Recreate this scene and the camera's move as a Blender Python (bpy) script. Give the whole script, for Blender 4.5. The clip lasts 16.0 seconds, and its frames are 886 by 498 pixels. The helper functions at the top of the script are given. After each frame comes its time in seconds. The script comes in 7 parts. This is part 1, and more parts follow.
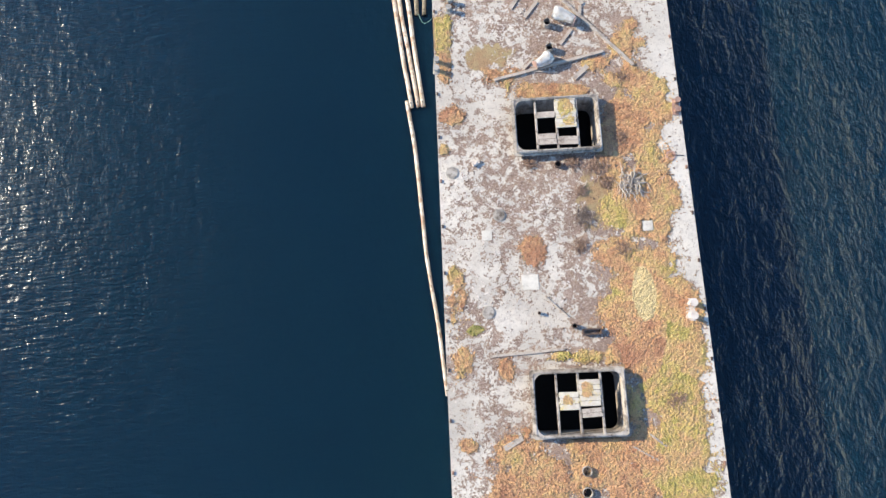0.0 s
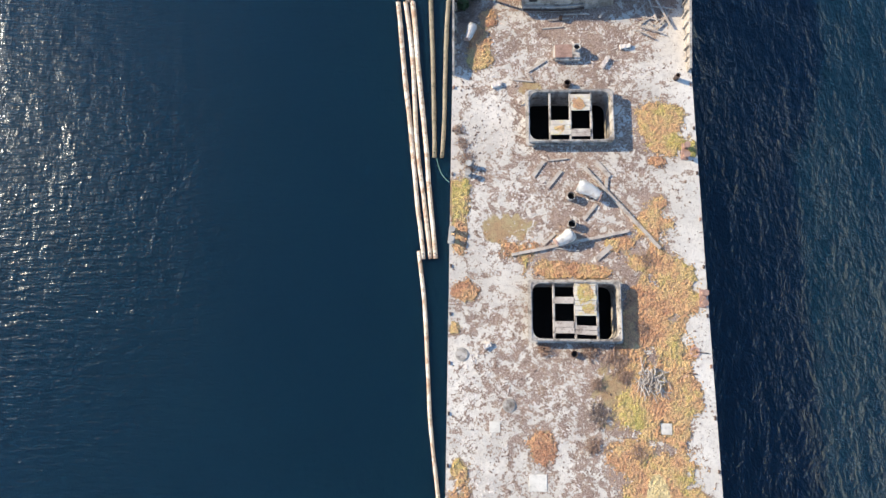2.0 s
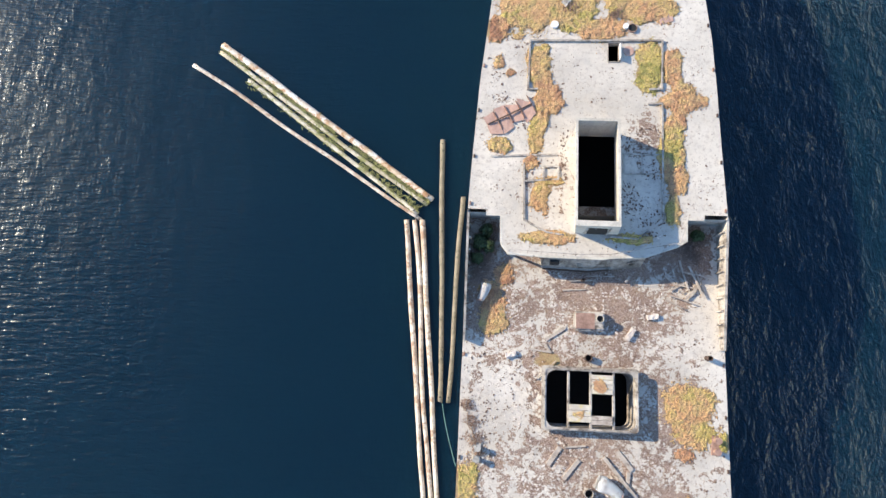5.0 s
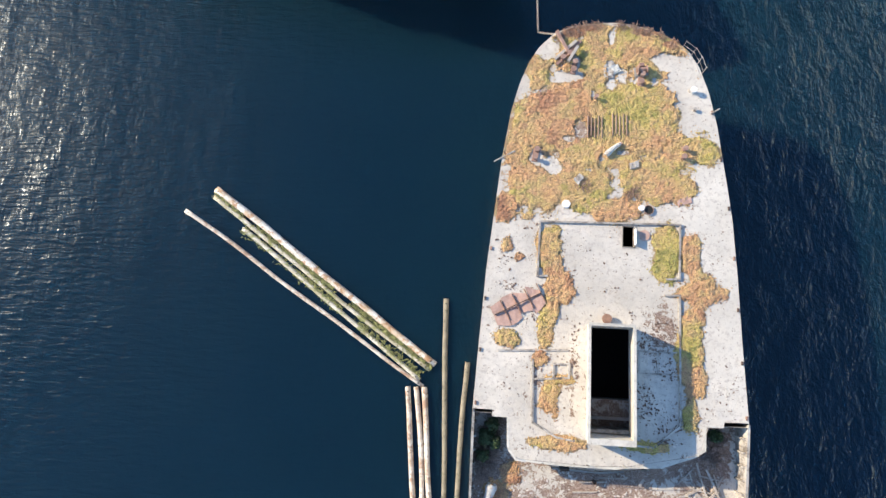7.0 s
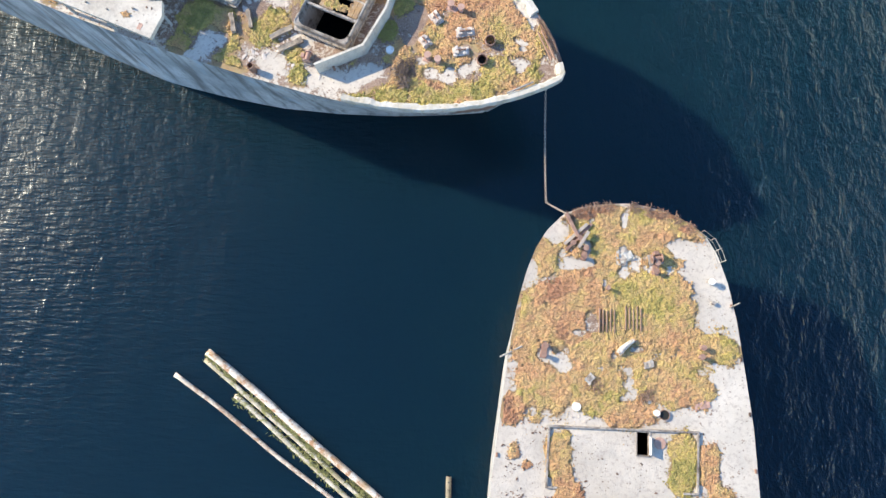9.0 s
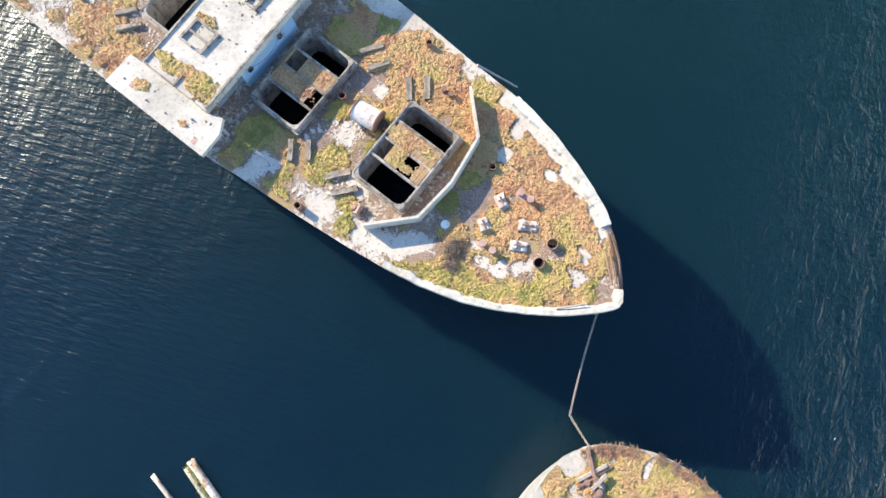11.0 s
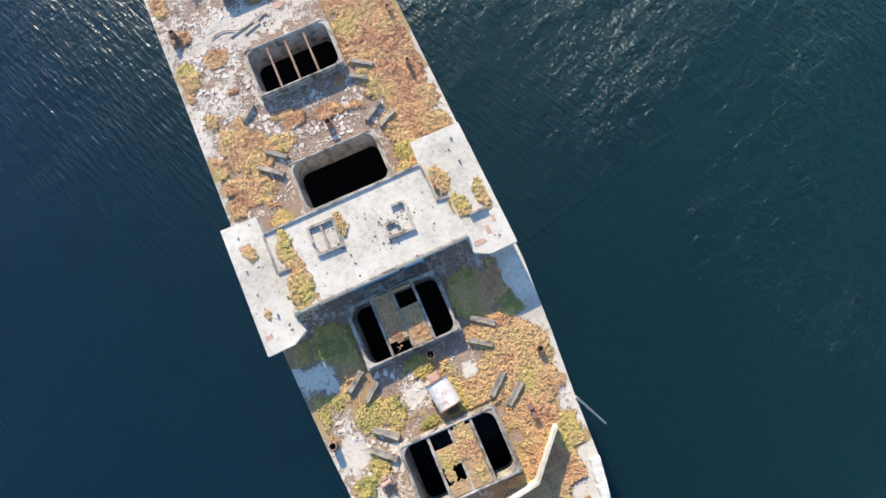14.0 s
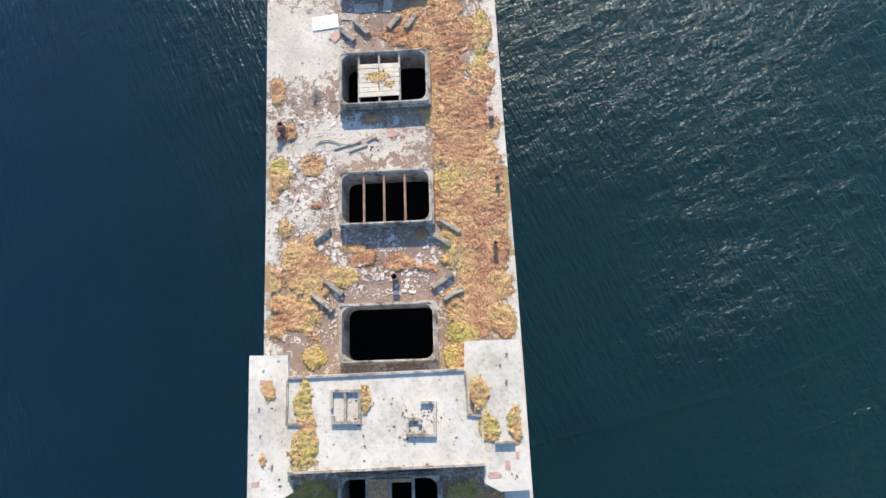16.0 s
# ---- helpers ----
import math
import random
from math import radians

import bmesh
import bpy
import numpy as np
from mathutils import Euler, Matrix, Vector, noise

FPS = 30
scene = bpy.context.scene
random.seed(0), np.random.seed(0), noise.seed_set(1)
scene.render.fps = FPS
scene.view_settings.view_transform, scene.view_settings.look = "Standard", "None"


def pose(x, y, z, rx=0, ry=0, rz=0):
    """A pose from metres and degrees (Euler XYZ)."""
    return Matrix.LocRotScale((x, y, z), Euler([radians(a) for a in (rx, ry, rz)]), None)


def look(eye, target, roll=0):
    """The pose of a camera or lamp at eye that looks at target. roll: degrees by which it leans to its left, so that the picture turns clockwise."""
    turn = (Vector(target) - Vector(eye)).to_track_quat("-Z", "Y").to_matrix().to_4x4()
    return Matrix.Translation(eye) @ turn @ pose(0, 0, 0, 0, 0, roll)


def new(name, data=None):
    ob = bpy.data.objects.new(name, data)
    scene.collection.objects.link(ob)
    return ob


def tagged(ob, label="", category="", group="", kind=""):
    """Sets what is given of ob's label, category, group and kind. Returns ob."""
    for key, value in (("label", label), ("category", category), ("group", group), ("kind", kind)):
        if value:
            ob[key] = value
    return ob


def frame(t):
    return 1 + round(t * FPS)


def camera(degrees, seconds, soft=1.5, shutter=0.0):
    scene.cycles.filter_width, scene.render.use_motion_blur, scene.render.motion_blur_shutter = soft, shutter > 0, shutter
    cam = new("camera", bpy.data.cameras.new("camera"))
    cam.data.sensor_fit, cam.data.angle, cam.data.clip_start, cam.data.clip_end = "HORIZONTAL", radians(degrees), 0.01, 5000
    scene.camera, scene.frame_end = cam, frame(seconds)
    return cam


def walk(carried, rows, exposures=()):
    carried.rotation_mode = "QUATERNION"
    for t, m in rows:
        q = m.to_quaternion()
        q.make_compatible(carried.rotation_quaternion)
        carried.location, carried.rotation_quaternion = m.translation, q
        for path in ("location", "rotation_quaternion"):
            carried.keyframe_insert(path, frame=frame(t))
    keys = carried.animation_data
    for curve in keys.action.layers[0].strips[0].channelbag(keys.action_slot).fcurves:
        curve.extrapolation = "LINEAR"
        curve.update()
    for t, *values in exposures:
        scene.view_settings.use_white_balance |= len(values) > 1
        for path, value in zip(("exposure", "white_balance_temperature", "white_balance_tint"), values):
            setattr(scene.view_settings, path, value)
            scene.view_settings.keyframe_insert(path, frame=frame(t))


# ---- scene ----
# camera: a slow flight straight ahead, then a turn to the left over the second ship
cam = camera(74.0, 16.0)
PATH = [
    (0.0, 1.11, 2.68, 42.86, 9.76, 2.96, -2.59),
    (0.5, 1.20, 5.57, 42.83, 9.88, 2.97, -2.10),
    (1.0, 1.24, 8.47, 42.86, 10.04, 3.03, -1.06),
    (1.5, 1.23, 11.47, 42.81, 10.09, 3.11, -0.03),
    (2.0, 1.17, 14.51, 42.76, 10.07, 3.13, 0.72),
    (2.5, 1.06, 17.56, 42.69, 10.04, 3.11, 1.22),
    (3.0, 0.99, 20.44, 42.66, 10.25, 3.15, 1.74),
    (3.5, 0.84, 23.33, 42.62, 10.42, 3.09, 2.08),
    (4.0, 0.63, 26.21, 42.54, 10.61, 2.98, 2.36),
    (4.5, 0.43, 29.20, 42.50, 10.57, 2.95, 2.49),
    (5.0, 0.22, 32.35, 42.50, 10.37, 2.91, 2.66),
    (5.5, 0.01, 35.55, 42.52, 10.13, 2.88, 2.84),
    (6.0, -0.20, 38.71, 42.54, 9.93, 2.86, 2.98),
    (6.5, -0.39, 41.75, 42.57, 9.87, 2.86, 3.04),
    (7.0, -0.61, 44.67, 42.59, 10.02, 2.86, 3.06),
    (7.5, -0.76, 47.64, 42.59, 10.14, 2.94, 3.10),
    (8.0, -0.96, 50.67, 42.60, 10.16, 2.91, 3.09),
    (8.5, -1.21, 53.73, 42.61, 10.12, 2.89, 2.93),
    (9.0, -1.39, 56.81, 42.58, 10.08, 2.91, 3.09),
    (9.5, -1.69, 59.92, 42.55, 9.99, 2.88, 4.29),
    (10.0, -2.22, 63.06, 42.47, 9.84, 2.80, 7.44),
    (10.5, -3.00, 66.14, 42.41, 9.67, 2.70, 11.87),
    (11.0, -4.07, 69.06, 42.38, 9.55, 2.62, 16.89),
    (11.5, -5.49, 71.76, 42.44, 9.54, 2.56, 21.83),
    (12.0, -6.97, 74.35, 42.59, 9.58, 2.55, 26.53),
    (12.5, -8.68, 76.85, 42.68, 9.65, 2.51, 31.18),
    (13.0, -10.50, 79.19, 42.78, 9.80, 2.55, 35.72),
    (13.5, -12.40, 81.43, 42.81, 10.00, 2.70, 40.50),
    (14.0, -14.47, 83.52, 42.88, 10.18, 2.85, 45.10),
    (14.5, -16.71, 85.43, 43.01, 10.38, 2.95, 49.82),
    (15.0, -19.22, 87.16, 43.07, 10.53, 3.00, 55.20),
    (15.5, -21.93, 88.60, 43.11, 10.60, 3.02, 60.85),
    (16.0, -24.70, 89.88, 43.27, 10.69, 3.06, 66.62),
]
walk(cam, [(t, pose(x, y, z, rx, ry, rz)) for t, x, y, z, rx, ry, rz in PATH],
     [(0.0, 1.08), (8.0, 1.08), (9.0, 1.13), (11.3, 1.27), (12.5, 1.15), (14.0, 1.09), (16.0, 1.08)])   # stops: the lens opens over the dark strait

# ---------------------------------------------------------------- light
SUN_ELEV, SUN_AZ = 27.5, 160.0   # height of the sun; bearing from which it comes, counted from +x to +y
world = bpy.data.worlds.new("sky")
scene.world = world
world.use_nodes = True
wn = world.node_tree.nodes
sky = wn.new("ShaderNodeTexSky")
sky.sky_type, sky.sun_disc = "NISHITA", False
sky.dust_density, sky.ozone_density = 0.0, 3.2
sky.sun_elevation, sky.sun_rotation = radians(SUN_ELEV), radians(90 - SUN_AZ)
wn["Background"].inputs[1].default_value = 0.15
world.node_tree.links.new(sky.outputs[0], wn["Background"].inputs[0])
sun = new("sun", bpy.data.lights.new("sun", "SUN"))
sun.data.energy, sun.data.angle, sun.data.color = 3.85, radians(0.6), (1.0, 0.855, 0.64)
sa, se = radians(SUN_AZ), radians(SUN_ELEV)
sun.matrix_world = look((60 * math.cos(sa) * math.cos(se), 60 * math.sin(sa) * math.cos(se), 60 * math.sin(se)), (0, 0, 0))


# ---------------------------------------------------------------- materials
class Mat:
    """A small builder of node materials."""

    def __init__(self, name, rough=0.8, metal=0.0):
        self.m = bpy.data.materials.new(name)
        self.m.use_nodes = True
        self.n, self.l = self.m.node_tree.nodes, self.m.node_tree.links
        self.b = self.n["Principled BSDF"]
        self.b.inputs["Roughness"].default_value, self.b.inputs["Metallic"].default_value = rough, metal
        self.co = self.n.new("ShaderNodeNewGeometry").outputs["Position"]

    def put(self, socket, value):
        if isinstance(value, bpy.types.NodeSocket):
            self.l.new(value, socket)
        elif isinstance(value, (tuple, list)) and len(value) == 3 and len(socket.default_value) == 4:
            socket.default_value = (*value, 1)
        else:
            socket.default_value = value

    def noise(self, scale, detail=4.0, rough=0.55, distort=0.0, stretch=None, spin=0.0):
        n = self.n.new("ShaderNodeTexNoise")
        n.inputs["Scale"].default_value, n.inputs["Detail"].default_value = scale, detail
        n.inputs["Roughness"].default_value, n.inputs["Distortion"].default_value = rough, distort
        co = self.co
        if stretch:
            mp = self.n.new("ShaderNodeMapping")
            mp.inputs["Scale"].default_value, mp.inputs["Rotation"].default_value = stretch, (0, 0, radians(spin))
            self.l.new(co, mp.inputs["Vector"])
            co = mp.outputs[0]
        self.l.new(co, n.inputs["Vector"])
        return n.outputs["Fac"]

    def pocks(self, scale, size, share=0.5):
        """Small dark pits, some cells only."""
        v = self.n.new("ShaderNodeTexVoronoi")
        v.inputs["Scale"].default_value = scale
        self.l.new(self.co, v.inputs["Vector"])
        c = self.n.new("ShaderNodeSeparateColor")
        self.l.new(v.outputs["Color"], c.inputs[0])
        near = self.math("LESS_THAN", v.outputs["Distance"], self.math("MULTIPLY", c.outputs[1], size))
        return self.math("MULTIPLY", near, self.math("LESS_THAN", c.outputs[0], share))

    def ramp(self, fac, *stops):
        r = self.n.new("ShaderNodeValToRGB")
        while len(r.color_ramp.elements) < len(stops):
            r.color_ramp.elements.new(0.5)
        for e, (at, c) in zip(r.color_ramp.elements, stops):
            e.position = at
            e.color = (c, c, c, 1) if isinstance(c, (int, float)) else (*c, 1)
        self.l.new(fac, r.inputs[0])
        return r.outputs[0]

    def mix(self, fac, a, b, mode="MIX"):
        x = self.n.new("ShaderNodeMix")
        x.data_type, x.blend_type = "RGBA", mode
        for k, v in ((0, fac), (6, a), (7, b)):
            self.put(x.inputs[k], v)
        return x.outputs[2]

    def math(self, op, a, b=0.0, c=0.0):
        x = self.n.new("ShaderNodeMath")
        x.operation = op
        for k, v in enumerate((a, b, c)):
            self.put(x.inputs[k], v)
        return x.outputs[0]

    def attr(self, name):
        a = self.n.new("ShaderNodeAttribute")
        a.attribute_name = name
        s = self.n.new("ShaderNodeSeparateColor")
        self.l.new(a.outputs["Color"], s.inputs[0])
        return s.outputs

    def bump(self, height, strength, dist):
        b = self.n.new("ShaderNodeBump")
        b.inputs["Strength"].default_value, b.inputs["Distance"].default_value = strength, dist
        self.l.new(height, b.inputs["Height"])
        self.l.new(b.outputs[0], self.b.inputs["Normal"])

    def done(self, colour):
        self.put(self.b.inputs["Base Color"], colour)
        return self.m


def concrete(name, light, dark, stain, amount=0.5):
    k = Mat(name, 0.9)
    big, fine = k.noise(0.35, 6, 0.6), k.noise(5.0, 6, 0.65)
    c = k.mix(k.ramp(big, (0.35, 0.0), (0.65, 1.0)), dark, light)
    c = k.mix(k.ramp(k.noise(1.6, 8, 0.7), (0.5, 0.0), (0.72, amount)), c, stain)
    c = k.mix(k.ramp(k.math("MULTIPLY", fine, k.math("ADD", big, 0.5)), (0.30, 0.6), (0.46, 0.0)), c, stain)
    c = k.mix(k.math("MULTIPLY", k.pocks(2.2, 0.2, 0.35), 0.75), c, tuple(v * 0.6 for v in stain))
    c = k.mix(k.ramp(k.noise(1.4, 5, 0.7, 0.0, (1, 1, 0.12)), (0.5, 0.0), (0.7, amount * 0.6)), c, stain)
    k.bump(k.math("ADD", fine, k.noise(30, 3)), 0.5, 0.02)
    return k.done(c)


def deck_concrete():
    """Worn deck: pale concrete under flakes of brown soil; the soil follows the cover on the mesh."""
    k = Mat("deck_concrete", 0.92)
    r, g, b = k.attr("cover")[:3]
    fine, flake, grit = k.noise(7.0, 5, 0.6), k.noise(1.7, 10, 0.74, 0.35), k.noise(24, 3, 0.6)
    pale = k.mix(k.ramp(k.noise(0.28, 5), (0.35, 0.0), (0.65, 1.0)), (0.48, 0.43, 0.365), (0.655, 0.595, 0.515))
    pale = k.mix(k.ramp(k.noise(0.9, 8, 0.7), (0.45, 0.0), (0.7, 0.5)), pale, (0.34, 0.315, 0.29))
    pale = k.mix(b, pale, (0.68, 0.63, 0.555))
    pale = k.mix(k.ramp(k.noise(4.0, 7, 0.75), (0.52, 0.0), (0.62, 0.6)), pale, (0.36, 0.305, 0.265))
    speck = k.math("MAXIMUM", k.pocks(3.1, 0.17, 0.25), k.math("MAXIMUM", k.pocks(1.1, 0.12, 0.12), k.pocks(6.5, 0.3, 0.2)))
    pale = k.mix(k.math("MULTIPLY", speck, 0.75), pale, (0.15, 0.105, 0.085))
    soil = k.mix(k.ramp(k.noise(0.7, 5), (0.38, 0.0), (0.62, 1.0)), (0.185, 0.118, 0.088), (0.305, 0.205, 0.15))
    soil = k.mix(k.ramp(k.noise(2.4, 6, 0.7), (0.5, 0.0), (0.66, 0.5)), soil, (0.37, 0.245, 0.13))
    soil = k.mix(k.ramp(grit, (0.48, 0.0), (0.62, 0.85)), soil, (0.47, 0.375, 0.315))
    soil = k.mix(k.ramp(grit, (0.36, 0.85), (0.48, 0.0)), soil, (0.08, 0.052, 0.042))
    level = k.math("ADD", k.math("MULTIPLY_ADD", flake, 3.2, -1.6), k.math("MULTIPLY_ADD", fine, 1.4, -0.7))
    soily = k.ramp(k.math("ADD", level, r), (0.49, 0.0), (0.54, 1.0))
    c = k.mix(soily, pale, soil)
    turf = k.mix(k.ramp(k.noise(1.1, 5), (0.4, 0.0), (0.6, 1.0)), (0.37, 0.235, 0.125), (0.40, 0.31, 0.16))
    turf = k.mix(k.ramp(grit, (0.36, 0.8), (0.5, 0.0)), turf, (0.11, 0.075, 0.04))
    c = k.mix(k.ramp(k.math("ADD", k.math("MULTIPLY_ADD", flake, 1.2, -0.6), g), (0.46, 0.0), (0.58, 1.0)), c, turf)
    k.bump(k.math("ADD", k.math("MULTIPLY", soily, 0.8), k.math("ADD", fine, grit)), 0.6, 0.035)
    return k.done(c)


def water_material():
    """Deep sea water: light scattered back from below, and wind waves that mirror the sky."""
    k = Mat("sea_water", 0.16)
    k.b.inputs["IOR"].default_value = 1.33
    k.b.inputs["Specular Tint"].default_value = (0.74, 0.88, 1.0, 1)
    k.b.inputs["Subsurface Weight"].default_value = 1.0
    k.b.inputs["Subsurface Radius"].default_value = (0.6, 1.0, 1.2)
    k.b.inputs["Subsurface Scale"].default_value = 6.0
    c = k.mix(k.ramp(k.noise(0.02, 3), (0.35, 0.0), (0.65, 1.0)), (0.0032, 0.0166, 0.0320), (0.0038, 0.0190, 0.0320))
    place = k.n.new("ShaderNodeSeparateXYZ")
    k.l.new(k.co, place.inputs[0])
    east, north = place.outputs[0], place.outputs[1]
    c = k.mix(k.ramp(k.math("MULTIPLY_ADD", north, 0.02, -1.25), (0.0, 0.0), (1.0, 1.0)), c, (0.0052, 0.0265, 0.0285))   # greener to the north
    # open water to the west carries fine ripples, the lee of the hulls is smooth, wind chop runs to the east and far north
    open_west = k.ramp(k.math("MULTIPLY_ADD", east, -0.04, -0.16), (0.0, 0.12), (0.26, 0.6), (0.65, 1.0))
    beyond = k.math("ADD", k.math("MULTIPLY_ADD", east, 0.367, -1.1), k.math("MULTIPLY_ADD", north, 0.93, -68.8))   # metres past the second ship
    open_west = k.math("MULTIPLY", open_west, k.ramp(k.math("MULTIPLY", north, 0.007), (0.1, 0.66), (0.4, 0.86), (0.75, 1.35)))
    side = k.math("SUBTRACT", k.math("MULTIPLY_ADD", east, 0.07, -1.0), k.math("MAXIMUM", k.math("MULTIPLY_ADD", north, 0.018, -1.32), 0.0))
    far = k.math("MULTIPLY_ADD", k.math("SUBTRACT", north, east), 0.05, -6.0)
    k.put(k.b.inputs["Roughness"], k.math("MULTIPLY_ADD", k.math("MAXIMUM", open_west, k.ramp(far, (0.0, 0.0), (0.9, 1.0))), 0.19, 0.07))   # waves too fine to tell apart
    windy = k.ramp(k.math("MAXIMUM", k.math("MULTIPLY_ADD", side, 0.6, 0.6), k.math("MULTIPLY", far, 0.2)), (0.05, 0.14), (0.5, 0.75), (0.85, 1.0))
    gust = k.ramp(k.noise(0.06, 4, 0.6, 0.6, (1, 0.45, 1), -10), (0.36, 0.45), (0.64, 1.2))
    swell = k.noise(0.25, 4, 0.5, 0.3, (1, 0.4, 1), -12)
    ripple = k.noise(2.8, 2, 0.5, 0.25, (0.22, 1, 1), -20)
    streak = k.noise(0.9, 4, 0.6, 0.3, (1, 0.22, 1), -6)
    west = k.math("MULTIPLY", k.math("MULTIPLY", open_west, gust), k.math("ADD", k.math("MULTIPLY", k.ramp(ripple, (0.35, 0.0), (0.7, 1.0)), 0.175), k.math("MULTIPLY", streak, 0.17)))
    # short steep waves
    chop = k.math("ADD", k.math("MULTIPLY", k.noise(0.85, 5, 0.62, 0.35, (1, 0.5, 1), -8), 2.0), k.math("MULTIPLY", k.noise(2.9, 3, 0.6, 0.3, (1, 0.55, 1), 6), 0.55))
    windy = k.math("MAXIMUM", windy, k.ramp(k.math("MULTIPLY", beyond, 0.03), (0.2, 0.0), (0.7, 0.64)))
    crest = k.ramp(k.noise(1.35, 4, 0.55, 0.5, (1, 0.5, 1), 38), (0.52, 0.0), (0.76, 1.0))
    chop = k.math("ADD", chop, k.math("MULTIPLY", crest, 0.24))
    wind = k.math("MULTIPLY", k.math("MULTIPLY", windy, gust), chop)
    h = k.math("ADD", k.math("MULTIPLY", k.math("MULTIPLY", swell, 0.6), k.math("MAXIMUM", open_west, k.ramp(k.math("MULTIPLY_ADD", east, 0.1, -1.5), (0.0, 0.2), (0.5, 1.0)))), k.math("ADD", west, wind))
    k.bump(h, 1.0, 0.25)
    return k.done(c)


def growth_material():
    k = Mat("stonecrop", 0.85)
    r, g, b = k.attr("tint")[:3]
    fine, leaf = k.noise(8.0, 6, 0.75), k.noise(21.0, 4, 0.7)
    hue = k.math("ADD", r, k.math("ADD", k.math("MULTIPLY_ADD", k.noise(0.5, 4), 0.8, -0.4), k.math("MULTIPLY_ADD", fine, 0.4, -0.2)))
    c = k.ramp(hue, (0.05, (0.54, 0.24, 0.13)), (0.30, (0.78, 0.43, 0.21)), (0.52, (0.77, 0.52, 0.22)), (0.74, (0.66, 0.53, 0.14)), (0.97, (0.30, 0.31, 0.06)))
    c = k.mix(k.ramp(fine, (0.36, 0.6), (0.48, 0.0)), c, (0.22, 0.125, 0.07))
    c = k.mix(k.ramp(leaf, (0.38, 0.8), (0.47, 0.0)), c, (0.14, 0.085, 0.045))
    c = k.mix(k.ramp(leaf, (0.54, 0.0), (0.66, 0.6)), c, (0.84, 0.66, 0.40))
    c = k.mix(0.1, c, (0.40, 0.31, 0.21))
    c = k.mix(g, c, (0.74, 0.59, 0.31))
    k.bump(k.math("ADD", k.math("MULTIPLY", fine, 1.5), leaf), 1.0, 0.09)
    return k.done(c)


def timber(name, light, dark, stain):
    k = Mat(name, 0.85)
    c = k.mix(k.ramp(k.noise(1.2, 6, 0.7, 0.5), (0.35, 0.0), (0.65, 1.0)), dark, light)
    c = k.mix(k.ramp(k.noise(2.6, 6, 0.75), (0.52, 0.0), (0.66, 0.9)), c, stain)
    k.bump(k.noise(12, 5, 0.7), 0.6, 0.02)
    return k.done(c)


def log_bark(name, light, dark, bark):
    """Peeled log: pale wood with long torn strips of bark and grey checks along the grain."""
    k = Mat(name, 0.8)
    c = k.mix(k.ramp(k.noise(0.9, 6, 0.7, 0.5), (0.40, 0.0), (0.58, 1.0)), dark, light)
    c = k.mix(k.ramp(k.noise(1.6, 7, 0.75, 0.4), (0.52, 0.0), (0.57, 0.9)), c, bark)
    c = k.mix(k.ramp(k.noise(7.0, 4, 0.7), (0.58, 0.0), (0.66, 0.6)), c, (0.13, 0.10, 0.08))
    k.bump(k.noise(9, 5, 0.7), 0.7, 0.03)
    return k.done(c)


def rusty(name, light=(0.36, 0.215, 0.15), dark=(0.17, 0.095, 0.07)):
    k = Mat(name, 0.8, 0.1)
    c = k.mix(k.ramp(k.noise(2.5, 7, 0.7), (0.35, 0.0), (0.65, 1.0)), dark, light)
    k.bump(k.noise(14, 5, 0.7), 0.6, 0.02)
    return k.done(c)


def plain(name, colour, rough=0.8, vary=0.25):
    k = Mat(name, rough)
    dark = tuple(v * (1 - vary) for v in colour)
    c = k.mix(k.ramp(k.noise(3.0, 6, 0.7), (0.35, 0.0), (0.65, 1.0)), dark, colour)
    k.bump(k.noise(20, 4), 0.3, 0.01)
    return k.done(c)


M_DECK = deck_concrete()
M_WATER = water_material()
M_GROWTH = growth_material()
M_HULL = concrete("hull_concrete", (0.46, 0.46, 0.45), (0.33, 0.34, 0.34), (0.16, 0.15, 0.13), 0.6)
M_COAM = concrete("coaming_concrete", (0.53, 0.485, 0.43), (0.30, 0.265, 0.23), (0.10, 0.078, 0.062), 1.5)
M_WHITE = concrete("whitewashed_concrete", (0.66, 0.615, 0.54), (0.52, 0.48, 0.41), (0.30, 0.265, 0.23), 0.5)
M_BLUE = concrete("faded_blue_paint", (0.32, 0.50, 0.66), (0.24, 0.40, 0.56), (0.45, 0.48, 0.50), 0.6)
# near-black colour that stands in for shade inside holds, pipes and openings
M_HOLE_SHADE = plain("hole_shade_black", (0.02, 0.02, 0.02), 0.95)
M_RIM = concrete("crumbling_rim", (0.61, 0.595, 0.555), (0.48, 0.46, 0.41), (0.36, 0.31, 0.20), 0.8)
M_LOG = log_bark("pale_log", (0.74, 0.67, 0.57), (0.50, 0.38, 0.28), (0.36, 0.22, 0.14))
M_LOG_DARK = timber("wet_log", (0.33, 0.28, 0.20), (0.20, 0.17, 0.12), (0.09, 0.08, 0.05))
M_LOG_RED = log_bark("weathered_log", (0.82, 0.77, 0.69), (0.56, 0.41, 0.27), (0.42, 0.22, 0.10))
M_LOG_MOSS = log_bark("mossy_log", (0.68, 0.62, 0.50), (0.42, 0.36, 0.22), (0.27, 0.27, 0.09))
M_WOOD = timber("grey_timber", (0.52, 0.45, 0.38), (0.34, 0.285, 0.235), (0.17, 0.13, 0.105))
M_BOARD = timber("lichened_board", (0.66, 0.61, 0.52), (0.45, 0.39, 0.32), (0.60, 0.48, 0.18))
M_RUST = rusty("rust")
M_RUST_PALE = rusty("faded_red_plate", (0.54, 0.36, 0.29), (0.40, 0.245, 0.195))
M_IRON = rusty("dark_iron", (0.13, 0.08, 0.06), (0.045, 0.035, 0.03))
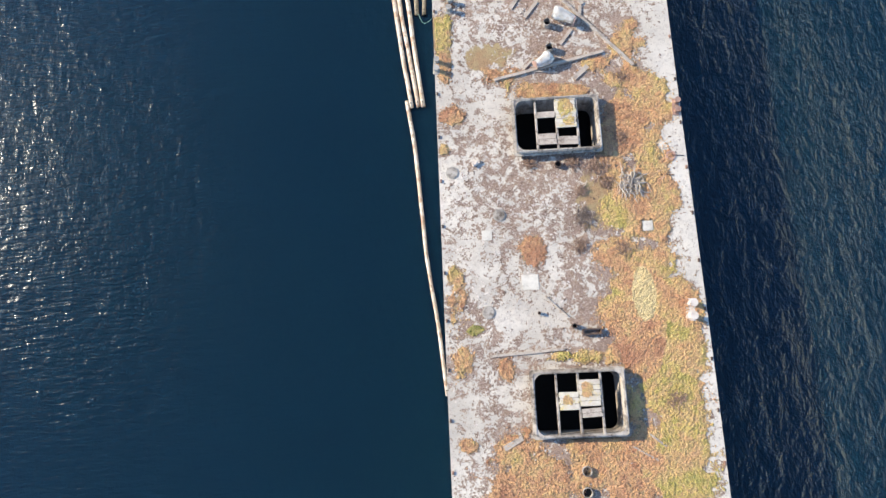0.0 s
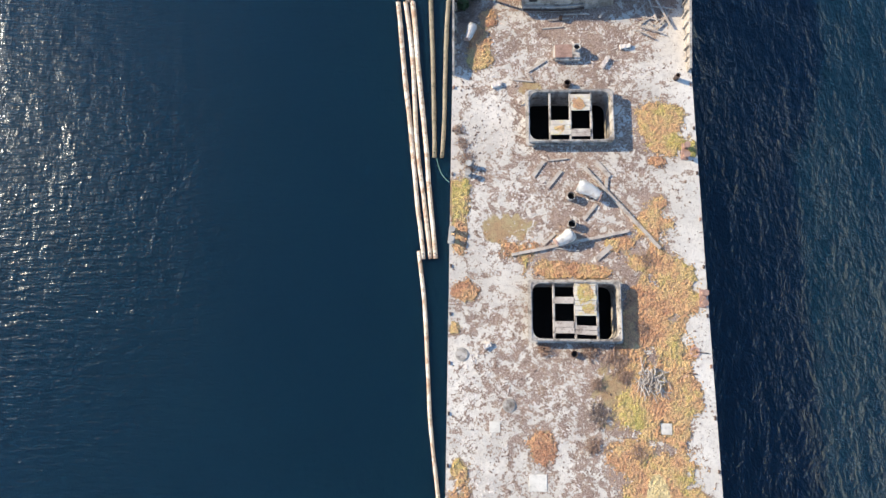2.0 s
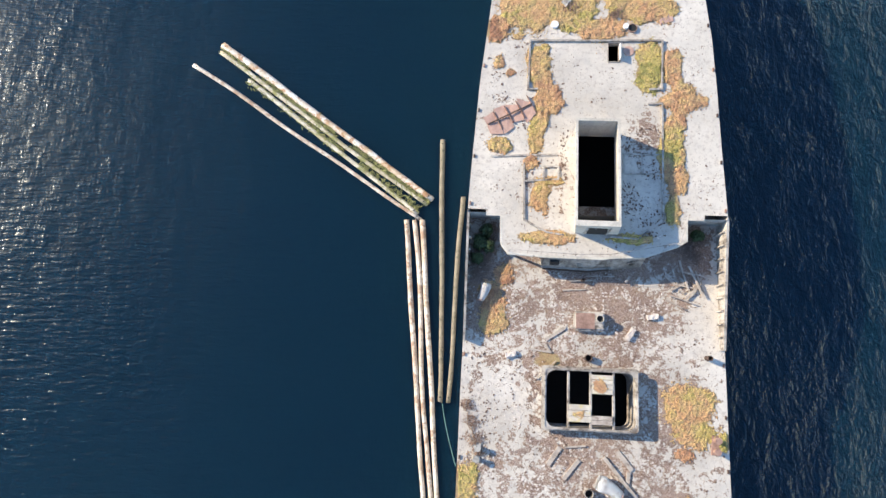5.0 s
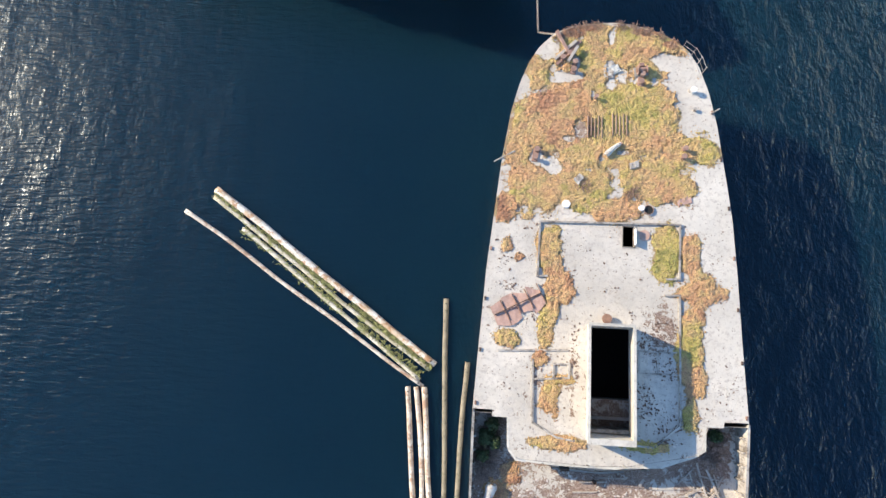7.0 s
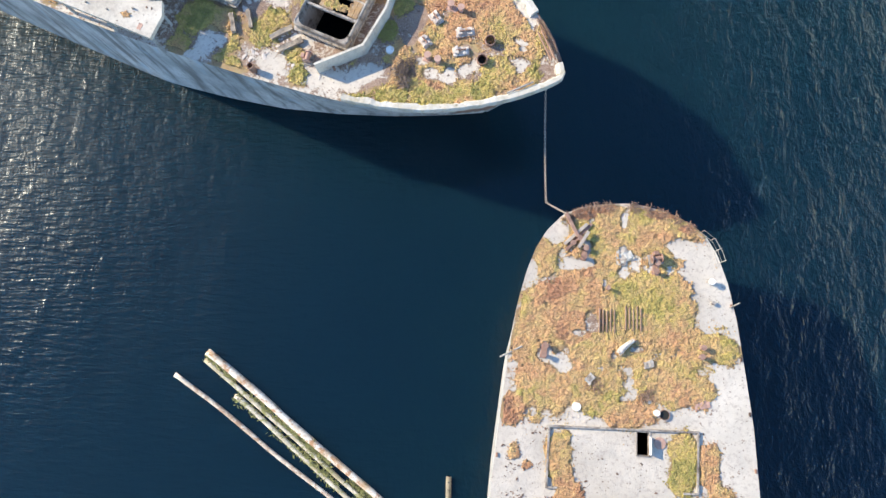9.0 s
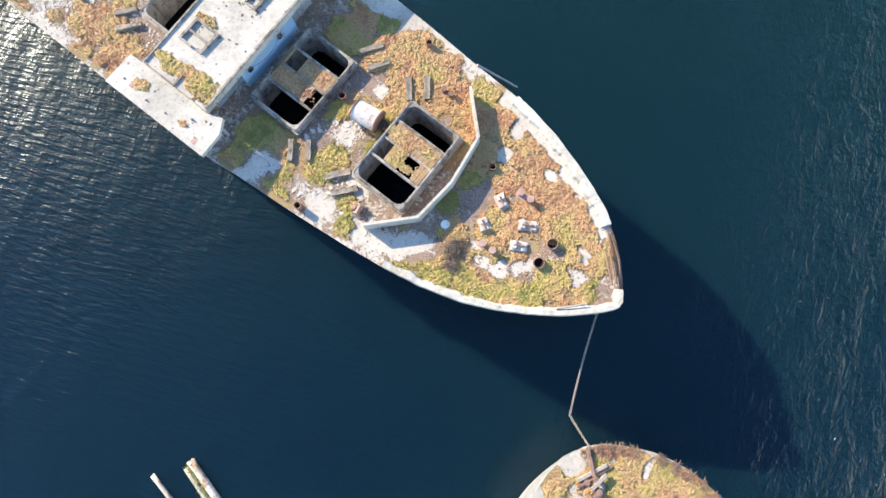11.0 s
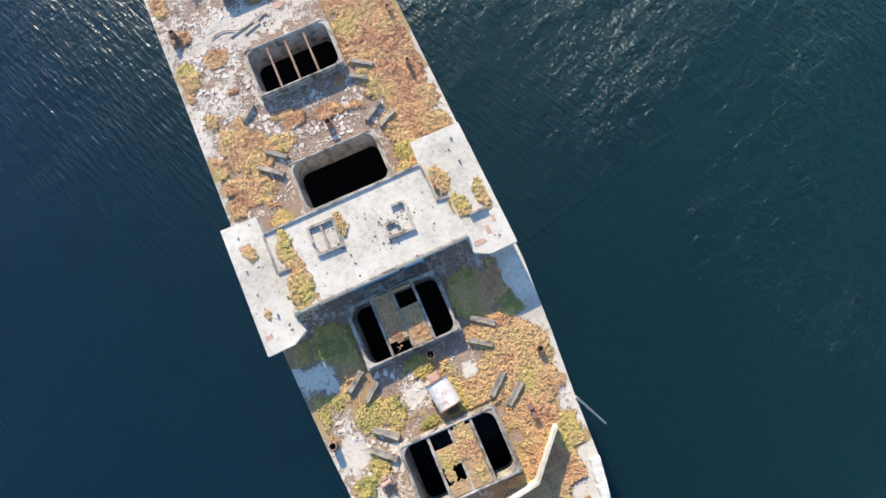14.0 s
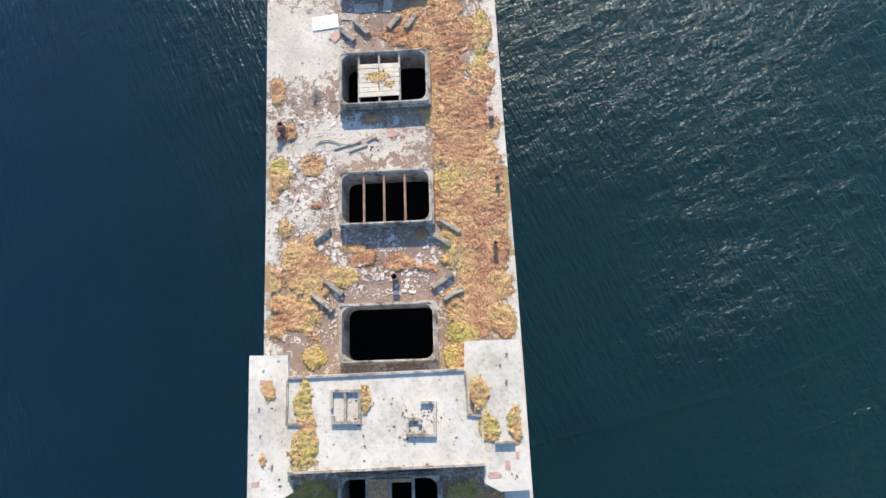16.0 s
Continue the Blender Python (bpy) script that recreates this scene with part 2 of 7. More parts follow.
M_PALE = timber("pale_paint", (0.84, 0.83, 0.80), (0.74, 0.72, 0.69), (0.50, 0.40, 0.33))
M_TWIG = timber("dead_twigs", (0.26, 0.20, 0.16), (0.15, 0.11, 0.09), (0.10, 0.07, 0.06))
M_DEAD = timber("dead_plants", (0.36, 0.24, 0.17), (0.23, 0.145, 0.105), (0.15, 0.095, 0.07))
M_STICK = timber("grey_sticks", (0.50, 0.44, 0.38), (0.33, 0.28, 0.24), (0.19, 0.155, 0.13))
M_CHOCK = timber("chock_timber", (0.40, 0.345, 0.28), (0.21, 0.175, 0.14), (0.06, 0.045, 0.035))
M_MOSSBOARD = timber("mossy_board", (0.44, 0.28, 0.13), (0.30, 0.185, 0.10), (0.52, 0.46, 0.37))
M_RUSTGREY = rusty("weathered_iron", (0.42, 0.27, 0.21), (0.21, 0.12, 0.09))
M_LEAF = plain("dark_leaves", (0.06, 0.10, 0.035), 0.7, 0.5)
M_REDPAINT = plain("red_paint", (0.62, 0.06, 0.05), 0.7, 0.2)
M_DRUM = timber("white_drum", (0.74, 0.70, 0.66), (0.60, 0.52, 0.46), (0.34, 0.17, 0.10))


def streaked_hull():
    """Pale grey paint with dark runs down the side."""
    k = Mat("painted_hull", 0.85)
    c = k.mix(k.ramp(k.noise(0.3, 5), (0.38, 0.0), (0.62, 1.0)), (0.36, 0.38, 0.39), (0.60, 0.61, 0.61))
    c = k.mix(k.ramp(k.noise(1.1, 6, 0.65, 0.0, (1, 1, 0.10)), (0.48, 0.0), (0.62, 0.85)), c, (0.15, 0.15, 0.145))
    c = k.mix(k.ramp(k.noise(2.2, 7, 0.75, 0.0, (1, 1, 2.5)), (0.54, 0.0), (0.66, 0.8)), c, (0.20, 0.19, 0.175))
    c = k.mix(k.ramp(k.noise(0.9, 5, 0.6, 0.0, (1, 1, 0.5)), (0.58, 0.0), (0.7, 0.6)), c, (0.42, 0.53, 0.63))
    k.bump(k.noise(6, 6, 0.7), 0.5, 0.03)
    return k.done(c)


M_HULL2 = streaked_hull()
M_GREYROCK = concrete("grey_concrete_block", (0.42, 0.395, 0.355), (0.29, 0.27, 0.245), (0.15, 0.13, 0.11), 0.7)


# ---------------------------------------------------------------- helpers
def link(name, me, material, parent=None, label=""):
    if material and not me.materials:
        me.materials.append(material)
    ob = new(name, me)
    ob.parent = parent
    if label:
        ob["label"] = label
    return ob


def part(name, bm, material, parent=None, label="", smooth=False):
    me = bpy.data.meshes.new(name)
    bm.normal_update()
    bm.to_mesh(me)
    bm.free()
    if smooth:
        me.polygons.foreach_set("use_smooth", [True] * len(me.polygons))
    return link(name, me, material, parent, label)


def thing(name, label, category, m=None, group="", kind=""):
    ob = new(name)
    ob.empty_display_size = 0.3
    if m is not None:
        ob.matrix_world = m
    return tagged(ob, label, category, group, kind)


def box(bm, x0, x1, y0, y1, z0, z1, bevel=0.0, m=None):
    r = bmesh.ops.create_cube(bm, size=1.0)["verts"]
    for v in r:
        v.co = Vector(((x0 + x1) / 2 + v.co.x * (x1 - x0), (y0 + y1) / 2 + v.co.y * (y1 - y0), (z0 + z1) / 2 + v.co.z * (z1 - z0)))
        if m is not None:
            v.co = m @ v.co
    if bevel:
        bmesh.ops.bevel(bm, geom=list({e for v in r for e in v.link_edges}), offset=bevel, segments=1, affect="EDGES")
    return bm


def worn(bm, amount, seed, cuts=4):
    """Breaks the smooth faces of a block into a chipped, lumpy one."""
    bmesh.ops.subdivide_edges(bm, edges=[e for e in bm.edges if e.calc_length() > 0.08], cuts=cuts, use_grid_fill=True)
    for v in bm.verts:
        v.co += amount * noise.noise_vector(v.co * 5.3 + Vector((seed, 0, 0)))
    return bm


def solid(x0, x1, y0, y1, z0, z1, bevel=0.0, m=None):
    return box(bmesh.new(), x0, x1, y0, y1, z0, z1, bevel, m)


def tube(bm, a, b, r0, r1=None, sides=12, rings=1, wob=0.0, seed=0, caps=True):
    """A round bar from a to b, uneven by wob."""
    a, b = Vector(a), Vector(b)
    r1 = r0 if r1 is None else r1
    q = (b - a).to_track_quat("Z", "Y")
    rows = []
    for i in range(rings + 1):
        s = i / rings
        c = a.lerp(b, s)
        row = []
        for j in range(sides):
            w = 2 * math.pi * j / sides
            d = Vector((math.cos(w), math.sin(w), 0))
            r = (r0 + (r1 - r0) * s) * (1 + wob * noise.noise(d * 0.9 + Vector((seed * 7.3, 0, s * rings * 0.35))))
            row.append(bm.verts.new(c + q @ (d * r)))
        rows.append(row)
    for p, n in zip(rows, rows[1:]):
        for j in range(sides):
            bm.faces.new((p[j], p[(j + 1) % sides], n[(j + 1) % sides], n[j]))
    if caps:
        bm.faces.new(rows[0][::-1])
        bm.faces.new(rows[-1])
    return bm


def pipe_bm(r, h, wall=0.03, depth=0.3, sides=16, m=None):
    """An open standing pipe with a wall: outside, rim, inside and a floor below the rim."""
    bm = bmesh.new()
    rows = []
    for rad, z in ((r, 0.0), (r, h), (r - wall, h), (r - wall, h - depth)):
        rows.append([bm.verts.new((rad * math.cos(2 * math.pi * j / sides), rad * math.sin(2 * math.pi * j / sides), z)) for j in range(sides)])
    for p, n in zip(rows, rows[1:]):
        for j in range(sides):
            bm.faces.new((p[j], p[(j + 1) % sides], n[(j + 1) % sides], n[j]))
    bm.faces.new(rows[-1])
    if m is not None:
        bm.transform(m)
    return bm


def rounded(x0, x1, y0, y1, r, seg=5):
    pts = []
    for cx, cy, a in ((x1 - r, y1 - r, 0), (x0 + r, y1 - r, 90), (x0 + r, y0 + r, 180), (x1 - r, y0 + r, 270)):
        for i in range(seg + 1):
            w = radians(a + 90 * i / seg)
            pts.append((cx + r * math.cos(w), cy + r * math.sin(w)))
    return pts


def ring(outer, inner, z0, z1, z_in=None, batter=0.0):
    """A frame between two loops with as many points: outer and inner face, top and foot."""
    bm = bmesh.new()
    z_in = z0 if z_in is None else z_in
    cx, cy = sum(p[0] for p in outer) / len(outer), sum(p[1] for p in outer) / len(outer)
    wide = [(x + math.copysign(batter, x - cx), y + math.copysign(batter, y - cy)) for x, y in outer]
    loops = [[bm.verts.new((x, y, z)) for x, y in pts] for pts, z in ((wide, z0), (outer, z1), (inner, z1), (inner, z_in))]
    n = len(outer)
    for p, q in zip(loops, loops[1:]):
        for j in range(n):
            bm.faces.new((p[j], p[(j + 1) % n], q[(j + 1) % n], q[j]))
    return bm


def extrude_poly(pts, z0, z1):
    bm = bmesh.new()
    lo, hi = [bm.verts.new((x, y, z0)) for x, y in pts], [bm.verts.new((x, y, z1)) for x, y in pts]
    n = len(pts)
    for j in range(n):
        bm.faces.new((lo[j], lo[(j + 1) % n], hi[(j + 1) % n], hi[j]))
    bm.faces.new(hi)
    bm.faces.new(lo[::-1])
    bmesh.ops.recalc_face_normals(bm, faces=bm.faces)
    return bm


def wall_line(pts, thick, z0, z1, closed=False):
    """A low wall along a line of points, z0 and z1 numbers or functions of the place."""
    bm = bmesh.new()
    f0 = z0 if callable(z0) else (lambda x, y: z0)
    f1 = z1 if callable(z1) else (lambda x, y: z1)
    P = [Vector(p) for p in pts]
    n, rows = len(P), []
    for i, p in enumerate(P):
        a = P[i - 1] if i or closed else p
        b = P[(i + 1) % n] if i < n - 1 or closed else p
        da, db = (p - a).normalized() if p != a else None, (b - p).normalized() if b != p else None
        d = ((da or db) + (db or da)).normalized()
        k = 1.0 / max(0.5, d.dot(da or db))
        o = Vector((-d.y, d.x)) * thick / 2 * k
        rows.append([bm.verts.new((*(p + o), f0(*p))), bm.verts.new((*(p + o), f1(*p))), bm.verts.new((*(p - o), f1(*p))), bm.verts.new((*(p - o), f0(*p)))])
    for i in range(n if closed else n - 1):
        p, q = rows[i], rows[(i + 1) % n]
        for j in range(4):
            bm.faces.new((p[j], p[(j + 1) % 4], q[(j + 1) % 4], q[j]))
    if not closed:
        bm.faces.new(rows[0])
        bm.faces.new(rows[-1][::-1])
    bmesh.ops.recalc_face_normals(bm, faces=bm.faces)
    return bm


def lerp_table(table, x):
    xs, ys = zip(*table)
    return float(np.interp(x, xs, ys))


def blob(x, y, blobs):
    """How far a place lies inside the nearest of some ovals (x, y, half width, half length): 1 in the middle, 0 at the rim."""
    best = -1.0
    for bx, by, rx, ry, *_ in blobs:
        dx, dy = (x - bx) / rx, (y - by) / ry
        if abs(dx) < 1.6 and abs(dy) < 1.6:
            best = max(best, 1.0 - math.sqrt(dx * dx + dy * dy))
    return best


def deck_mesh(name, parent, left, right, y0, y1, cuts, holes, zf, cover, material, step=0.25, label=""):
    """A deck sheet between two side lines, with rectangular holes and its cover of soil, turf and bright wear."""
    ys = sorted({round(v, 3) for v in list(np.arange(y0, y1, step)) + [y1] + [h for q in holes for h in q[2:4]] if y0 <= v <= y1})
    lo, hi = min(left(y) for y in ys), max(right(y) for y in ys)
    xs = sorted({round(v, 3) for v in list(np.arange(lo, hi, step)) + [hi] + list(cuts)})
    bm = bmesh.new()
    rows = [[bm.verts.new((u, y, zf(u, y))) for u in [min(max(x, left(y)), right(y)) for x in xs]] for y in ys]
    for j in range(len(ys) - 1):
        for i in range(len(xs) - 1):
            cx, cy = (xs[i] + xs[i + 1]) / 2, (ys[j] + ys[j + 1]) / 2
            if any(h[0] < cx < h[1] and h[2] < cy < h[3] for h in holes):
                continue
            q = (rows[j][i], rows[j][i + 1], rows[j + 1][i + 1], rows[j + 1][i])
            if (q[1].co - q[0].co).length < 1e-4 and (q[2].co - q[3].co).length < 1e-4:
                continue
            bm.faces.new(q)
    bmesh.ops.remove_doubles(bm, verts=bm.verts, dist=1e-4)
    bmesh.ops.delete(bm, geom=[v for v in bm.verts if not v.link_faces], context="VERTS")
    me = bpy.data.meshes.new(name)
    bm.to_mesh(me)
    bm.free()
    at = me.color_attributes.new("cover", "FLOAT_COLOR", "POINT")
    at.data.foreach_set("color", [c for v in me.vertices for c in (*cover(v.co.x, v.co.y), 1.0)])
    return link(name, me, material, parent, label)


def hull_bm(loop, top, inset, foot=-1.5):
    """The side of a hull from the deck's rim down past the water: loop of (x, y, inward x, inward y)."""
    bm = bmesh.new()
    rows = []
    for s in (0.0, 0.25, 0.5, 0.8, 1.0):
        row = []
        for x, y, nx, ny in loop:
            zt = top(x, y)
            k = inset(x, y) * s ** 1.3
            row.append(bm.verts.new((x + nx * k, y + ny * k, zt + (foot - zt) * s)))
        rows.append(row)
    n = len(loop)
    for p, q in zip(rows, rows[1:]):
        for j in range(n):
            bm.faces.new((p[j], p[(j + 1) % n], q[(j + 1) % n], q[j]))
    bm.faces.new(rows[-1])
    bmesh.ops.recalc_face_normals(bm, faces=bm.faces)
    return bm


def loose(ob, label, category, m=None, group=""):
    """A thing that only lies on a deck."""
    ob.parent = None
    if m is not None:
        ob.matrix_world = m
    return tagged(ob, label, category, group)


def inward(pts):
    """A loop of points with the unit way inwards at each."""
    c = Vector((sum(p[0] for p in pts) / len(pts), sum(p[1] for p in pts) / len(pts)))
    out, n = [], len(pts)
    for i, p in enumerate(pts):
        d = (Vector(pts[(i + 1) % n]) - Vector(pts[i - 1])).normalized()
        w = Vector((-d.y, d.x))
        if w.dot(c - Vector(p)) < 0:
            w = -w
        out.append((*p, w.x, w.y))
    return out


# ---------------------------------------------------------------- sea
bm = bmesh.new()
bmesh.ops.create_grid(bm, x_segments=8, y_segments=8, size=4000)
tagged(part("water", bm, M_WATER), "dark teal sea ruffled by small wind waves", "sea", kind="structure")

# ---------------------------------------------------------------- where stonecrop grows: x, y, half width, half length, hue
GROWTH_A = [(13.89, 19.41, 1.48, 1.11, 0.4), (14.28, 17.77, 1.11, 1.11, 0.45), (12.47, 20.32, 1.48, 0.66, 0.3), (13.26, 15.06, 1.11, 0.92, 0.45), (13.88, 12.31, 1.29, 1.11, 0.3), (12.47, 12.78, 1.11, 1.48, 0.45), (11.01, 10.96, 1.48, 1.11, 0.5), (13.26, 9.89, 0.92, 0.92, 0.4), (10.58, 8.36, 1.29, 1.29, 0.35), (12.66, 7.52, 1.85, 1.48, 0.4), (13.88, 5.64, 1.48, 1.48, 0.5), (10.91, 4.35, 1.48, 1.85, 0.25), (12.17, 2.88, 2.21, 1.85, 0.2), (13.87, 2.45, 1.66, 2.21, 0.6), (13.22, -0.28, 1.85, 2.21, 0.6), (11.66, 1.33, 1.48, 1.11, 0.25), (13.64, -2.65, 1.66, 1.85, 0.6), (12.07, -4.58, 2.95, 1.48, 0.55), (13.6, -5.93, 1.85, 1.11, 0.6)]
GROWTH_A_1 = [(10.01, -4.83, 1.85, 1.11, 0.3)]
STRAW = [(12.11, 5.73, 0.74, 1.77, 0.5)]
GROWTH_B = [(-0.12, 24.17, 0.55, 1.85, 0.55), (0.08, 22.46, 0.55, 1.48, 0.4), (0.48, 18.49, 0.81, 0.66, 0.2), (-0.21, 16.11, 0.37, 0.44, 0.4), (5.18, 9.03, 0.81, 1.03, 0.15), (0.03, 7.62, 0.37, 0.66, 0.5), (0.41, 2, 0.59, 1.03, 0.4), (3.05, 1.36, 0.52, 0.74, 0.2), (1.23, 3.92, 0.55, 0.37, 0.75), (6.47, 2.09, 0.74, 0.37, 0.7), (8.23, 2.01, 0.92, 0.44, 0.5), (2.8, -5.23, 0.92, 0.55, 0.2), (5.41, -4.83, 1.11, 0.92, 0.2), (7.97, -4.92, 1.29, 0.74, 0.25), (3.41, -3.93, 0.92, 0.74, 0.3), (0.49, -3.16, 0.55, 0.44, 0.4), (6.53, 19.92, 1.85, 0.59, 0.2), (8.62, 19.77, 1.48, 0.52, 0.3)]
GROWTH_C = [(1.43, 34.78, 0.92, 1.11, 0.5), (1.04, 36.49, 0.74, 0.74, 0.4), (13.49, 30.11, 1.48, 1.11, 0.5), (13.77, 28.52, 1.3, 0.9, 0.55), (13.0, 27.1, 0.6, 0.35, 0.3), (15.39, 27.92, 0.37, 0.55, 0.6), (0.14, 24.69, 0.66, 1.48, 0.5), (0.16, 22.01, 0.44, 0.92, 0.4), (1.48, 35.58, 0.81, 1.48, 0.4), (1.99, 37.52, 0.66, 0.74, 0.25), (13.1, 24.3, 0.5, 0.45, 0.3)]
TURF = [(3.03, 22.58, 2.21, 0.92, 0.5), (10.0, 12.0, 1.6, 2.4, 0.5), (5.0, 32.3, 1.0, 0.6, 0.5)]
GROWTH_D = [(3.77, 51.43, 0.77, 1.41, 0.5), (4.45, 48.95, 0.88, 1.05, 0.35), (3.65, 46.45, 0.53, 1.41, 0.5), (3.35, 44.55, 0.53, 0.53, 0.25), (4.08, 42.39, 0.56, 1.27, 0.4), (4.73, 43.43, 0.7, 0.35, 0.35), (4.64, 39.78, 1.76, 0.42, 0.4), (9.71, 39.84, 1.41, 0.39, 0.65), (10.9, 51.1, 0.95, 1.8, 0.78), (12.33, 51.06, 0.7, 1.58, 0.35), (12.8, 48.96, 1.41, 1.05, 0.35), (12.25, 46.51, 0.7, 1.41, 0.5), (12.22, 44.48, 0.53, 2.11, 0.6), (12.17, 41.83, 0.46, 1.05, 0.6), (1.24, 51.33, 0.35, 0.53, 0.3), (1.44, 45.66, 0.88, 0.53, 0.35), (1.97, 50.64, 0.32, 0.28, 0.3)]
GROWTH_E = [(2.16, 59.81, 1.05, 1.41, 0.6), (3.87, 60.6, 1.41, 1.23, 0.35), (1.7, 57.67, 0.98, 1.76, 0.5), (4.25, 58.84, 1.76, 1.41, 0.25), (2.96, 54.97, 2.11, 1.23, 0.45), (5.99, 55.12, 2.11, 1.41, 0.6), (7.67, 58.99, 1.76, 2.46, 0.65), (9.36, 58.71, 2.11, 2.11, 0.6), (9.67, 55.98, 2.11, 1.76, 0.55), (12.03, 57.79, 1.76, 1.05, 0.5), (7.99, 53.88, 1.76, 0.88, 0.45), (10.99, 55.37, 1.76, 1.05, 0.4), (6.28, 63.23, 1.41, 1.76, 0.6), (8.37, 64.77, 1.41, 1.23, 0.6), (6.97, 65.28, 1.05, 0.88, 0.5), (10.4, 60.87, 1.05, 1.41, 0.6), (5.64, 57.16, 1.41, 1.05, 0.55), (7.32, 61.1, 2.11, 0.88, 0.65), (2.78, 62.73, 0.88, 1.05, 0.55)]
GROWTH_E_1 = [(12.4, 57.8, 1.9, 1.0, 0.5), (10.7, 60.6, 1.1, 1.9, 0.6), (8.8, 61.4, 1.2, 1.0, 0.6), (8.5, 64.2, 1.4, 1.0, 0.65), (6.3, 62.0, 1.0, 0.9, 0.6), (4.1, 50.0, 0.6, 1.2, 0.4), (4.0, 47.6, 0.45, 0.9, 0.45), (2.4, 55.8, 1.2, 1.0, 0.35), (5.1, 65.6, 0.8, 0.32, 0.0), (6.0, 65.95, 0.6, 0.25, 0.0), (9.8, 65.75, 1.1, 0.25, 0.05), (11.3, 64.95, 0.8, 0.3, 0.1), (2.6, 63.4, 0.7, 0.7, 0.75), (10.1, 64.83, 1.05, 0.88, 0.5), (0.96, 53.86, 0.77, 1.05, 0.3), (1.93, 55.43, 1.05, 1.05, 0.3), (11.66, 64.52, 0.88, 0.53, 0.35)]
BARE_STERN = [(2.9, 57.2, 0.55, 0.8), (5.6, 58.9, 0.5, 0.6), (4.8, 58.4, 0.45, 0.3), (5.2, 62.6, 0.75, 0.6), (5.2, 63.6, 0.5, 0.7), (4.3, 62.6, 0.45, 0.5), (3.6, 64.4, 0.9, 0.8), (2.1, 62.0, 0.3, 0.6), (9.2, 62.7, 0.35, 0.6), (11.9, 62.5, 1.2, 2.3), (11.0, 63.8, 1.0, 0.8), (7.5, 65.4, 0.3, 0.8), (7.5, 63.2, 0.35, 0.75), (8.2, 57.6, 0.5, 0.25), (6.4, 61.4, 0.22, 0.5)]
BARE_STERN = [(x, y, 0.78 * a, 0.78 * b) for x, y, a, b in BARE_STERN]
GROWTH_F = [(4.6, 53.33, 2.38, 1.36, 0.2), (6.49, 53.21, 0.68, 1.7, 0.5), (4.12, 50.49, 1.53, 1.7, 0.2), (6.34, 49.95, 0.85, 1.7, 0.45), (5.47, 46.84, 2.04, 1.7, 0.25), (4.31, 45.35, 1.36, 1.36, 0.25), (6.06, 43.74, 1.19, 1.7, 0.4), (4.2, 42.33, 1.36, 1.36, 0.4), (5.54, 40.05, 1.36, 1.36, 0.35), (5.79, 37.53, 1.53, 1.7, 0.3), (5.33, 35.09, 1.7, 1.7, 0.35), (4.57, 33.4, 1.02, 0.85, 0.7), (3.84, 32.07, 0.61, 0.85, 0.6), (7, 34, 0.85, 1.02, 0.45), (2.35, 54.73, 1.7, 1.36, 0.2), (-7.19, 49.75, 0.51, 0.95, 0.45), (-6.26, 46.89, 0.48, 0.61, 0.3), (-7.07, 44.02, 0.75, 1.29, 0.55), (-4.73, 44.48, 0.85, 0.75, 0.35)]
GROWTH_F_1 = [(-5.0, 39.6, 0.6, 0.5, 0.3), (-6.6, 40.4, 0.5, 0.7, 0.5), (-2.2, 38.9, 0.8, 0.4, 0.25), (2.4, 37.6, 0.7, 0.35, 0.2), (-4.2, 36.4, 0.6, 0.6, 0.4), (-7.3, 42.6, 0.4, 0.6, 0.5), (-4.53, 41.81, 0.41, 0.27, 0.3)]
GROWTH_G = [(-7.37, 36.99, 0.85, 1.02, 0.55), (-5.89, 34.81, 1.36, 1.02, 0.25), (-6.95, 34.16, 0.68, 0.85, 0.5), (-4.86, 37.97, 1.36, 0.68, 0.3), (-2.88, 37.17, 1.36, 0.85, 0.6), (-1.63, 38.19, 1.02, 0.61, 0.3), (0.86, 37.73, 1.19, 0.51, 0.2), (2.15, 39.66, 0.51, 0.54, 0.3), (-6.62, 35.54, 1.02, 0.85, 0.4), (-4.62, 32.19, 0.85, 0.85, 0.7), (-0.81, 47.58, 0.68, 0.31, 0.2), (3.7, 37.97, 0.51, 0.34, 0.2)]
GROWTH_ROOF = [(-6.51, 30.3, 0.48, 0.68, 0.5), (-0.95, 29.88, 0.34, 0.85, 0.5), (-4.41, 30.14, 0.34, 1.36, 0.6), (-4.38, 27.4, 0.85, 1.53, 0.55), (-4.5, 29.2, 0.6, 1.2, 0.55), (-6.81, 26.71, 0.27, 0.54, 0.5), (5.42, 29.85, 0.68, 1.02, 0.5), (5.81, 28.03, 0.58, 1.02, 0.5), (7.27, 28.29, 0.41, 1.09, 0.5)]
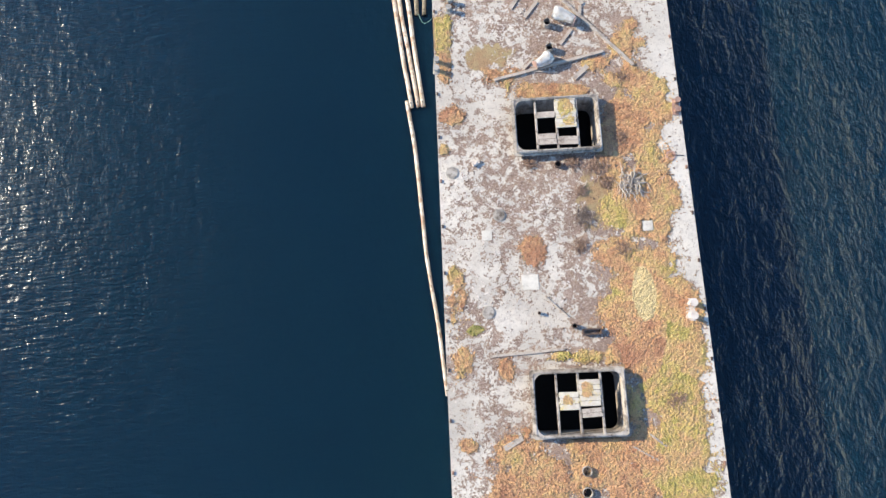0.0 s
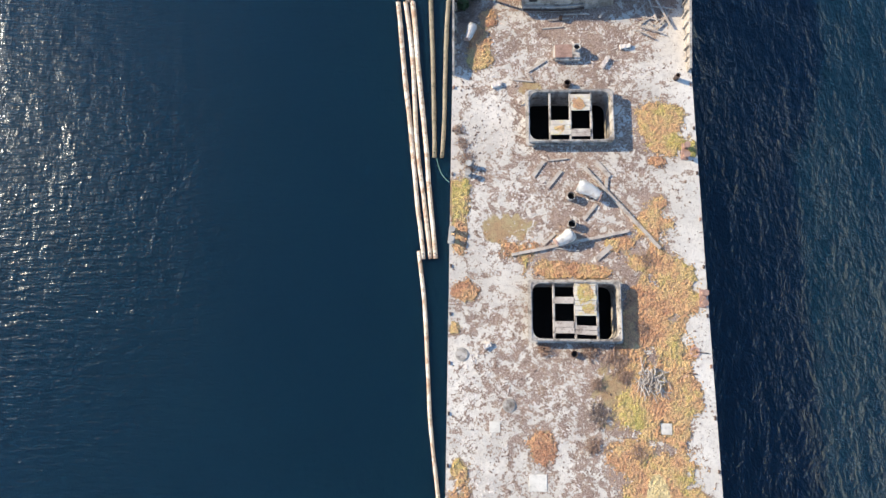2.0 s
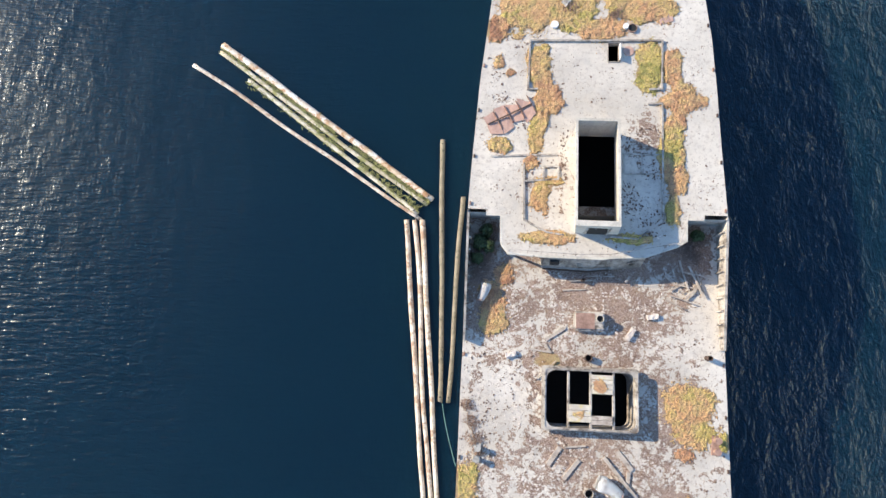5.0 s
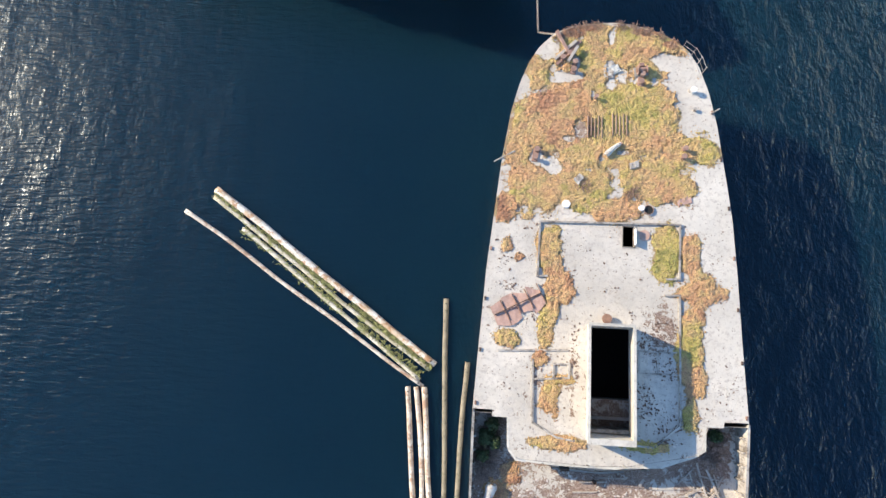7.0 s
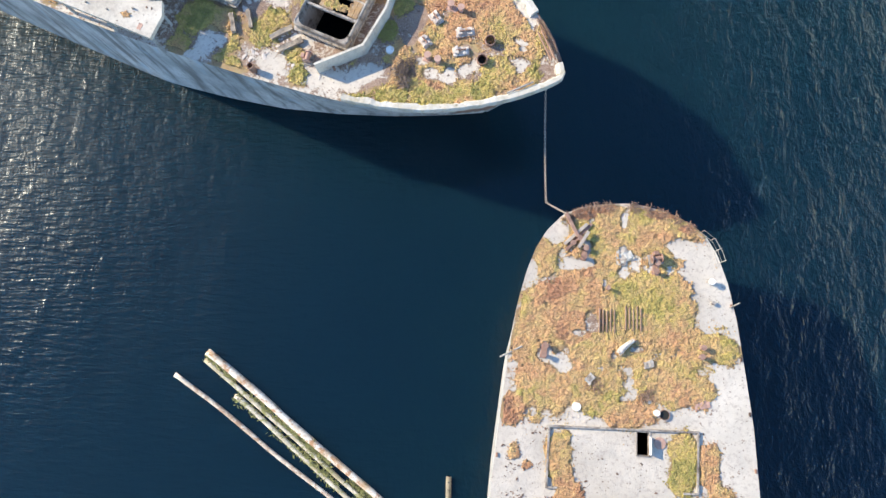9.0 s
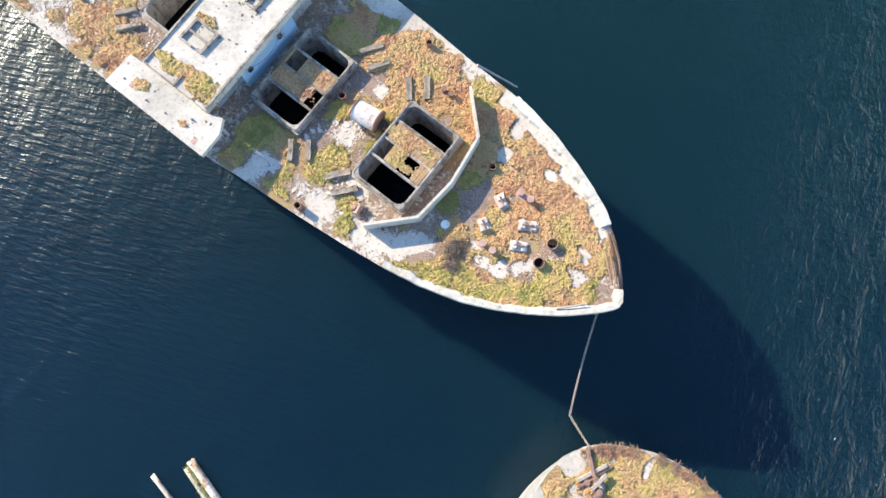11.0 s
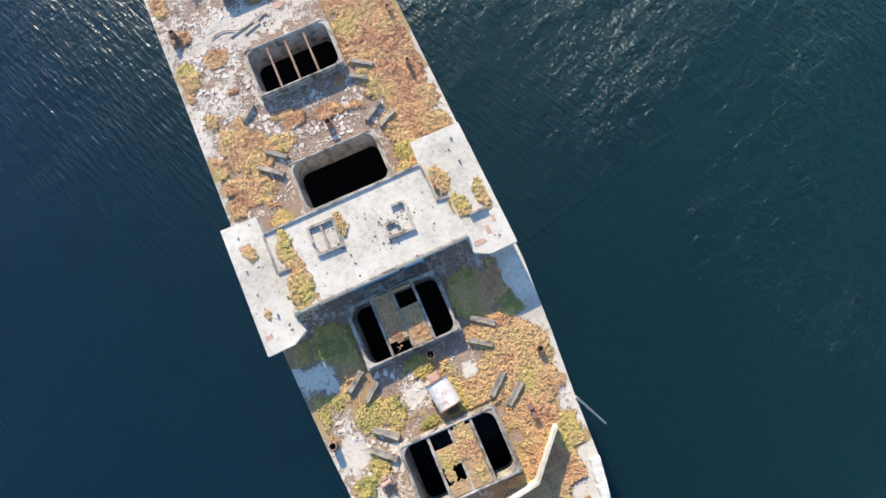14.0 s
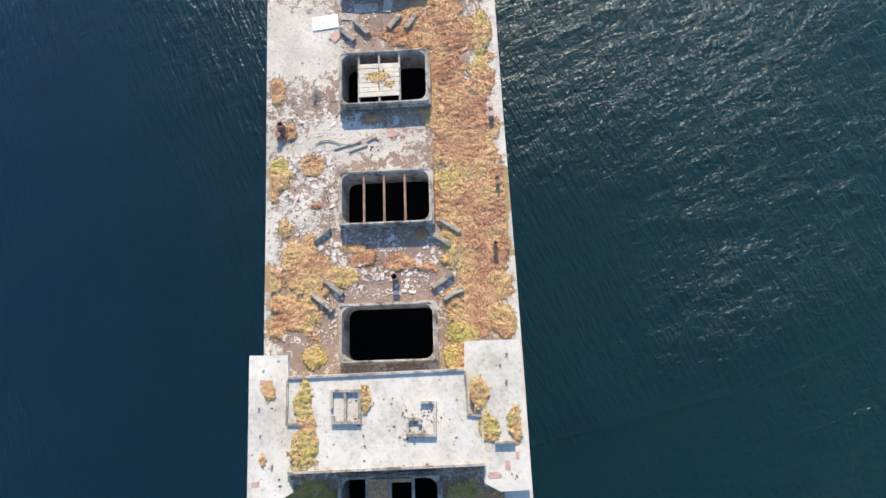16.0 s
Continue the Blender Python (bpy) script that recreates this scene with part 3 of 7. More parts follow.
GROWTH_H = [(4.06, 23.29, 1.51, 1.51, 0.62), (5.45, 23.1, 1.43, 1.43, 0.3), (-4.5, 23.79, 1.31, 1.31, 0.66), (-6.8, 23.98, 0.87, 0.87, 0.6), (4.74, 20.5, 1.49, 1.49, 0.35), (6.03, 19.3, 1.59, 1.59, 0.35), (2.71, 18.18, 1.51, 1.51, 0.35), (5.45, 17.11, 1.78, 1.78, 0.35), (5.31, 15.16, 0.98, 0.98, 0.3), (-3.71, 18.96, 0.98, 0.98, 0.6), (-2.36, 18.78, 0.98, 0.98, 0.6), (-6.93, 19.86, 0.76, 0.76, 0.55), (-3.94, 21.8, 0.71, 0.71, 0.4), (-0.91, 17.05, 0.71, 0.71, 0.8), (0.94, 18.18, 1.07, 1.07, 0.4), (-0.27, 20.54, 0.78, 0.78, 0.8), (-4.3, 16.37, 0.8, 0.8, 0.6), (6.22, 21.88, 0.89, 0.89, 0.85)]
GROWTH_I = [(-5.48, 15.31, 0.87, 0.87, 0.6), (-6.6, 19.88, 0.64, 0.64, 0.5), (3.6, 8.99, 1.78, 1.78, 0.25), (3.69, 6.87, 1.78, 1.78, 0.3), (5.55, 12.08, 1.43, 1.43, 0.3), (5.36, 9.65, 1.33, 1.33, 0.3), (2.83, 4.84, 1.87, 1.87, 0.35), (1.99, 2.87, 1.59, 1.59, 0.5), (-0.62, 3.55, 1.26, 1.26, 0.4), (-2.99, 5.73, 1.01, 1.01, 0.6), (-4.67, 9.51, 0.9, 0.9, 0.6)]
GROWTH_I_2 = [(-3.74, 7.23, 0.96, 0.96, 0.65), (-0.03, 1.77, 0.84, 0.84, 0.6), (-4.58, 8.69, 0.9, 0.6, 0.8), (-3.61, 6.48, 0.7, 0.7, 0.8), (-2.32, 4.19, 0.6, 0.6, 0.75), (-5.6, 11.1, 0.5, 0.8, 0.65), (-1.85, 9.89, 0.98, 0.98, 0.3), (-1.93, 8.02, 0.8, 0.8, 0.3), (1.56, 7.19, 1.23, 1.23, 0.3), (0.45, 8.39, 0.8, 0.8, 0.35), (2.41, 9.27, 1.13, 1.13, 0.3)]
GROWTH_I_1 = [(1.31, 10.98, 0.76, 0.76, 0.75), (-0.23, 11.39, 0.52, 0.52, 0.75), (6.35, 14.19, 0.83, 0.83, 0.55), (-0.83, 11.29, 0.6, 0.6, 0.8), (-1.98, 4.05, 0.89, 0.89, 0.55), (6.38, 13.06, 0.98, 0.98, 0.55)]
BARE_BOW = [(-5.26, 14.4, 0.9, 0.9), (-5.05, 13.2, 0.9, 1.0), (-4.4, 12.1, 1.0, 1.0), (-3.8, 11.0, 0.8, 0.8), (-3.5, 10.5, 0.5, 0.6), (-2.07, 7.3, 0.5, 0.7), (-2.0, 6.4, 0.6, 0.7), (-1.3, 5.6, 0.6, 0.5), (-1.6, 8.3, 0.35, 0.5), (-0.7, 5.1, 0.4, 0.4), (1.4, 2.8, 0.3, 0.5), (0.4, 2.5, 0.6, 0.5), (1.8, 3.0, 0.3, 0.5), (5.08, 6.58, 0.6, 0.5)]
BARE_BOW_1 = [(4.4, 7.3, 0.3, 0.5), (3.5, 9.3, 0.2, 0.8), (3.7, 10.43, 0.63, 0.5), (5.6, 10.6, 0.5, 0.4), (2.55, 19.28, 0.52, 0.52), (-5.9, 22.3, 0.9, 0.9), (-7.0, 22.6, 0.5, 0.7), (-5.3, 21.5, 0.5, 0.5), (-5.67, 17.57, 0.9, 0.9), (-3.2, 16.3, 0.5, 0.8), (7.5, 23.3, 0.9, 1.3), (-0.9, 19.3, 0.9, 0.9), (0.8, 10.1, 0.9, 0.7), (-0.4, 9.9, 0.6, 0.5)]

BARE_BOW += BARE_BOW_1


def edge_noise(x, y):
    return 0.34 * noise.noise(Vector((x * 0.9, y * 0.9, 1.5))) + 0.24 * noise.noise(Vector((x * 2.4, y * 2.4, 4.5))) + 0.16 * noise.noise(Vector((x * 6.5, y * 6.5, 2.5)))


def zone_noise(x, y):
    return 0.75 * noise.noise(Vector((x * 0.33, y * 0.33, 11.5))) + 0.35 * noise.noise(Vector((x * 1.1, y * 1.1, 6.5)))


# wide thin growth: x, y, half width, half length, hue
ZONE_MAIN = [(12.6, 2.0, 2.6, 12.0, 0.42), (12.6, 14.5, 2.2, 8.0, 0.36), (7.5, -6.5, 6.0, 4.0, 0.25), (0.3, 3.5, 0.8, 4.0, 0.42), (13.4, 29.5, 1.6, 1.6, 0.45), (7.0, 20.8, 4.5, 1.6, 0.25)]
ZONE_STERN = [(6.6, 58.8, 6.4, 6.0, 0.48), (7.5, 64.0, 5.0, 2.3, 0.5), (12.3, 47.0, 0.9, 5.0, 0.45)]
ZONE_AFT = [(5.2, 44.0, 2.6, 14.0, 0.27), (-5.5, 36.4, 1.5, 3.0, 0.38), (0.6, 38.0, 1.0, 0.5, 0.22), (3.5, 54.5, 4.0, 2.5, 0.25)]
ZONE_FORE = [(3.2, 8.0, 4.2, 8.5, 0.32), (-1.5, 5.5, 3.5, 4.0, 0.45), (-4.2, 8.5, 2.0, 4.0, 0.6), (5.2, 18.5, 2.4, 6.0, 0.36), (-5.0, 19.0, 2.6, 5.0, 0.6), (0.5, 19.0, 3.0, 1.8, 0.5), (-4.8, 24.0, 2.0, 1.5, 0.85), (5.0, 24.0, 2.0, 1.5, 0.6)]


def ovals(X, Y, blobs):
    """For arrays of places: how far inside the nearest oval each lies, and that oval's hue."""
    best, hue = np.full(X.shape, -9.0), np.full(X.shape, 0.4)
    for bx, by, rx, ry, *rest in blobs:
        d = 1.0 - np.hypot((X - bx) / rx, (Y - by) / ry)
        hue = np.where(d > best, rest[0] if rest else 0.4, hue)
        best = np.maximum(best, d)
    return best, hue


def stonecrop(name, label, blobs, zf, m, keep, seed, bare=(), straw=(), zones=(), step=0.085, thick=0.13, thin=0.24, grain=1.0, lumps=3.0):
    """A low uneven mat of stonecrop cushions over some ovals and wide thin zones, with ragged rims."""
    both = list(blobs) + list(zones)
    xs = np.arange(min(b[0] - b[2] for b in both) - 0.6, max(b[0] + b[2] for b in both) + 0.6, step)
    ys = np.arange(min(b[1] - b[3] for b in both) - 0.6, max(b[1] + b[3] for b in both) + 0.6, step)
    X, Y = np.meshgrid(xs, ys)
    D, H = ovals(X, Y, blobs)
    E, T = ovals(X, Y, zones) if zones else (D * 0 - 9.0, H)
    B = ovals(X, Y, bare)[0] if bare else D * 0 - 9.0
    S = ovals(X, Y, straw)[0] if straw else D * 0 - 9.0
    rng = random.Random(seed)
    index, verts, tint, strays = {}, [], [], []
    for j, i in zip(*np.nonzero((D > -0.55) | (E > -0.35))):
        x, y = float(X[j, i]), float(Y[j, i])
        if not keep(x, y):
            continue
        d, hue = float(D[j, i]), float(H[j, i])
        e = min(1.5 * float(E[j, i]), 0.35) + zone_noise(x, y) - thin if zones else -9.0
        if e > d:
            d, hue = e, float(T[j, i])
        d += edge_noise(x, y)
        if bare:
            d -= max(0.0, 1.6 * (float(B[j, i]) + 0.22 + 1.9 * edge_noise(y * 0.8, x * 0.8)))
        if d < 0.0:
            if d > -0.4 and rng.random() < 0.30 * (1 + d / 0.4) ** 2:
                strays.append((x, y, hue))
            continue
        far, near = noise.voronoi(Vector((x * lumps + 0.6 * noise.noise(Vector((x * 2, y * 2, 0))), y * lumps, seed * 0.37)))
        lump = min(1.0, (far[1] - far[0]) * 2.4)
        fine = noise.noise(Vector((x * 7, y * 7, 2.0))) + 0.6 * noise.noise(Vector((x * 14, y * 14, 5.0)))
        tall = min(1.0, d * 4.0)
        h = thick * tall * (0.35 + 0.65 * lump ** 0.6) * (0.8 + 0.5 * noise.noise(Vector((x * 0.8, y * 0.8, 9.0)))) + 0.028 * fine * (0.35 + 0.65 * tall)
        index[j, i] = len(verts)
        verts.append((x + rng.uniform(-0.02, 0.02), y + rng.uniform(-0.02, 0.02), zf(x, y) + h))
        own = noise.cell(near[0] * 3.1)
        pale = 0.95 if straw and S[j, i] > 0 else 0.0
        tint.extend((min(1.0, max(0.0, hue + 0.13 * own + 0.32 * noise.noise(Vector((x * 0.6, y * 0.6, 3.3))))), pale, 0.0, 1.0))
    faces = [(index[j, i], index[j, i + 1], index[j + 1, i + 1], index[j + 1, i]) for j, i in index if (j, i + 1) in index and (j + 1, i) in index and (j + 1, i + 1) in index]
    # cushions: small uneven domes set close together on the mat, and strays past its rim
    own = random.Random(seed + 500)
    seats = [(*verts[n], tint[4 * n], tint[4 * n + 1], 1.0) for n in range(len(verts)) if own.random() < 0.42] + [(x, y, zf(x, y), t, 0.0, 0.72) for x, y, t in strays]
    for x, y, z, t, pale, size in seats:
        r = grain * size * own.uniform(0.035, 0.08)
        x, y, turn, tone, i = x + own.uniform(-0.05, 0.05), y + own.uniform(-0.05, 0.05), own.uniform(0, 6.28), min(1.0, max(0.0, t + own.uniform(-0.05, 0.05))), len(verts)
        if not keep(x, y):
            continue
        up = r * own.uniform(0.55, 0.9)
        for rad, lift in ((1.0, -0.25), (0.72, 0.62)):
            for j in range(6):
                w = turn + 1.0472 * (j + 0.5 * (lift > 0)) + own.uniform(-0.25, 0.25)
                q = r * rad * own.uniform(0.8, 1.2)
                verts.append((x + q * math.cos(w), y + q * math.sin(w), z + up * lift))
        verts.append((x, y, z + up))
        tint.extend((tone, pale, 0.0, 1.0) * 13)
        for j in range(6):
            n = (j + 1) % 6
            faces += [(i + j, i + n, i + 6 + j), (i + n, i + 6 + n, i + 6 + j), (i + 6 + j, i + 6 + n, i + 12)]
    me = bpy.data.meshes.new(name)
    me.from_pydata(verts, [], faces)
    at = me.color_attributes.new("tint", "FLOAT_COLOR", "POINT")
    at.data.foreach_set("color", tint)
    me.polygons.foreach_set("use_smooth", [True] * len(me.polygons))
    ob = link(name, me, M_GROWTH)
    ob.matrix_world = m
    return tagged(ob, label, "stonecrop", kind="stuff")


# ---------------------------------------------------------------- first ship, a flat concrete barge with a raised stern
D1, P1 = 4.9, 6.7
ship1 = thing("concrete_barge", "derelict pale concrete barge overgrown with stonecrop, floating in the sea", "ship")
S1L = [(-60, -0.75), (0, -0.68), (20, -0.57), (30, -0.52), (36, -0.45), (42, -0.45), (45, -0.3), (50, 0.0), (54, 0.4), (57, 0.7), (60, 1.15), (62, 1.65), (63.5, 2.2), (64.6, 2.85), (65.6, 3.8), (66.1, 4.9), (66.35, 6.2), (66.45, 7.6)]
S1R = [(-60, 16.1), (0, 15.95), (20, 15.75), (36, 15.65), (42, 15.4), (46, 15.2), (50, 15.05), (53.5, 14.85), (56, 14.55), (59.5, 14.1), (61.7, 13.65), (63.4, 13.1), (64.6, 12.4), (65.3, 11.6), (65.9, 10.4), (66.3, 9.1), (66.45, 7.7)]
left1, right1 = (lambda y: lerp_table(S1L, y)), (lambda y: lerp_table(S1R, y))
TRUNK = (4.55, 10.25)
HATCH1 = [(-2.75, 1.15), (15.35, 19.05), (28.3, 31.9)]
HATCH1 = [(-16.9, -13.0)] + HATCH1


SOIL1 = [(-0.8, 0.28), (1.0, 0.40), (2.5, 0.46), (5, 0.52), (9, 0.60), (12, 0.58), (13.8, 0.38), (14.8, 0.12), (16.2, 0.08)]
SOIL1_MORE = [(7, 35.5, 6.5, 2.2, 0.25), (2.2, 29.5, 2.2, 3.0, -0.30), (4.5, 4.6, 3.0, 1.5, -0.42), (3.4, 0.5, 1.2, 2.5, -0.25), (14.6, 14.0, 1.3, 3.5, -0.35), (15.0, 20.5, 0.9, 3.5, -0.35), (2.0, 8.0, 1.6, 2.0, -0.2), (6.5, 8.4, 1.0, 1.4, -0.35), (7.5, 23.5, 4.0, 3.0, 0.10), (12.5, 31.5, 1.5, 4.0, -0.12), (0.6, 36.5, 1.4, 4.0, 0.45), (13.9, 39.4, 1.9, 2.6, 0.75), (7.5, 39.0, 6.0, 1.8, 0.3)]
GROWTH_MAIN = GROWTH_A + GROWTH_A_1 + STRAW + GROWTH_B + GROWTH_C


def soil1(x, y):
    r = lerp_table(SOIL1, x) + 0.22 * noise.noise(Vector((x * 0.16, y * 0.16, 3))) + 0.12 * noise.noise(Vector((x * 0.5, y * 0.5, 7)))
    for bx, by, rx, ry, k in SOIL1_MORE:
        r += k * max(0.0, min(1.0, 1.6 * (1 - math.hypot((x - bx) / rx, (y - by) / ry))))
    g = max(blob(x, y, GROWTH_MAIN), 0.55 * blob(x, y, TURF) - 0.1, min(1.5 * blob(x, y, ZONE_MAIN), 0.35) + zone_noise(x, y) - 0.24) + edge_noise(x, y)
    return (r + 0.45 * max(0.0, min(1.0, g + 0.55)), max(0.0, min(1.0, 0.50 + 1.2 * g)), 0.35 * max(0.0, min(1.0, (x - 13.6) / 1.5)))


deck_mesh("deck", ship1, left1, right1, -60, 42.3, TRUNK, [(TRUNK[0], TRUNK[1], a, b) for a, b in HATCH1], lambda x, y: D1, soil1, M_DECK, label="pale worn concrete deck under brown soil")
ys = list(np.arange(-60, 42.4, 2.0)) + [42.3]
loop = [(left1(y), y) for y in ys] + [(right1(y), y) for y in reversed(ys)]
part("hull", hull_bm(inward(loop), lambda x, y: D1, lambda x, y: 0.25), M_HULL, ship1)
# added floors hide the sea inside; their black is the hold's shade as colour
part("hold_shade_floor", solid(0.3, 14.8, -59.5, 42.0, 0.22, 0.3), M_HOLE_SHADE, ship1)
part("hold_shade_floor", solid(2.6, 12.6, 42.0, 56.0, 0.22, 0.3), M_HOLE_SHADE, ship1)


def hatch(parent, name, x0, x1, y0, y1, deck, top, wall=0.10):
    outer, inner = rounded(x0 - wall, x1 + wall, y0 - wall, y1 + wall, 0.18), rounded(x0, x1, y0, y1, 0.55)
    co = part(name, ring(outer, inner, deck - 0.05, top, deck - 1.6, 0.05), M_COAM, parent)
    for w, z0, z1 in ((0.16, 0.40, 0.52), (0.06, 0.88, 0.985)):
        lo, hi = deck + (top - deck) * z0, deck + (top - deck) * z1
        part("coaming_ledge", ring(rounded(x0 - wall - w, x1 + wall + w, y0 - wall - w, y1 + wall + w, 0.2), outer, lo, hi, lo), M_COAM, co)
    part("coaming_lip", ring(rounded(x0 - wall - 0.01, x1 + wall + 0.01, y0 - wall - 0.01, y1 + wall + 0.01, 0.17), rounded(x0 - wall + 0.035, x1 + wall - 0.035, y0 - wall + 0.035, y1 + wall - 0.035, 0.16), top - 0.06, top + 0.04, top - 0.05), M_COAM, co)
    for k in range(7):
        x = x0 + (x1 - x0) * (k + 0.5) / 7
        for y, d in ((y0 - wall, -0.12), (y1 + wall, 0.12)):
            part("coaming_bracket", solid(x - 0.03, x + 0.03, min(y, y + d), max(y, y + d), deck, top - 0.1), M_COAM, co)
    return co


def beam(parent, x, y0, y1, z, w=0.13, mat=None, h=0.22):
    return part("hatch_beam", solid(x - w / 2, x + w / 2, y0, y1, z - h, z, 0.015), mat or M_COAM, parent)


def board(parent, x0, x1, y0, y1, z, mat, tilt=0.0):
    """Some planks side by side, with split and uneven ends."""
    m = pose((x0 + x1) / 2, (y0 + y1) / 2, z, 0, 0, tilt)
    rng = random.Random(int(1000 * (x0 + 3 * y0)))
    n = max(1, round((y1 - y0) / 0.32))
    for i in range(n):
        a, b = y0 + (y1 - y0) * i / n - (y0 + y1) / 2, y0 + (y1 - y0) * (i + 1) / n - (y0 + y1) / 2
        w = (x1 - x0) / 2
        bm = bmesh.new()
        e = [(-w - rng.uniform(-0.05, 0.05), w + rng.uniform(-0.05, 0.05)) for _ in range(3)]
        up = rng.uniform(0.05, 0.08)
        rows = [[bm.verts.new(m @ Vector((e[k][q], a + 0.012 + (b - a - 0.024) * k / 2, h))) for q, h in ((0, 0), (0, up), (1, up), (1, 0))] for k in range(3)]
        for p, q in zip(rows, rows[1:]):
            for j in range(4):
                bm.faces.new((p[j], p[(j + 1) % 4], q[(j + 1) % 4], q[j]))
        bm.faces.new(rows[0][::-1])
        bm.faces.new(rows[-1])
        bmesh.ops.recalc_face_normals(bm, faces=bm.faces)
        part("hatch_board", bm, mat, parent)


C1 = 5.62
IN = (4.72, 10.08)
COAMS1 = [hatch(ship1, "hatch_coaming", IN[0], IN[1], a + 0.12, b - 0.12, D1, C1) for a, b in HATCH1]
for (a, b), co in zip(HATCH1, COAMS1):
    for f in (0.25, 0.5, 0.755):
        beam(co, IN[0] + f * (IN[1] - IN[0]), a + 0.1, b - 0.1, C1 - 0.12)


def slot(i, f0, f1, g0, g1, mat, tilt=0.0, z=C1 - 0.12):
    """Boards in hatch i, from f0 to f1 across and g0 to g1 along."""
    a, b = HATCH1[i]
    board(COAMS1[i], IN[0] + f0 * 5.36, IN[0] + f1 * 5.36, a + g0 * (b - a), a + g1 * (b - a), z, mat, tilt)


slot(1, 0.27, 0.49, 0.40, 0.68, M_BOARD)
slot(1, 0.50, 0.74, 0.45, 0.86, M_BOARD)
slot(1, 0.52, 0.74, 0.28, 0.42, M_WOOD, 3)
slot(2, 0.49, 0.74, 0.42, 1.02, M_BOARD)
slot(2, 0.26, 0.48, 0.62, 0.74, M_WOOD)
slot(2, 0.26, 0.48, 0.12, 0.33, M_WOOD)
slot(2, 0.50, 0.74, 0.10, 0.26, M_WOOD, -2)
slot(3, 0.51, 0.75, 0.60, 0.92, M_BOARD)
slot(3, 0.25, 0.50, 0.13, 0.42, M_BOARD)
slot(3, 0.50, 0.74, 0.10, 0.25, M_WOOD)

# raised stern: its deck overhangs a wall that stands back
PL = [(38.58, 6.2), (38.6, 4.2), (38.72, 2.15), (39.22, 1.75), (39.5, 1.68), (41.05, 1.62), (41.06, 0.7), (41.45, 0.68), (41.46, -0.42)]
PR = [(38.58, 7.9), (38.66, 8.3), (38.8, 10.44), (39.5, 12.35), (39.87, 12.9), (41.15, 12.95), (41.16, 14.0), (41.5, 14.05), (41.51, 15.3)]
pleft = lambda y: lerp_table(PL, y) if y < 41.46 else left1(y)
pright = lambda y: lerp_table(PR, y) if y < 41.51 else right1(y)
SH = (5.98, 8.31, 40.43, 46.55)
WELL = (6.33, 8.6, 40.43, 46.55)
DOOR = (8.25, 8.95, 51.55, 52.85)
GROWTH_STERN = GROWTH_D + GROWTH_E + GROWTH_E_1


def soil_p(x, y):
    r = 0.06 + 0.22 * noise.noise(Vector((x * 0.2, y * 0.2, 8))) + 0.12 * noise.noise(Vector((x * 0.7, y * 0.7, 2)))
    r += 0.5 * max(0.0, min(1.0, 1.5 * blob(x, y, [(10.6, 46.5, 1.6, 2.6), (5.5, 58.5, 4.5, 3.0)])))
    r += 0.3 * max(0.0, min(1.0, 2.0 * blob(x, y, [(3.2, 44.5, 0.5, 4.0), (5.3, 43.2, 0.3, 3.4)])))
    g = max(blob(x, y, GROWTH_STERN), min(1.5 * blob(x, y, ZONE_STERN), 0.35) + zone_noise(x, y) - 0.24) + edge_noise(x, y) - max(0.0, 1.6 * (blob(x, y, BARE_STERN) + 0.2))
    return (r, max(0.0, min(1.0, 0.50 + 1.2 * g)), 0.35 if x > 12.3 else 0.1)


deck_mesh("stern_deck", ship1, pleft, pright, 38.58, 66.45, (WELL[0], WELL[1], DOOR[0], DOOR[1]), [WELL, DOOR, (99, 99.1, 38.6, 38.66), (99, 99.1, 38.72, 38.8), (99, 99.1, 39.22, 39.5), (99, 99.1, 39.87, 40.0), (99, 99.1, 41.05, 41.06), (99, 99.1, 41.45, 41.46), (99, 99.1, 41.15, 41.16), (99, 99.1, 41.5, 41.51)], lambda x, y: P1, soil_p, M_DECK)
ys = list(np.arange(41.25, 66.4, 0.6)) + [66.45]
poop_loop = [(left1(y), y) for y in ys] + [(right1(y), y) for y in reversed(ys)]
part("stern_hull", hull_bm(inward(poop_loop), lambda x, y: P1 - 0.004, lambda x, y: 0.2 + 2.5 * max(0.0, (y - 55) / 11) ** 2), M_HULL, ship1)
edge = [(1.64, 41.05), (1.68, 39.5), (1.75, 39.22), (2.15, 38.72), (4.2, 38.6), (6.2, 38.58), (7.9, 38.58), (8.3, 38.66), (10.44, 38.8), (12.35, 39.5), (12.9, 39.87), (12.95, 41.15)]
part("deck_fascia", wall_line(edge, 0.14, P1 - 0.22, P1 + 0.012), M_WHITE, ship1, "white rim of the raised stern deck")
part("stern_front_wall", wall_line([(2.2, 41.2), (4.1, 40.6), (10.7, 40.6), (12.3, 41.3)], 0.2, D1, P1 - 0.01), M_COAM, ship1, "grey stained front wall")
bm = bmesh.new()
low = [bm.verts.new((x, y, D1 - 0.02)) for x, y in ((4.35, 38.14), (7.2, 38.02), (10.6, 38.4), (10.75, 40.4), (4.1, 40.4))]
top = [bm.verts.new((x, y, P1 - 0.02)) for x, y in ((4.35, 38.57), (7.2, 38.53), (10.5, 38.8), (10.65, 40.4), (4.2, 40.4))]
for j in range(5):
    bm.faces.new((low[j], low[(j + 1) % 5], top[(j + 1) % 5], top[j]))
bm.faces.new(top)
block = part("engine_casing", bm, M_COAM, ship1, "grey stained casing front below the stern deck")
# solid black box painted as the shade of an opening; the wall is whole
part("opening_shade_box", solid(4.75, 5.3, 38.2, 38.5, 5.9, 6.35, 0.02, pose(0, -0.02, 0)), M_HOLE_SHADE, block, "small black box for the shade in an opening")
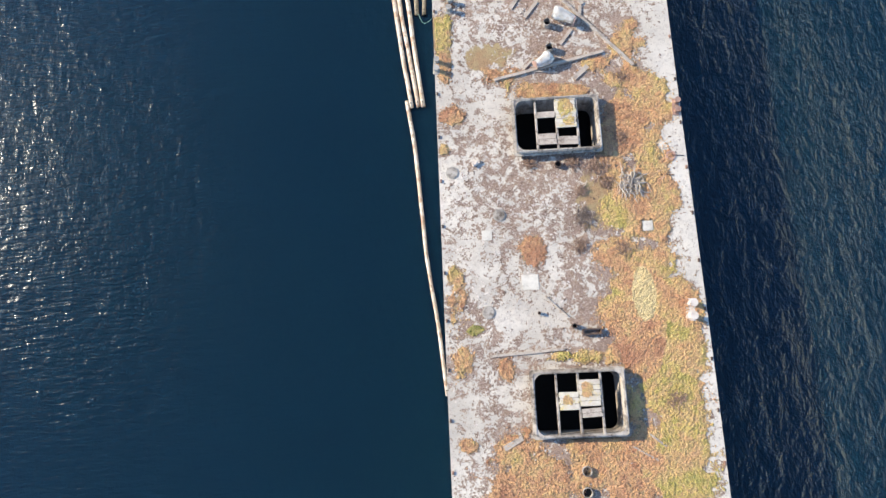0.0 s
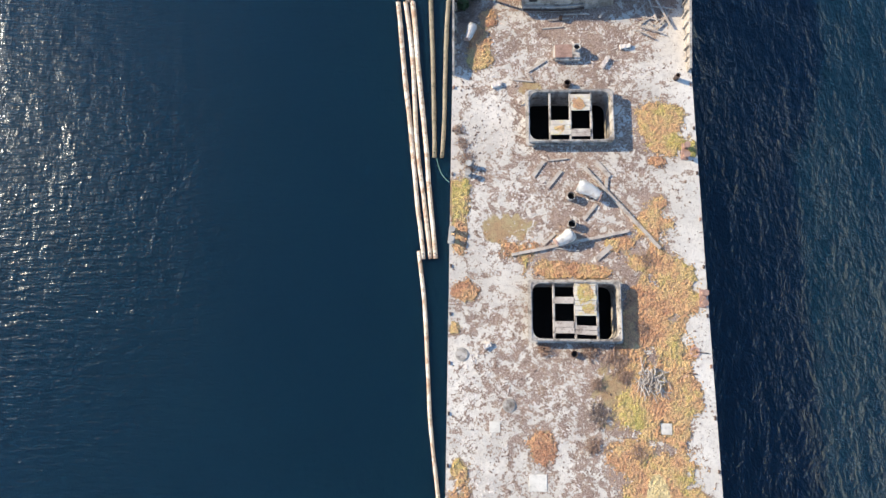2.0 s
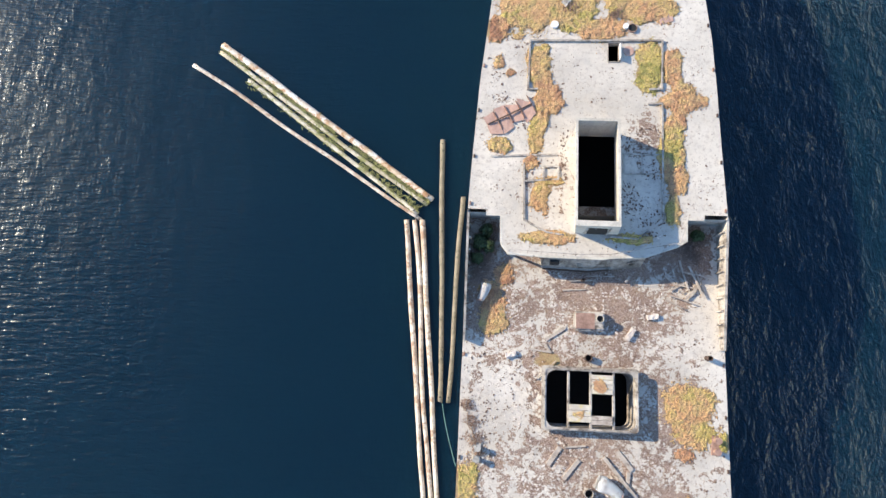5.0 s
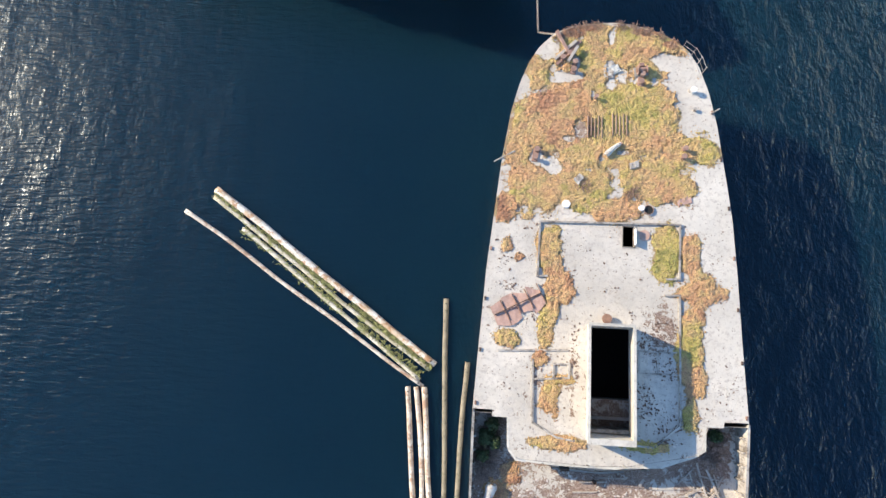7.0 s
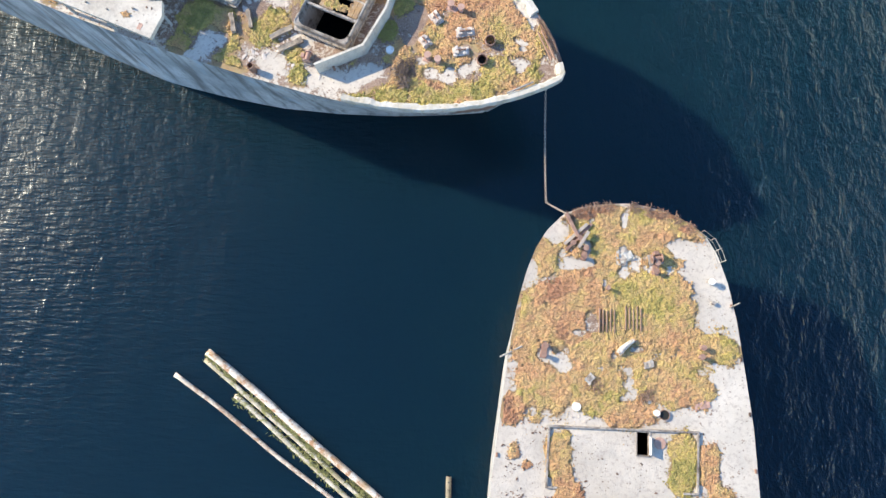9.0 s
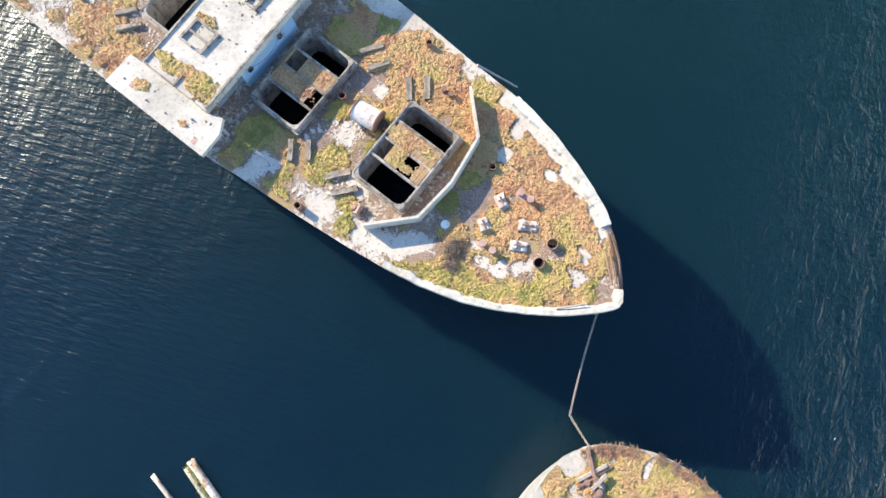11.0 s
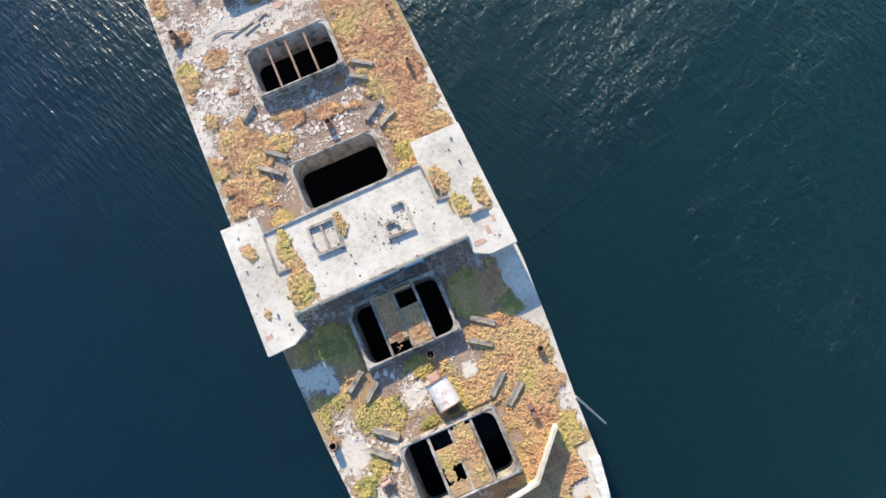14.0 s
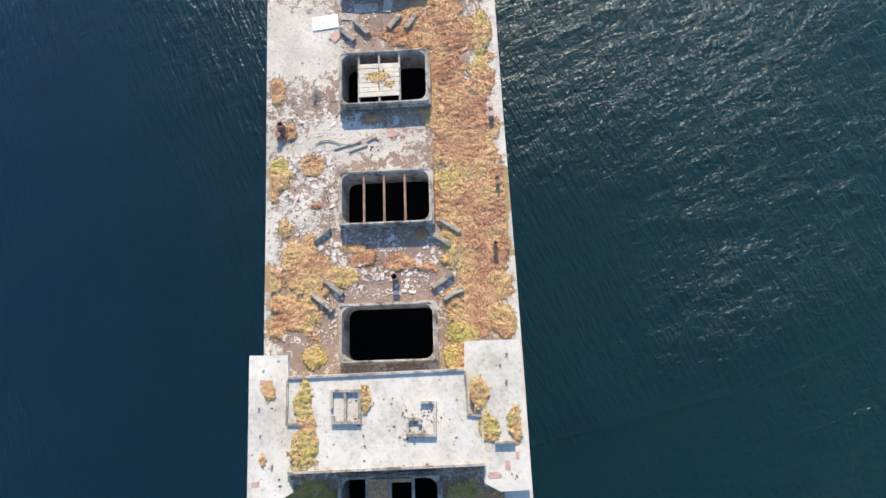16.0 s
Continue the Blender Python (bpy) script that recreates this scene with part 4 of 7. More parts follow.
part("porthole", pipe_bm(0.24, 0.1, 0.06, 0.12, 16, pose(9.75, 38.5, 5.95, 76, 0, 6)), M_COAM, block)
part("porthole", pipe_bm(0.2, 0.1, 0.05, 0.12, 16, pose(6.6, 38.32, 5.8, 76, 0, 2)), M_COAM, block)
for z, dy in ((5.1, -0.12), (5.45, -0.05)):
    part("wall_ledge", wall_line([(4.4, 38.2 + dy), (7.2, 38.1 + dy), (8.6, 38.26 + dy)], 0.1, z, z + 0.08), M_IRON if z < 5.2 else M_GREYROCK, block)
for x, y in ((1.9, 40.9), (2.4, 38.95), (12.5, 39.9), (12.7, 41.0), (11.6, 39.5)):
    part("post", tube(bmesh.new(), (x, y, D1), (x, y, P1 - 0.2), 0.09, sides=8), M_HULL, ship1)
for p, q in zip(edge[3:10:2], edge[5:12:2]):
    part("front_rail", tube(bmesh.new(), (p[0], p[1] + 0.12, P1 + 0.55), (q[0], q[1] + 0.12, P1 + 0.5), 0.018, sides=6), M_COAM, ship1)
for p in edge[3:11:2]:
    part("rail_post", tube(bmesh.new(), (p[0], p[1] + 0.12, P1 - 0.02), (p[0], p[1] + 0.12, P1 + 0.58), 0.02, sides=6), M_COAM, ship1)
for side, x in ((-1, -0.42), (1, 15.45)):
    part("bulwark", wall_line([(x - 0.02 * side, 33.4), (x, 37.0), (x, 41.4)], 0.14, D1 - 0.02, lambda px, py: 5.5 + 1.15 * max(0.0, min(1.0, (py - 34) / 7))), M_COAM, ship1)
    for k in range(9):
        y = 34.2 + 0.8 * k
        part("bulwark_rib", solid(min(x, x - side * 0.22), max(x, x - side * 0.22), y - 0.05, y + 0.05, D1, 5.4 + 1.0 * max(0.0, (y - 34) / 7), 0.01), M_COAM, ship1)
LEAN = Matrix(((1, 0, -0.15, 1.335), (0, 1, 0, 0), (0, 0, 1, 0), (0, 0, 0, 1)))   # the shaft leans to the west; its top stays at 8.9
bm = ring(rounded(SH[0] - 0.15, SH[1] + 0.16, SH[2] - 0.33, SH[3] + 0.16, 0.05), rounded(SH[0], SH[1], SH[2], SH[3], 0.05), P1 - 0.1, 8.9, P1 - 0.35)
bm.transform(LEAN)
shaft = part("stern_shaft", bm, M_WHITE, ship1, "whitewashed open engine shaft")
part("shaft_ledge", solid(SH[0] - 0.3, SH[1] + 0.3, SH[2] - 0.2, 42.0, 4.2, 4.3), M_HULL, shaft)
# black panel on the closed wall gives the doorway its shade
part("doorway_shade_panel", solid(6.55, 7.75, SH[2] - 0.37, SH[2] - 0.325, P1 + 0.1, 8.3, 0.01, LEAN), M_HOLE_SHADE, shaft, "black panel for the shade in a doorway")
part("door_frame", wall_line([(6.72, SH[2] - 0.36), (6.64, SH[2] - 0.36)], 0.1, P1, 8.4), M_COAM, shaft)
part("door_frame", wall_line([(7.98, SH[2] - 0.36), (8.06, SH[2] - 0.36)], 0.1, P1, 8.4), M_COAM, shaft)
door = part("hatchway", ring(rounded(DOOR[0] - 0.06, DOOR[1] + 0.06, DOOR[2] - 0.06, DOOR[3] + 0.06, 0.03), rounded(*DOOR, 0.02), P1 - 0.2, P1 + 0.05, P1 - 0.4), M_COAM, ship1)
part("hatch_flap", solid(DOOR[1] - 0.02, DOOR[1] + 0.03, DOOR[2] + 0.1, DOOR[3] - 0.2, P1 + 0.04, P1 + 0.42, 0.01), M_PALE, door)
part("round_plate", tube(bmesh.new(), (9.55, 52.3, P1 - 0.01), (9.55, 52.3, P1 + 0.06), 0.34, 0.33, 20), M_RUST_PALE, ship1)
# low kerbs that mark the lost deckhouse
for pts, hgt in (([(3.73, 49.53), (3.11, 49.5), (3.19, 52.9), (11.69, 53.04), (11.6, 49.68), (10.8, 49.65)], 0.28), ([(10.72, 48.67), (11.6, 48.7), (11.52, 41.14), (9.99, 39.85), (8.3, 39.95)], 0.25), ([(5.5, 39.95), (4.44, 40.1), (3.04, 40.84), (2.98, 43.33), (2.97, 44.52)], 0.25), ([(0.88, 44.92), (5.01, 45.13)], 0.15), ([(2.97, 43.33), (5.11, 43.51), (5.09, 44.35), (4.19, 44.3), (4.21, 43.46)], 0.22), ([(9.2, 44.02), (11.5, 44.03)], 0.12), ([(9.2, 44.05), (9.19, 45.3), (11.5, 45.3)], 0.12), ([(10.3, 44.1), (10.3, 45.25)], 0.08)):
    part("kerb", wall_line(pts, 0.11, P1 - 0.02, P1 + 0.5 * hgt), M_COAM, ship1)
inside_1 = lambda x, y: not (12.4 < x < 13.2 and 9.7 < y < 10.5) and not (1.95 < x < 2.75 and 9.65 < y < 10.45) and left1(y) + 0.12 < x < right1(y) - 0.12 and not any(4.35 < x < 10.45 and a - 0.25 < y < b + 0.25 for a, b in HATCH1)
stonecrop("stonecrop", "orange and straw stonecrop cushions on the barge deck", GROWTH_MAIN, lambda x, y: D1 + 0.01, Matrix(), inside_1, 11, (), STRAW, ZONE_MAIN, thick=0.09)
stonecrop("stonecrop", "yellow lichen on the loose boards of a hatch", [(8.0, 18.3, 0.55, 0.75, 0.55), (8.2, 17.3, 0.45, 0.5, 0.5)], lambda x, y: C1 - 0.055, Matrix(), lambda x, y: 7.45 < x < 8.6 and 17.0 < y < 19.0, 21, thick=0.03, grain=0.6)
stonecrop("stonecrop", "yellow lichen on the loose boards of a hatch", [(7.9, 30.9, 0.5, 0.45, 0.5), (6.7, 29.2, 0.4, 0.3, 0.5)], lambda x, y: C1 - 0.055, Matrix(), lambda x, y: (7.5 < x < 8.7 and 30.5 < y < 31.5) or (6.1 < x < 7.35 and 28.85 < y < 29.75), 22, thick=0.03, grain=0.6)
stonecrop("stonecrop", "yellow lichen on the loose boards of a hatch", [(7.9, 0.0, 0.4, 0.5, 0.5), (6.7, -0.6, 0.4, 0.35, 0.55)], lambda x, y: C1 - 0.055, Matrix(), lambda x, y: (7.45 < x < 8.6 and -0.9 < y < 0.5) or (6.2 < x < 7.3 and -1.15 < y < -0.15), 23, thick=0.03, grain=0.6)
inside_p = lambda x, y: pleft(y) + 0.12 < x < pright(y) - 0.12 and not (5.7 < x < 8.95 and 39.9 < y < 46.8) and not (8.0 < x < 9.2 and 51.3 < y < 53.1)
stonecrop("stonecrop", "olive and orange stonecrop over the raised stern", GROWTH_STERN, lambda x, y: P1 + 0.01, Matrix(), inside_p, 12, BARE_STERN, zones=ZONE_STERN, grain=0.85, lumps=2.4)

# ---------------------------------------------------------------- second ship
A2 = 68.5
M2 = Matrix.Translation((3.4 - 1.2 * math.cos(radians(A2)), 74.5 - 1.2 * math.sin(radians(A2)), 0)) @ pose(0, 0, 0, 0, 0, A2)
ship2 = thing("concrete_ship", "derelict concrete ship with whitewashed bridge, overgrown with orange stonecrop", "ship", M2)
S2 = [(-0.25, 0.35), (-0.1, 0.95), (0.4, 1.75), (1.2, 2.7), (2.1, 3.5), (3.6, 4.6), (5.0, 5.25), (6.6, 5.9), (8.5, 6.55), (10.5, 7.02), (11.9, 7.28), (15.5, 7.52), (19.5, 7.9), (24.0, 8.2), (30.0, 8.12), (36.0, 8.0), (41.0, 7.88), (48.0, 7.7), (56.0, 7.55), (130, 7.4)]
half = lambda y: lerp_table(S2, y)
S2L = [(-0.25, -0.3), (0.1, 0.15), (0.4, 0.5), (1.2, 1.3), (2.2, 2.15), (3.65, 3.15), (5.2, 4.05), (7.0, 4.9), (9.5, 5.65), (11.4, 6.02), (14.5, 6.47), (18.5, 6.9), (24.0, 7.35), (29.0, 7.6), (34.0, 7.75), (42.0, 7.82), (48.0, 7.93), (56.0, 8.05), (130, 8.15)]
half_l = lambda y: lerp_table(S2L, y)
left2, right2 = (lambda y: -half_l(y)), (lambda y: half(y))
z2 = lambda x, y: 7.2 + 1.2 * max(0.0, (34 - y) / 34) ** 1.5
T2 = (-2.85, 2.9)
B1, B2 = (21.6, 25.4), (13.1, 16.85)
HATCH2 = [(31.85, 35.3), (40.3, 43.75), (48.3, 51.95), (56.6, 60.2), (64.8, 68.4)]


SOIL2 = [(-8, 0.3), (-6.5, 0.5), (-4, 0.62), (0, 0.66), (4, 0.6), (6, 0.35), (7.3, 0.02), (8, 0.0)]
SOIL2_MORE = [(-5.4, 42.0, 2.4, 4.5, -0.05), (-5.6, 50.0, 2.0, 2.0, 0.2), (-0.5, 37.7, 5.0, 2.6, 0.8), (-2.0, 46.2, 5.5, 1.9, -0.55), (-5.5, 53.0, 3.5, 4.0, -0.5), (-5.0, 37.5, 2.5, 3.4, 0.35), (-5.0, 33.5, 2.0, 2.5, 0.35), (0, 55.5, 4.0, 2.0, 0.25), (0.0, 20.3, 3.4, 1.2, 0.4), (-3.5, 19.5, 1.5, 1.5, 0.3), (0.8, 9.9, 1.9, 1.6, 1.1), (-4.6, 10.4, 0.9, 0.9, 0.8), (-0.4, 11.2, 1.2, 0.6, 0.9), (-3.8, 9.6, 1.6, 1.2, 0.35), (-4.2, 21.5, 2.2, 1.6, 0.3), (7.2, 22.5, 1.2, 3.0, -0.4)]
GROWTH_G = [(x, y, 0.95 * a, 0.9 * b, c) for x, y, a, b, c in GROWTH_G]
GROWTH_AFT = [(x, y, a, b, c - 0.04) for x, y, a, b, c in GROWTH_F + GROWTH_F_1 + GROWTH_G]
GROWTH_FORE = [(x, y, a, b, min(0.9, c + (0.16 if x < 1.0 else 0.04))) for x, y, a, b, c in GROWTH_H + GROWTH_I + GROWTH_I_1 + GROWTH_I_2]


def soil2(x, y):
    r = lerp_table(SOIL2, x) + 0.2 * noise.noise(Vector((x * 0.16, y * 0.16, 5))) + 0.12 * noise.noise(Vector((x * 0.5, y * 0.5, 9)))
    for bx, by, rx, ry, k in SOIL2_MORE:
        r += k * max(0.0, min(1.0, 1.6 * (1 - math.hypot((x - bx) / rx, (y - by) / ry))))
    bare = max(0.0, blob(x, y, BARE_BOW) + 0.22 + 0.9 * edge_noise(y * 0.8, x * 0.8), 0.6 if 2.5 < y < 13 and x > half(y) - 1.1 else 0.0)
    g = max(blob(x, y, GROWTH_AFT + GROWTH_FORE), min(1.5 * blob(x, y, ZONE_AFT + ZONE_FORE), 0.35) + zone_noise(x, y) - 0.24) + edge_noise(x, y) - 1.6 * bare
    return (r - 0.75 * bare + 0.4 * max(0.0, min(1.0, g + 0.5)), max(0.0, min(1.0, 0.50 + 1.2 * g)), max(0.0, min(1.0, 1.5 * bare)) * 0.4)


deck_mesh("deck", ship2, left2, right2, -0.25, 110, T2, [(*T2, a, b) for a, b in HATCH2 + [B1, B2]], z2, soil2, M_DECK, label="pale worn concrete deck under brown soil")
ys = [-0.25, -0.1, 0.1, 0.4, 0.8, 1.2, 1.6] + list(np.arange(2.1, 14, 0.5)) + list(np.arange(14, 110, 1.5)) + [110]
loop = [(left2(y), y) for y in ys] + [(right2(y), y) for y in reversed(ys)]
WATERLINE = [(4.5, 0.03), (6.9, 1.3), (10.8, 3.1), (14.9, 4.65), (19.2, 6.0), (23.8, 6.95), (28.5, 7.65), (40, 7.75), (130, 7.75)]


def flared_hull():
    """The hull's side, flared at the bow: from the deck's rim to the water line, which starts further aft, and on down."""
    bm = bmesh.new()
    rows = []
    for s in (0.0, 0.2, 0.4, 0.6, 0.8, 1.0, 1.2):
        row = []
        for x, y in loop:
            foot_y = y + 4.7 * max(0.0, 1 - (y + 0.2) / 30)
            foot_x = math.copysign(lerp_table(WATERLINE, foot_y), x)
            k = min(s, 1.0) ** 0.85
            row.append(bm.verts.new((x + (foot_x - x) * k, y + (foot_y - y) * k, z2(x, y) * (1 - s) - 0.004)))
        rows.append(row)
    n = len(loop)
    for p, q in zip(rows, rows[1:]):
        for j in range(n):
            bm.faces.new((p[j], p[(j + 1) % n], q[(j + 1) % n], q[j]))
    bmesh.ops.recalc_face_normals(bm, faces=bm.faces)
    return bm


part("hull", flared_hull(), M_HULL2, ship2, "flared grey concrete hull with faded blue paint")


def hull_patch(ya, yb, sa, sb, seed, rough=0.5):
    """A thin skin on the port bow from ya to yb along the rim and sa to sb down the side, with ragged edges."""
    bm = bmesh.new()
    rows = []
    for i in range(13):
        row = []
        for j in range(9):
            y = ya + (yb - ya) * i / 12 + rough * 0.3 * noise.noise(Vector((j * 0.8, seed, 0)))
            q = sa + (sb - sa) * j / 8 + rough * 0.1 * noise.noise(Vector((i * 0.7, seed, 5)))
            x, foot_y = -half_l(y), y + 4.7 * max(0.0, 1 - (y + 0.2) / 30)
            k = max(q, 0.02) ** 0.85
            row.append(bm.verts.new((x + (-lerp_table(WATERLINE, foot_y) - x) * k - 0.03, y + (foot_y - y) * k - 0.03, z2(x, y) * (1 - q))))
        rows.append(row)
    for p, q in zip(rows, rows[1:]):
        for j in range(8):
            bm.faces.new((p[j], p[j + 1], q[j + 1], q[j]))
    return bm


part("rusty_stem", hull_patch(0.25, 3.0, 0.16, 0.85, 2.0), M_RUSTGREY, ship2, "rusty brown plating at the stem")
part("paint_band", hull_patch(3.2, 11.0, 0.05, 0.2, 7.0, 0.9), M_BLUE, ship2, "faded blue paint below the rim")
for ya, yb, sa, sb in ((6.0, 6.2, 0.08, 0.2), (6.2, 6.9, 0.115, 0.145)):
    part("painted_mark", hull_patch(ya, yb, sa, sb, 3.0, 0.0), M_REDPAINT, ship2, "small bright red painted bars")
# added floor over the sea, blackened to give the hold its darkness
part("hold_shade_floor", solid(-5.6, 5.6, 20, 109, 0.22, 0.3), M_HOLE_SHADE, ship2)
C2 = 7.92
COAMS2 = [hatch(ship2, "hatch_coaming", T2[0] + 0.12, T2[1] - 0.12, a + 0.12, b - 0.12, 7.2, C2) for a, b in HATCH2]
COAM_B1 = hatch(ship2, "hatch_coaming", T2[0] + 0.12, T2[1] - 0.12, B1[0] + 0.1, B1[1] - 0.1, 7.4, 8.15)
COAM_B2 = hatch(ship2, "hatch_coaming", T2[0] + 0.12, T2[1] - 0.12, B2[0] + 0.1, B2[1] - 0.1, 7.6, 8.75)
# bridge
ROOF_W = [(-7.75, 32.45), (-5.5, 32.4), (-5.45, 31.2), (-5.45, 25.95), (-5.1, 24.95), (-6.0, 24.45), (-7.65, 24.4)]
ROOF_E = [(4.6, 31.35), (4.65, 32.85), (7.8, 32.85), (8.0, 24.8), (6.3, 24.75), (5.45, 25.2), (5.45, 26.1), (5.45, 28.7), (4.7, 28.8)]
ROOF = [(-5.45, 31.2), (4.6, 31.35), (4.7, 28.8), (5.5, 28.7), (5.55, 26.15), (-5.4, 25.95), (-5.4, 28.55)]
bridge = part("bridge_roof", extrude_poly(ROOF, 9.3, 9.75), M_WHITE, ship2, "whitewashed concrete bridge roof")
part("bridge_wing", extrude_poly(ROOF_W, 9.2, 9.5), M_WHITE, ship2, "whitewashed bridge wing")
part("bridge_wing", extrude_poly(ROOF_E, 9.2, 9.5), M_WHITE, ship2, "whitewashed bridge wing")
part("bridge_house", solid(-4.6, 4.6, 26.9, 31.0, 7.1, 9.3), M_HULL, ship2, "grey concrete bridge house")
front = part("bridge_front", solid(-2.3, 2.6, 26.25, 26.9, 7.3, 9.3, 0.03), M_BLUE, ship2, "faded blue painted bridge front")
for x in (-1.6, 1.2):
    part("porthole", pipe_bm(0.2, 0.08, 0.05, 0.1, 14, pose(x, 26.22, 8.7, 90, 0, 0)), M_IRON, front)
for x, y in ((-7.4, 24.8), (-7.4, 32.0), (-5.6, 25.2), (7.5, 25.2), (7.4, 32.4), (5.7, 25.4), (-7.4, 28.5), (7.5, 28.5)):
    part("bridge_post", tube(bmesh.new(), (x, y, 7.1), (x, y, 9.25), 0.11, sides=8), M_HULL, ship2)
for pts in ([(-2.86, 29.4), (-2.86, 30.34), (-1.29, 30.3), (-1.3, 28.59), (-2.79, 28.63), (-2.8, 29.0)], [(-2.1, 30.2), (-2.1, 28.7)], [(2.1, 29.6), (2.91, 29.56), (2.85, 27.82), (1.36, 27.86), (1.36, 28.5)], [(1.4, 28.7), (2.0, 28.7), (2.05, 28.4)]):
    part("roof_kerb", wall_line(pts, 0.16, 9.74, 9.93), M_COAM, bridge)
for pts in ([(-5.4, 31.12), (4.55, 31.27)], [(4.62, 31.2), (4.7, 28.86), (5.45, 28.75)], [(-5.4, 31.0), (-5.4, 28.6), (-4.7, 28.58)], [(-5.3, 26.02), (5.5, 26.22)]):
    part("roof_kerb", wall_line(pts, 0.13, 9.74, 9.86), M_COAM, bridge)
for n, (xa, xb, sag, out) in enumerate(((-5.0, -2.6, 0.9, 0.35), (-2.0, 1.5, 0.5, 0.25), (0.8, 3.4, 0.8, 0.45), (3.0, 5.0, 0.6, 0.3), (-4.6, -3.9, 1.4, 0.7))):
    cable = bmesh.new()
    run = [Vector((xa + (xb - xa) * k / 12, 25.9 - out * math.sin(math.pi * k / 12) + 0.05 * noise.noise(Vector((k, n * 5.0, 0))), 9.62 - sag * math.sin(math.pi * k / 12) ** 0.8)) for k in range(13)]
    for p, q in zip(run, run[1:]):
        tube(cable, p, q, 0.018, 0.018, 5, caps=False)
    part("hanging_cable", cable, M_RUSTGREY, bridge)
for x, y, w, h in ((6.0, 25.6, 0.3, 0.16), (6.75, 26.1, 0.14, 0.25), (7.3, 26.6, 0.1, 0.2), (-7.2, 25.4, 0.22, 0.14), (-6.9, 30.9, 0.2, 0.15)):
    part("deck_plate", solid(x - w, x + w, y - h, y + h, 9.49, 9.515), M_RUST_PALE, ship2, "faded red plate")
part("roof_beam", solid(6.1, 7.2, 27.25, 27.4, 9.49, 9.75, 0.02), M_COAM, ship2)
part("breakwater", wall_line([(-4.9, 14.3), (-2.55, 12.0), (0.3, 11.75), (3.5, 12.2), (5.75, 14.55)], 0.15, lambda x, y: z2(x, y) - 0.03, lambda x, y: z2(x, y) + 1.15), M_WHITE, ship2, "angled concrete breakwater wall")


def bulwark_bm(stretch, width, high, seed):
    """A broad crumbling rim along the bow: stretch is a list of rim points; width inwards, uneven height, chipped inner edge."""
    bm = bmesh.new()
    rows = []
    for n, (x, y) in enumerate(stretch):
        a, b = Vector(stretch[max(0, n - 1)]), Vector(stretch[min(len(stretch) - 1, n + 1)])
        d = (b - a).normalized()
        w = Vector((-d.y, d.x))
        w = -w if w.dot(Vector((0.3, 14.0)) - Vector((x, y))) < 0 else w
        p = Vector((x, y))
        chip = 0.16 * noise.noise(Vector((x * 1.3, y * 1.3, seed))) + 0.09 * noise.noise(Vector((x * 4.1, y * 4.1, seed)))
        out = 0.03 * noise.noise(Vector((x * 2.0, y * 2.0, seed + 3)))
        z, top = z2(x, y), high + 0.05 * noise.noise(Vector((x * 0.9, y * 0.9, seed))) + 0.02 * noise.noise(Vector((x * 5, y * 5, seed)))
        rows.append([bm.verts.new((*(p + w * o), z + h)) for o, h in ((out, -0.05), (out - 0.02, 0.6 * top), (out + 0.03, top), (0.7 * width + 0.5 * chip, top - 0.02), (width + chip, top - 0.12), (width + chip + 0.08, -0.05))])
    for p, q in zip(rows, rows[1:]):
        for j in range(5):
            bm.faces.new((p[j], p[j + 1], q[j + 1], q[j]))
    bm.faces.new(rows[0])
    bm.faces.new(rows[-1][::-1])
    bmesh.ops.recalc_face_normals(bm, faces=bm.faces)
    return bm


port_rim = [(-half_l(y), y) for y in np.arange(12.0, -0.2, -0.12)] + [(0.3 + 0.12 * k, -0.25) for k in range(1, 5)] + [(half(y), y) for y in (-0.1, 0.0, 0.15)]
part("bow_bulwark", bulwark_bm(port_rim, 0.42, 0.40, 1.0), M_RIM, ship2, "broad pale crumbling bow bulwark")
part("bow_bulwark", bulwark_bm([(half(y), y) for y in np.arange(2.9, 12.1, 0.12)], 0.5, 0.40, 5.0), M_RIM, ship2, "broad pale crumbling bow bulwark")
# bare reinforcing rods where the starboard rim has broken out
for k in range(7):
    rod = bmesh.new()
    line = [Vector((half(y) - 0.08 - 0.07 * k + 0.05 * noise.noise(Vector((y * 2, k * 3.0, 0))), y, z2(0, y) + 0.1 + 0.06 * (k % 3) + 0.05 * noise.noise(Vector((y, k, 4))))) for y in np.arange(0.1 + 0.05 * k, 3.0, 0.28)]
    for p, q in zip(line, line[1:]):
        tube(rod, p, q, 0.022, 0.022, 5, caps=False)
    part("reinforcing_rod", rod, M_RUST, ship2)


for i, xs in ((1, (-1.34, -0.06, 1.26)), (2, (-1.61, -0.27, 1.06)), (3, (-1.4, 0.0, 1.4))):
    a, c = HATCH2[i]
    for x in xs:
        beam(COAMS2[i], x, a + 0.1, c - 0.1, C2 - 0.1, 0.14, M_RUST if i == 1 else M_COAM)
board(COAMS2[2], -1.6, -0.3, 48.8, 51.1, C2 - 0.1, M_BOARD)
board(COAMS2[2], -0.25, 1.05, 48.8, 51.1, C2 - 0.1, M_BOARD)
